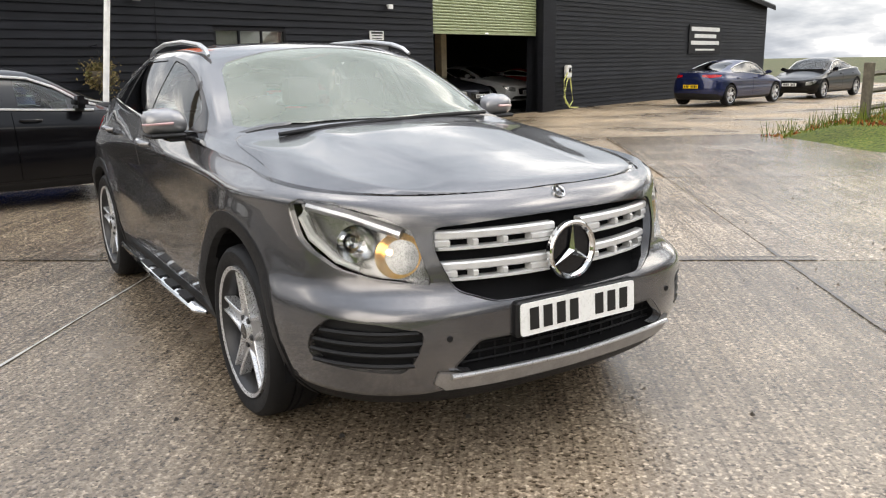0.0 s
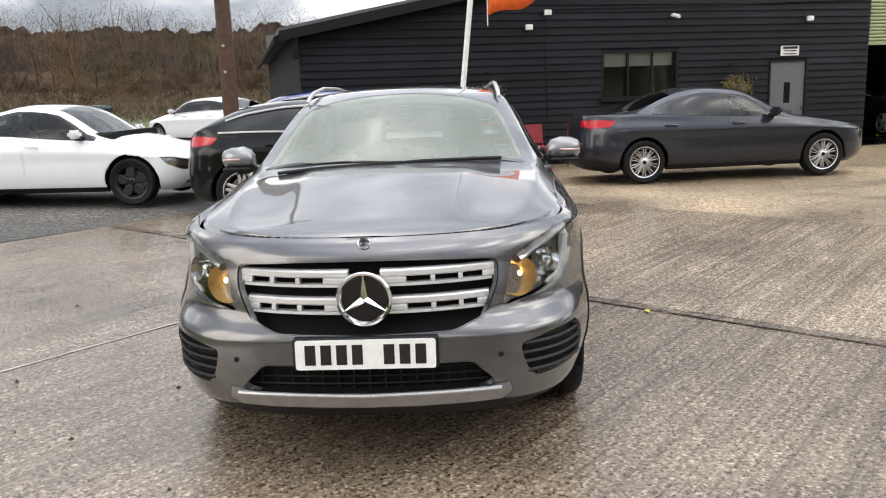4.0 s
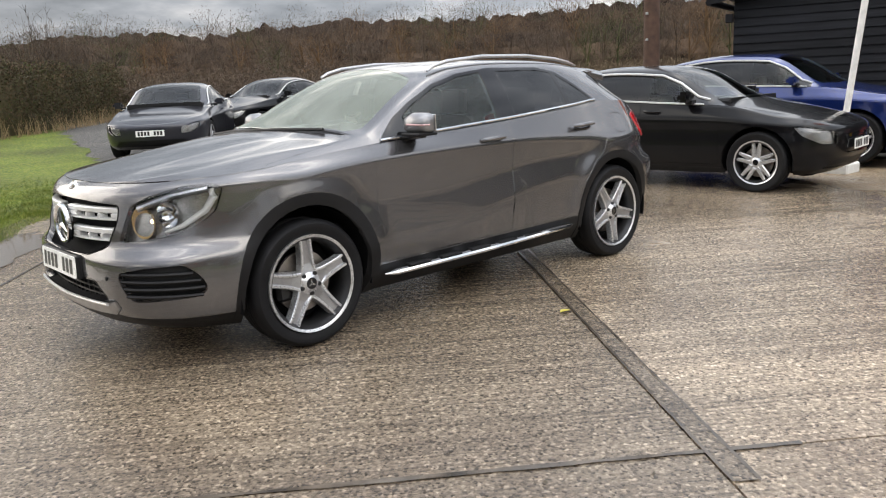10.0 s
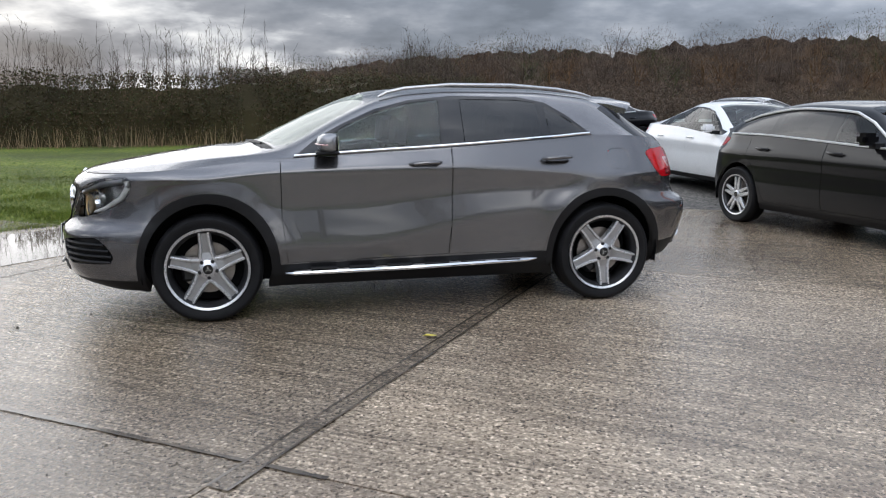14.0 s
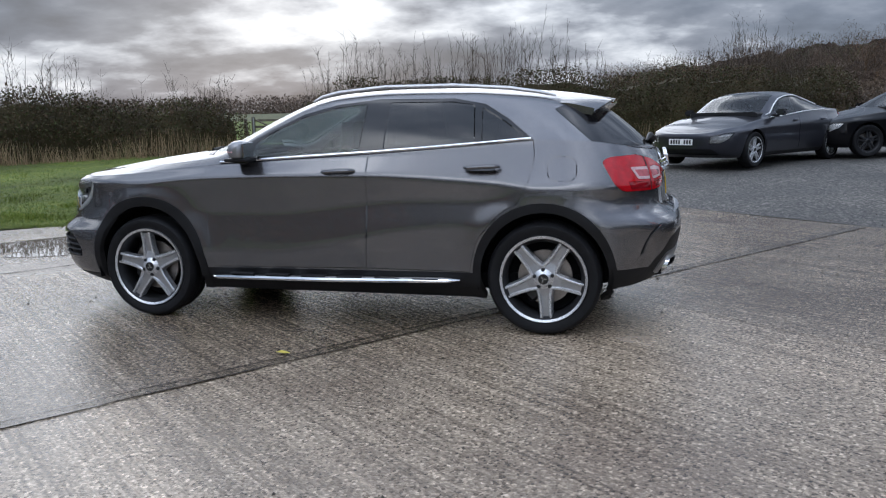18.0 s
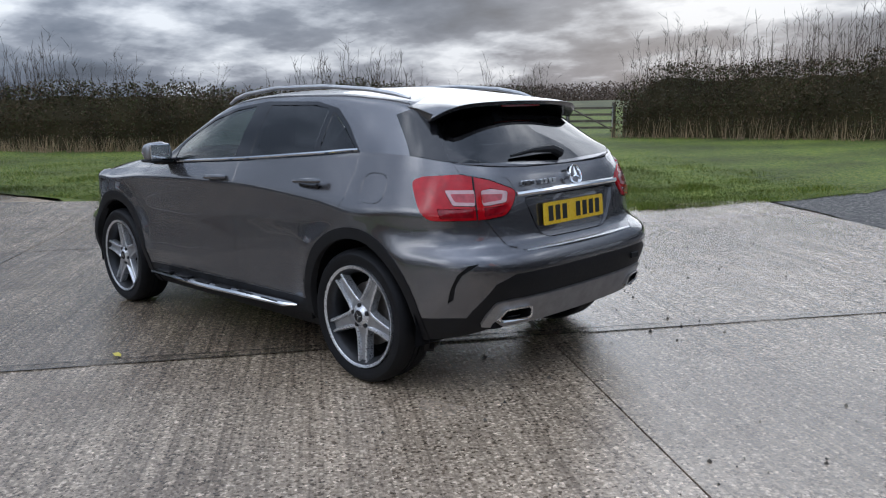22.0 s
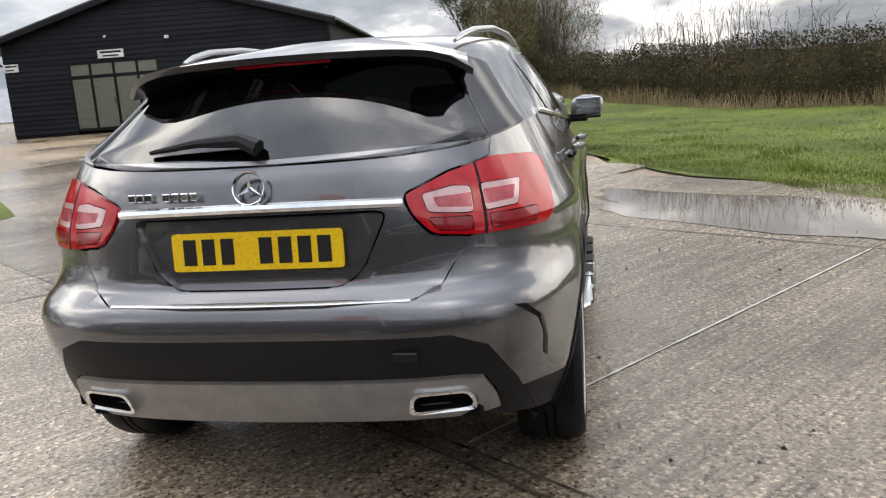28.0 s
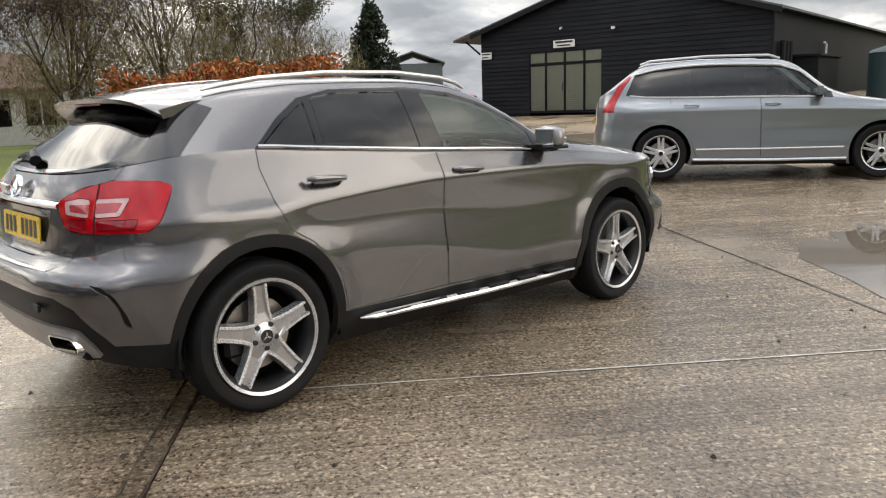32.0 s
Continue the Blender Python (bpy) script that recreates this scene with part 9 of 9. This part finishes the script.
def bungalow(x, y, rz, L, D, label, mat="render_white"):
    root = empty("bungalow", pose(x, y, gz(x, y), 0, 0, rz), label=label, category="house")
    part("wall", boxed(-L / 2, L / 2, -D / 2, D / 2, -0.2, 2.4), M[mat], root)
    bm = bmesh.new()
    prism(bm, [(-D / 2 - 0.4, 2.3), (0, 2.3 + D * 0.36), (D / 2 + 0.4, 2.3), (D / 2 + 0.4, 2.42), (0, 2.45 + D * 0.36), (-D / 2 - 0.4, 2.42)], -L / 2 - 0.3, L / 2 + 0.3, "x")
    part("roof", bm, M["roof_tile"], root)
    for sx in (-L / 2, L / 2 - 0.1):
        part("gable", prism(bmesh.new(), [(-D / 2, 2.38), (D / 2, 2.38), (0, 2.36 + D * 0.34)], sx, sx + 0.1, "x"), M[mat], root)
    for k in range(3):
        w = part("window", boxed(-L / 2 + 1.0 + k * L * 0.3, -L / 2 + 2.2 + k * L * 0.3, -D / 2 - 0.03, -D / 2 + 0.02, 1.0, 2.0), M["black_gloss"], root)
        part("window_frame", boxed(-L / 2 + 1.56 + k * L * 0.3, -L / 2 + 1.64 + k * L * 0.3, -D / 2 - 0.05, -D / 2 - 0.03, 1.0, 2.0), M["white_plastic"], w)
    part("chimney", boxed(L * 0.2, L * 0.2 + 0.6, -0.3, 0.3, 2.5 + D * 0.3, 3.6 + D * 0.36), M["roof_tile"], root)


bungalow(-22, 104, 100, 13, 8, "far bungalow with a brown roof and white gable")
bungalow(-44, 104, 20, 11, 7, "far bungalow with a low brown roof")
bungalow(4.6, 31.5, 12, 6, 4.0, "low white outbuilding with a dark roof behind the trees")
# grey barn behind the conifers
br = empty("grey_barn", pose(27.0, 30.2, gz(27.3, 29.6), 0, 0, 48) @ Matrix.Scale(0.72, 4), label="large grey-green sheet barn behind the trees", category="building")
M["barn_sheet"] = plain("barn_sheet", (0.11, 0.13, 0.13), 0.7, var=0.15)
part("wall", boxed(-3.2, 3.2, -2.2, 2.2, -0.3, 3.4), M["barn_sheet"], br)
part("roof", prism(bmesh.new(), [(-2.4, 3.35), (0, 4.2), (2.4, 3.35), (2.4, 3.45), (0, 4.3), (-2.4, 3.45)], -3.4, 3.4, "x"), M["roof_sheet"], br)

# fallen leaf in the joint, grit and small stones on the concrete
bm = bmesh.new()
vs = [bm.verts.new((0.046 + x * 0.7, 1.533 + y * 0.7, 0.008 + z)) for x, y, z in ((-0.06, -0.01, 0), (-0.02, 0.028, 0.006), (0.05, 0.018, 0.012), (0.075, 0.0, 0.004), (0.03, -0.03, 0.010), (-0.02, -0.026, 0.006))]
bm.faces.new(vs)
M["yellow_leaf"] = plain("yellow_leaf", (0.50, 0.42, 0.06), 0.6)
tagged(part("fallen_leaf", bm, M["yellow_leaf"]), "single yellow fallen leaf lying in the joint", "leaf")
M["grit"] = leaf_mat("grit", [(0.02, 0.018, 0.016), (0.06, 0.05, 0.04), (0.16, 0.14, 0.11)])
pts, fcs = [], []
for k in range(2600):
    x, y = RNG.uniform(-6, 7), RNG.uniform(-5.5, 6.5)
    if RNG.uniform() > 0.35 + 0.65 * clamp(0.5 - 0.25 * y) + 0.5 * noise.noise((x * 0.7, y * 0.7, 4)):
        continue
    r = 0.005 + 0.013 * RNG.uniform() ** 4
    a = RNG.uniform(0, 6.28)
    i = len(pts)
    z = gz(x, y)
    for j in range(4):
        pts.append((x + r * math.cos(a + 1.57 * j) * RNG.uniform(0.7, 1.2), y + r * math.sin(a + 1.57 * j) * RNG.uniform(0.7, 1.2), z - 0.002))
    pts.append((x, y, z + r * 0.9))
    fcs += [(i + j, i + (j + 1) % 4, i + 4) for j in range(4)]
tagged(hang("grit", mesh_of("grit", pts, fcs, M["grit"], smooth=False)), "loose grit and small stones on the concrete", "grit", kind="stuff")
# green trolley jack and yellow cone before the bay
cone = empty("marker_cone", A_SHED @ Matrix.Translation((15.3, 2.2, 0.01)), label="small yellow marker in the vehicle bay", category="cone")
part("cone_body", lathe(bmesh.new(), [(0.14, 0), (0.12, 0.03), (0.04, 0.42), (0.0, 0.44)], 16, "z"), plain("yellow_plastic", (0.6, 0.55, 0.03), 0.5), cone, smooth=True)
jack = empty("trolley_jack", A_SHED @ Matrix.Translation((16.4, 2.0, 0.01)), label="green trolley jack on the bay floor", category="jack")
part("jack_body", boxed(-0.35, 0.35, -0.15, 0.15, 0.04, 0.16, 0.03), plain("jack_green", (0.02, 0.16, 0.06), 0.4), jack)
part("jack_arm", tube(bmesh.new(), [(0.2, 0, 0.15), (-0.2, 0, 0.32)], 0.03, 6), M["green_plastic"], jack)
for sx in (-0.3, 0.3):
    for sy in (-0.17, 0.17):
        part("castor", lathe(bmesh.new(), [(0, -0.02), (0.045, -0.02), (0.045, 0.02), (0, 0.02)], 12, "y"), M["black_plastic"], jack).matrix_basis = pose(sx, sy, 0.045)
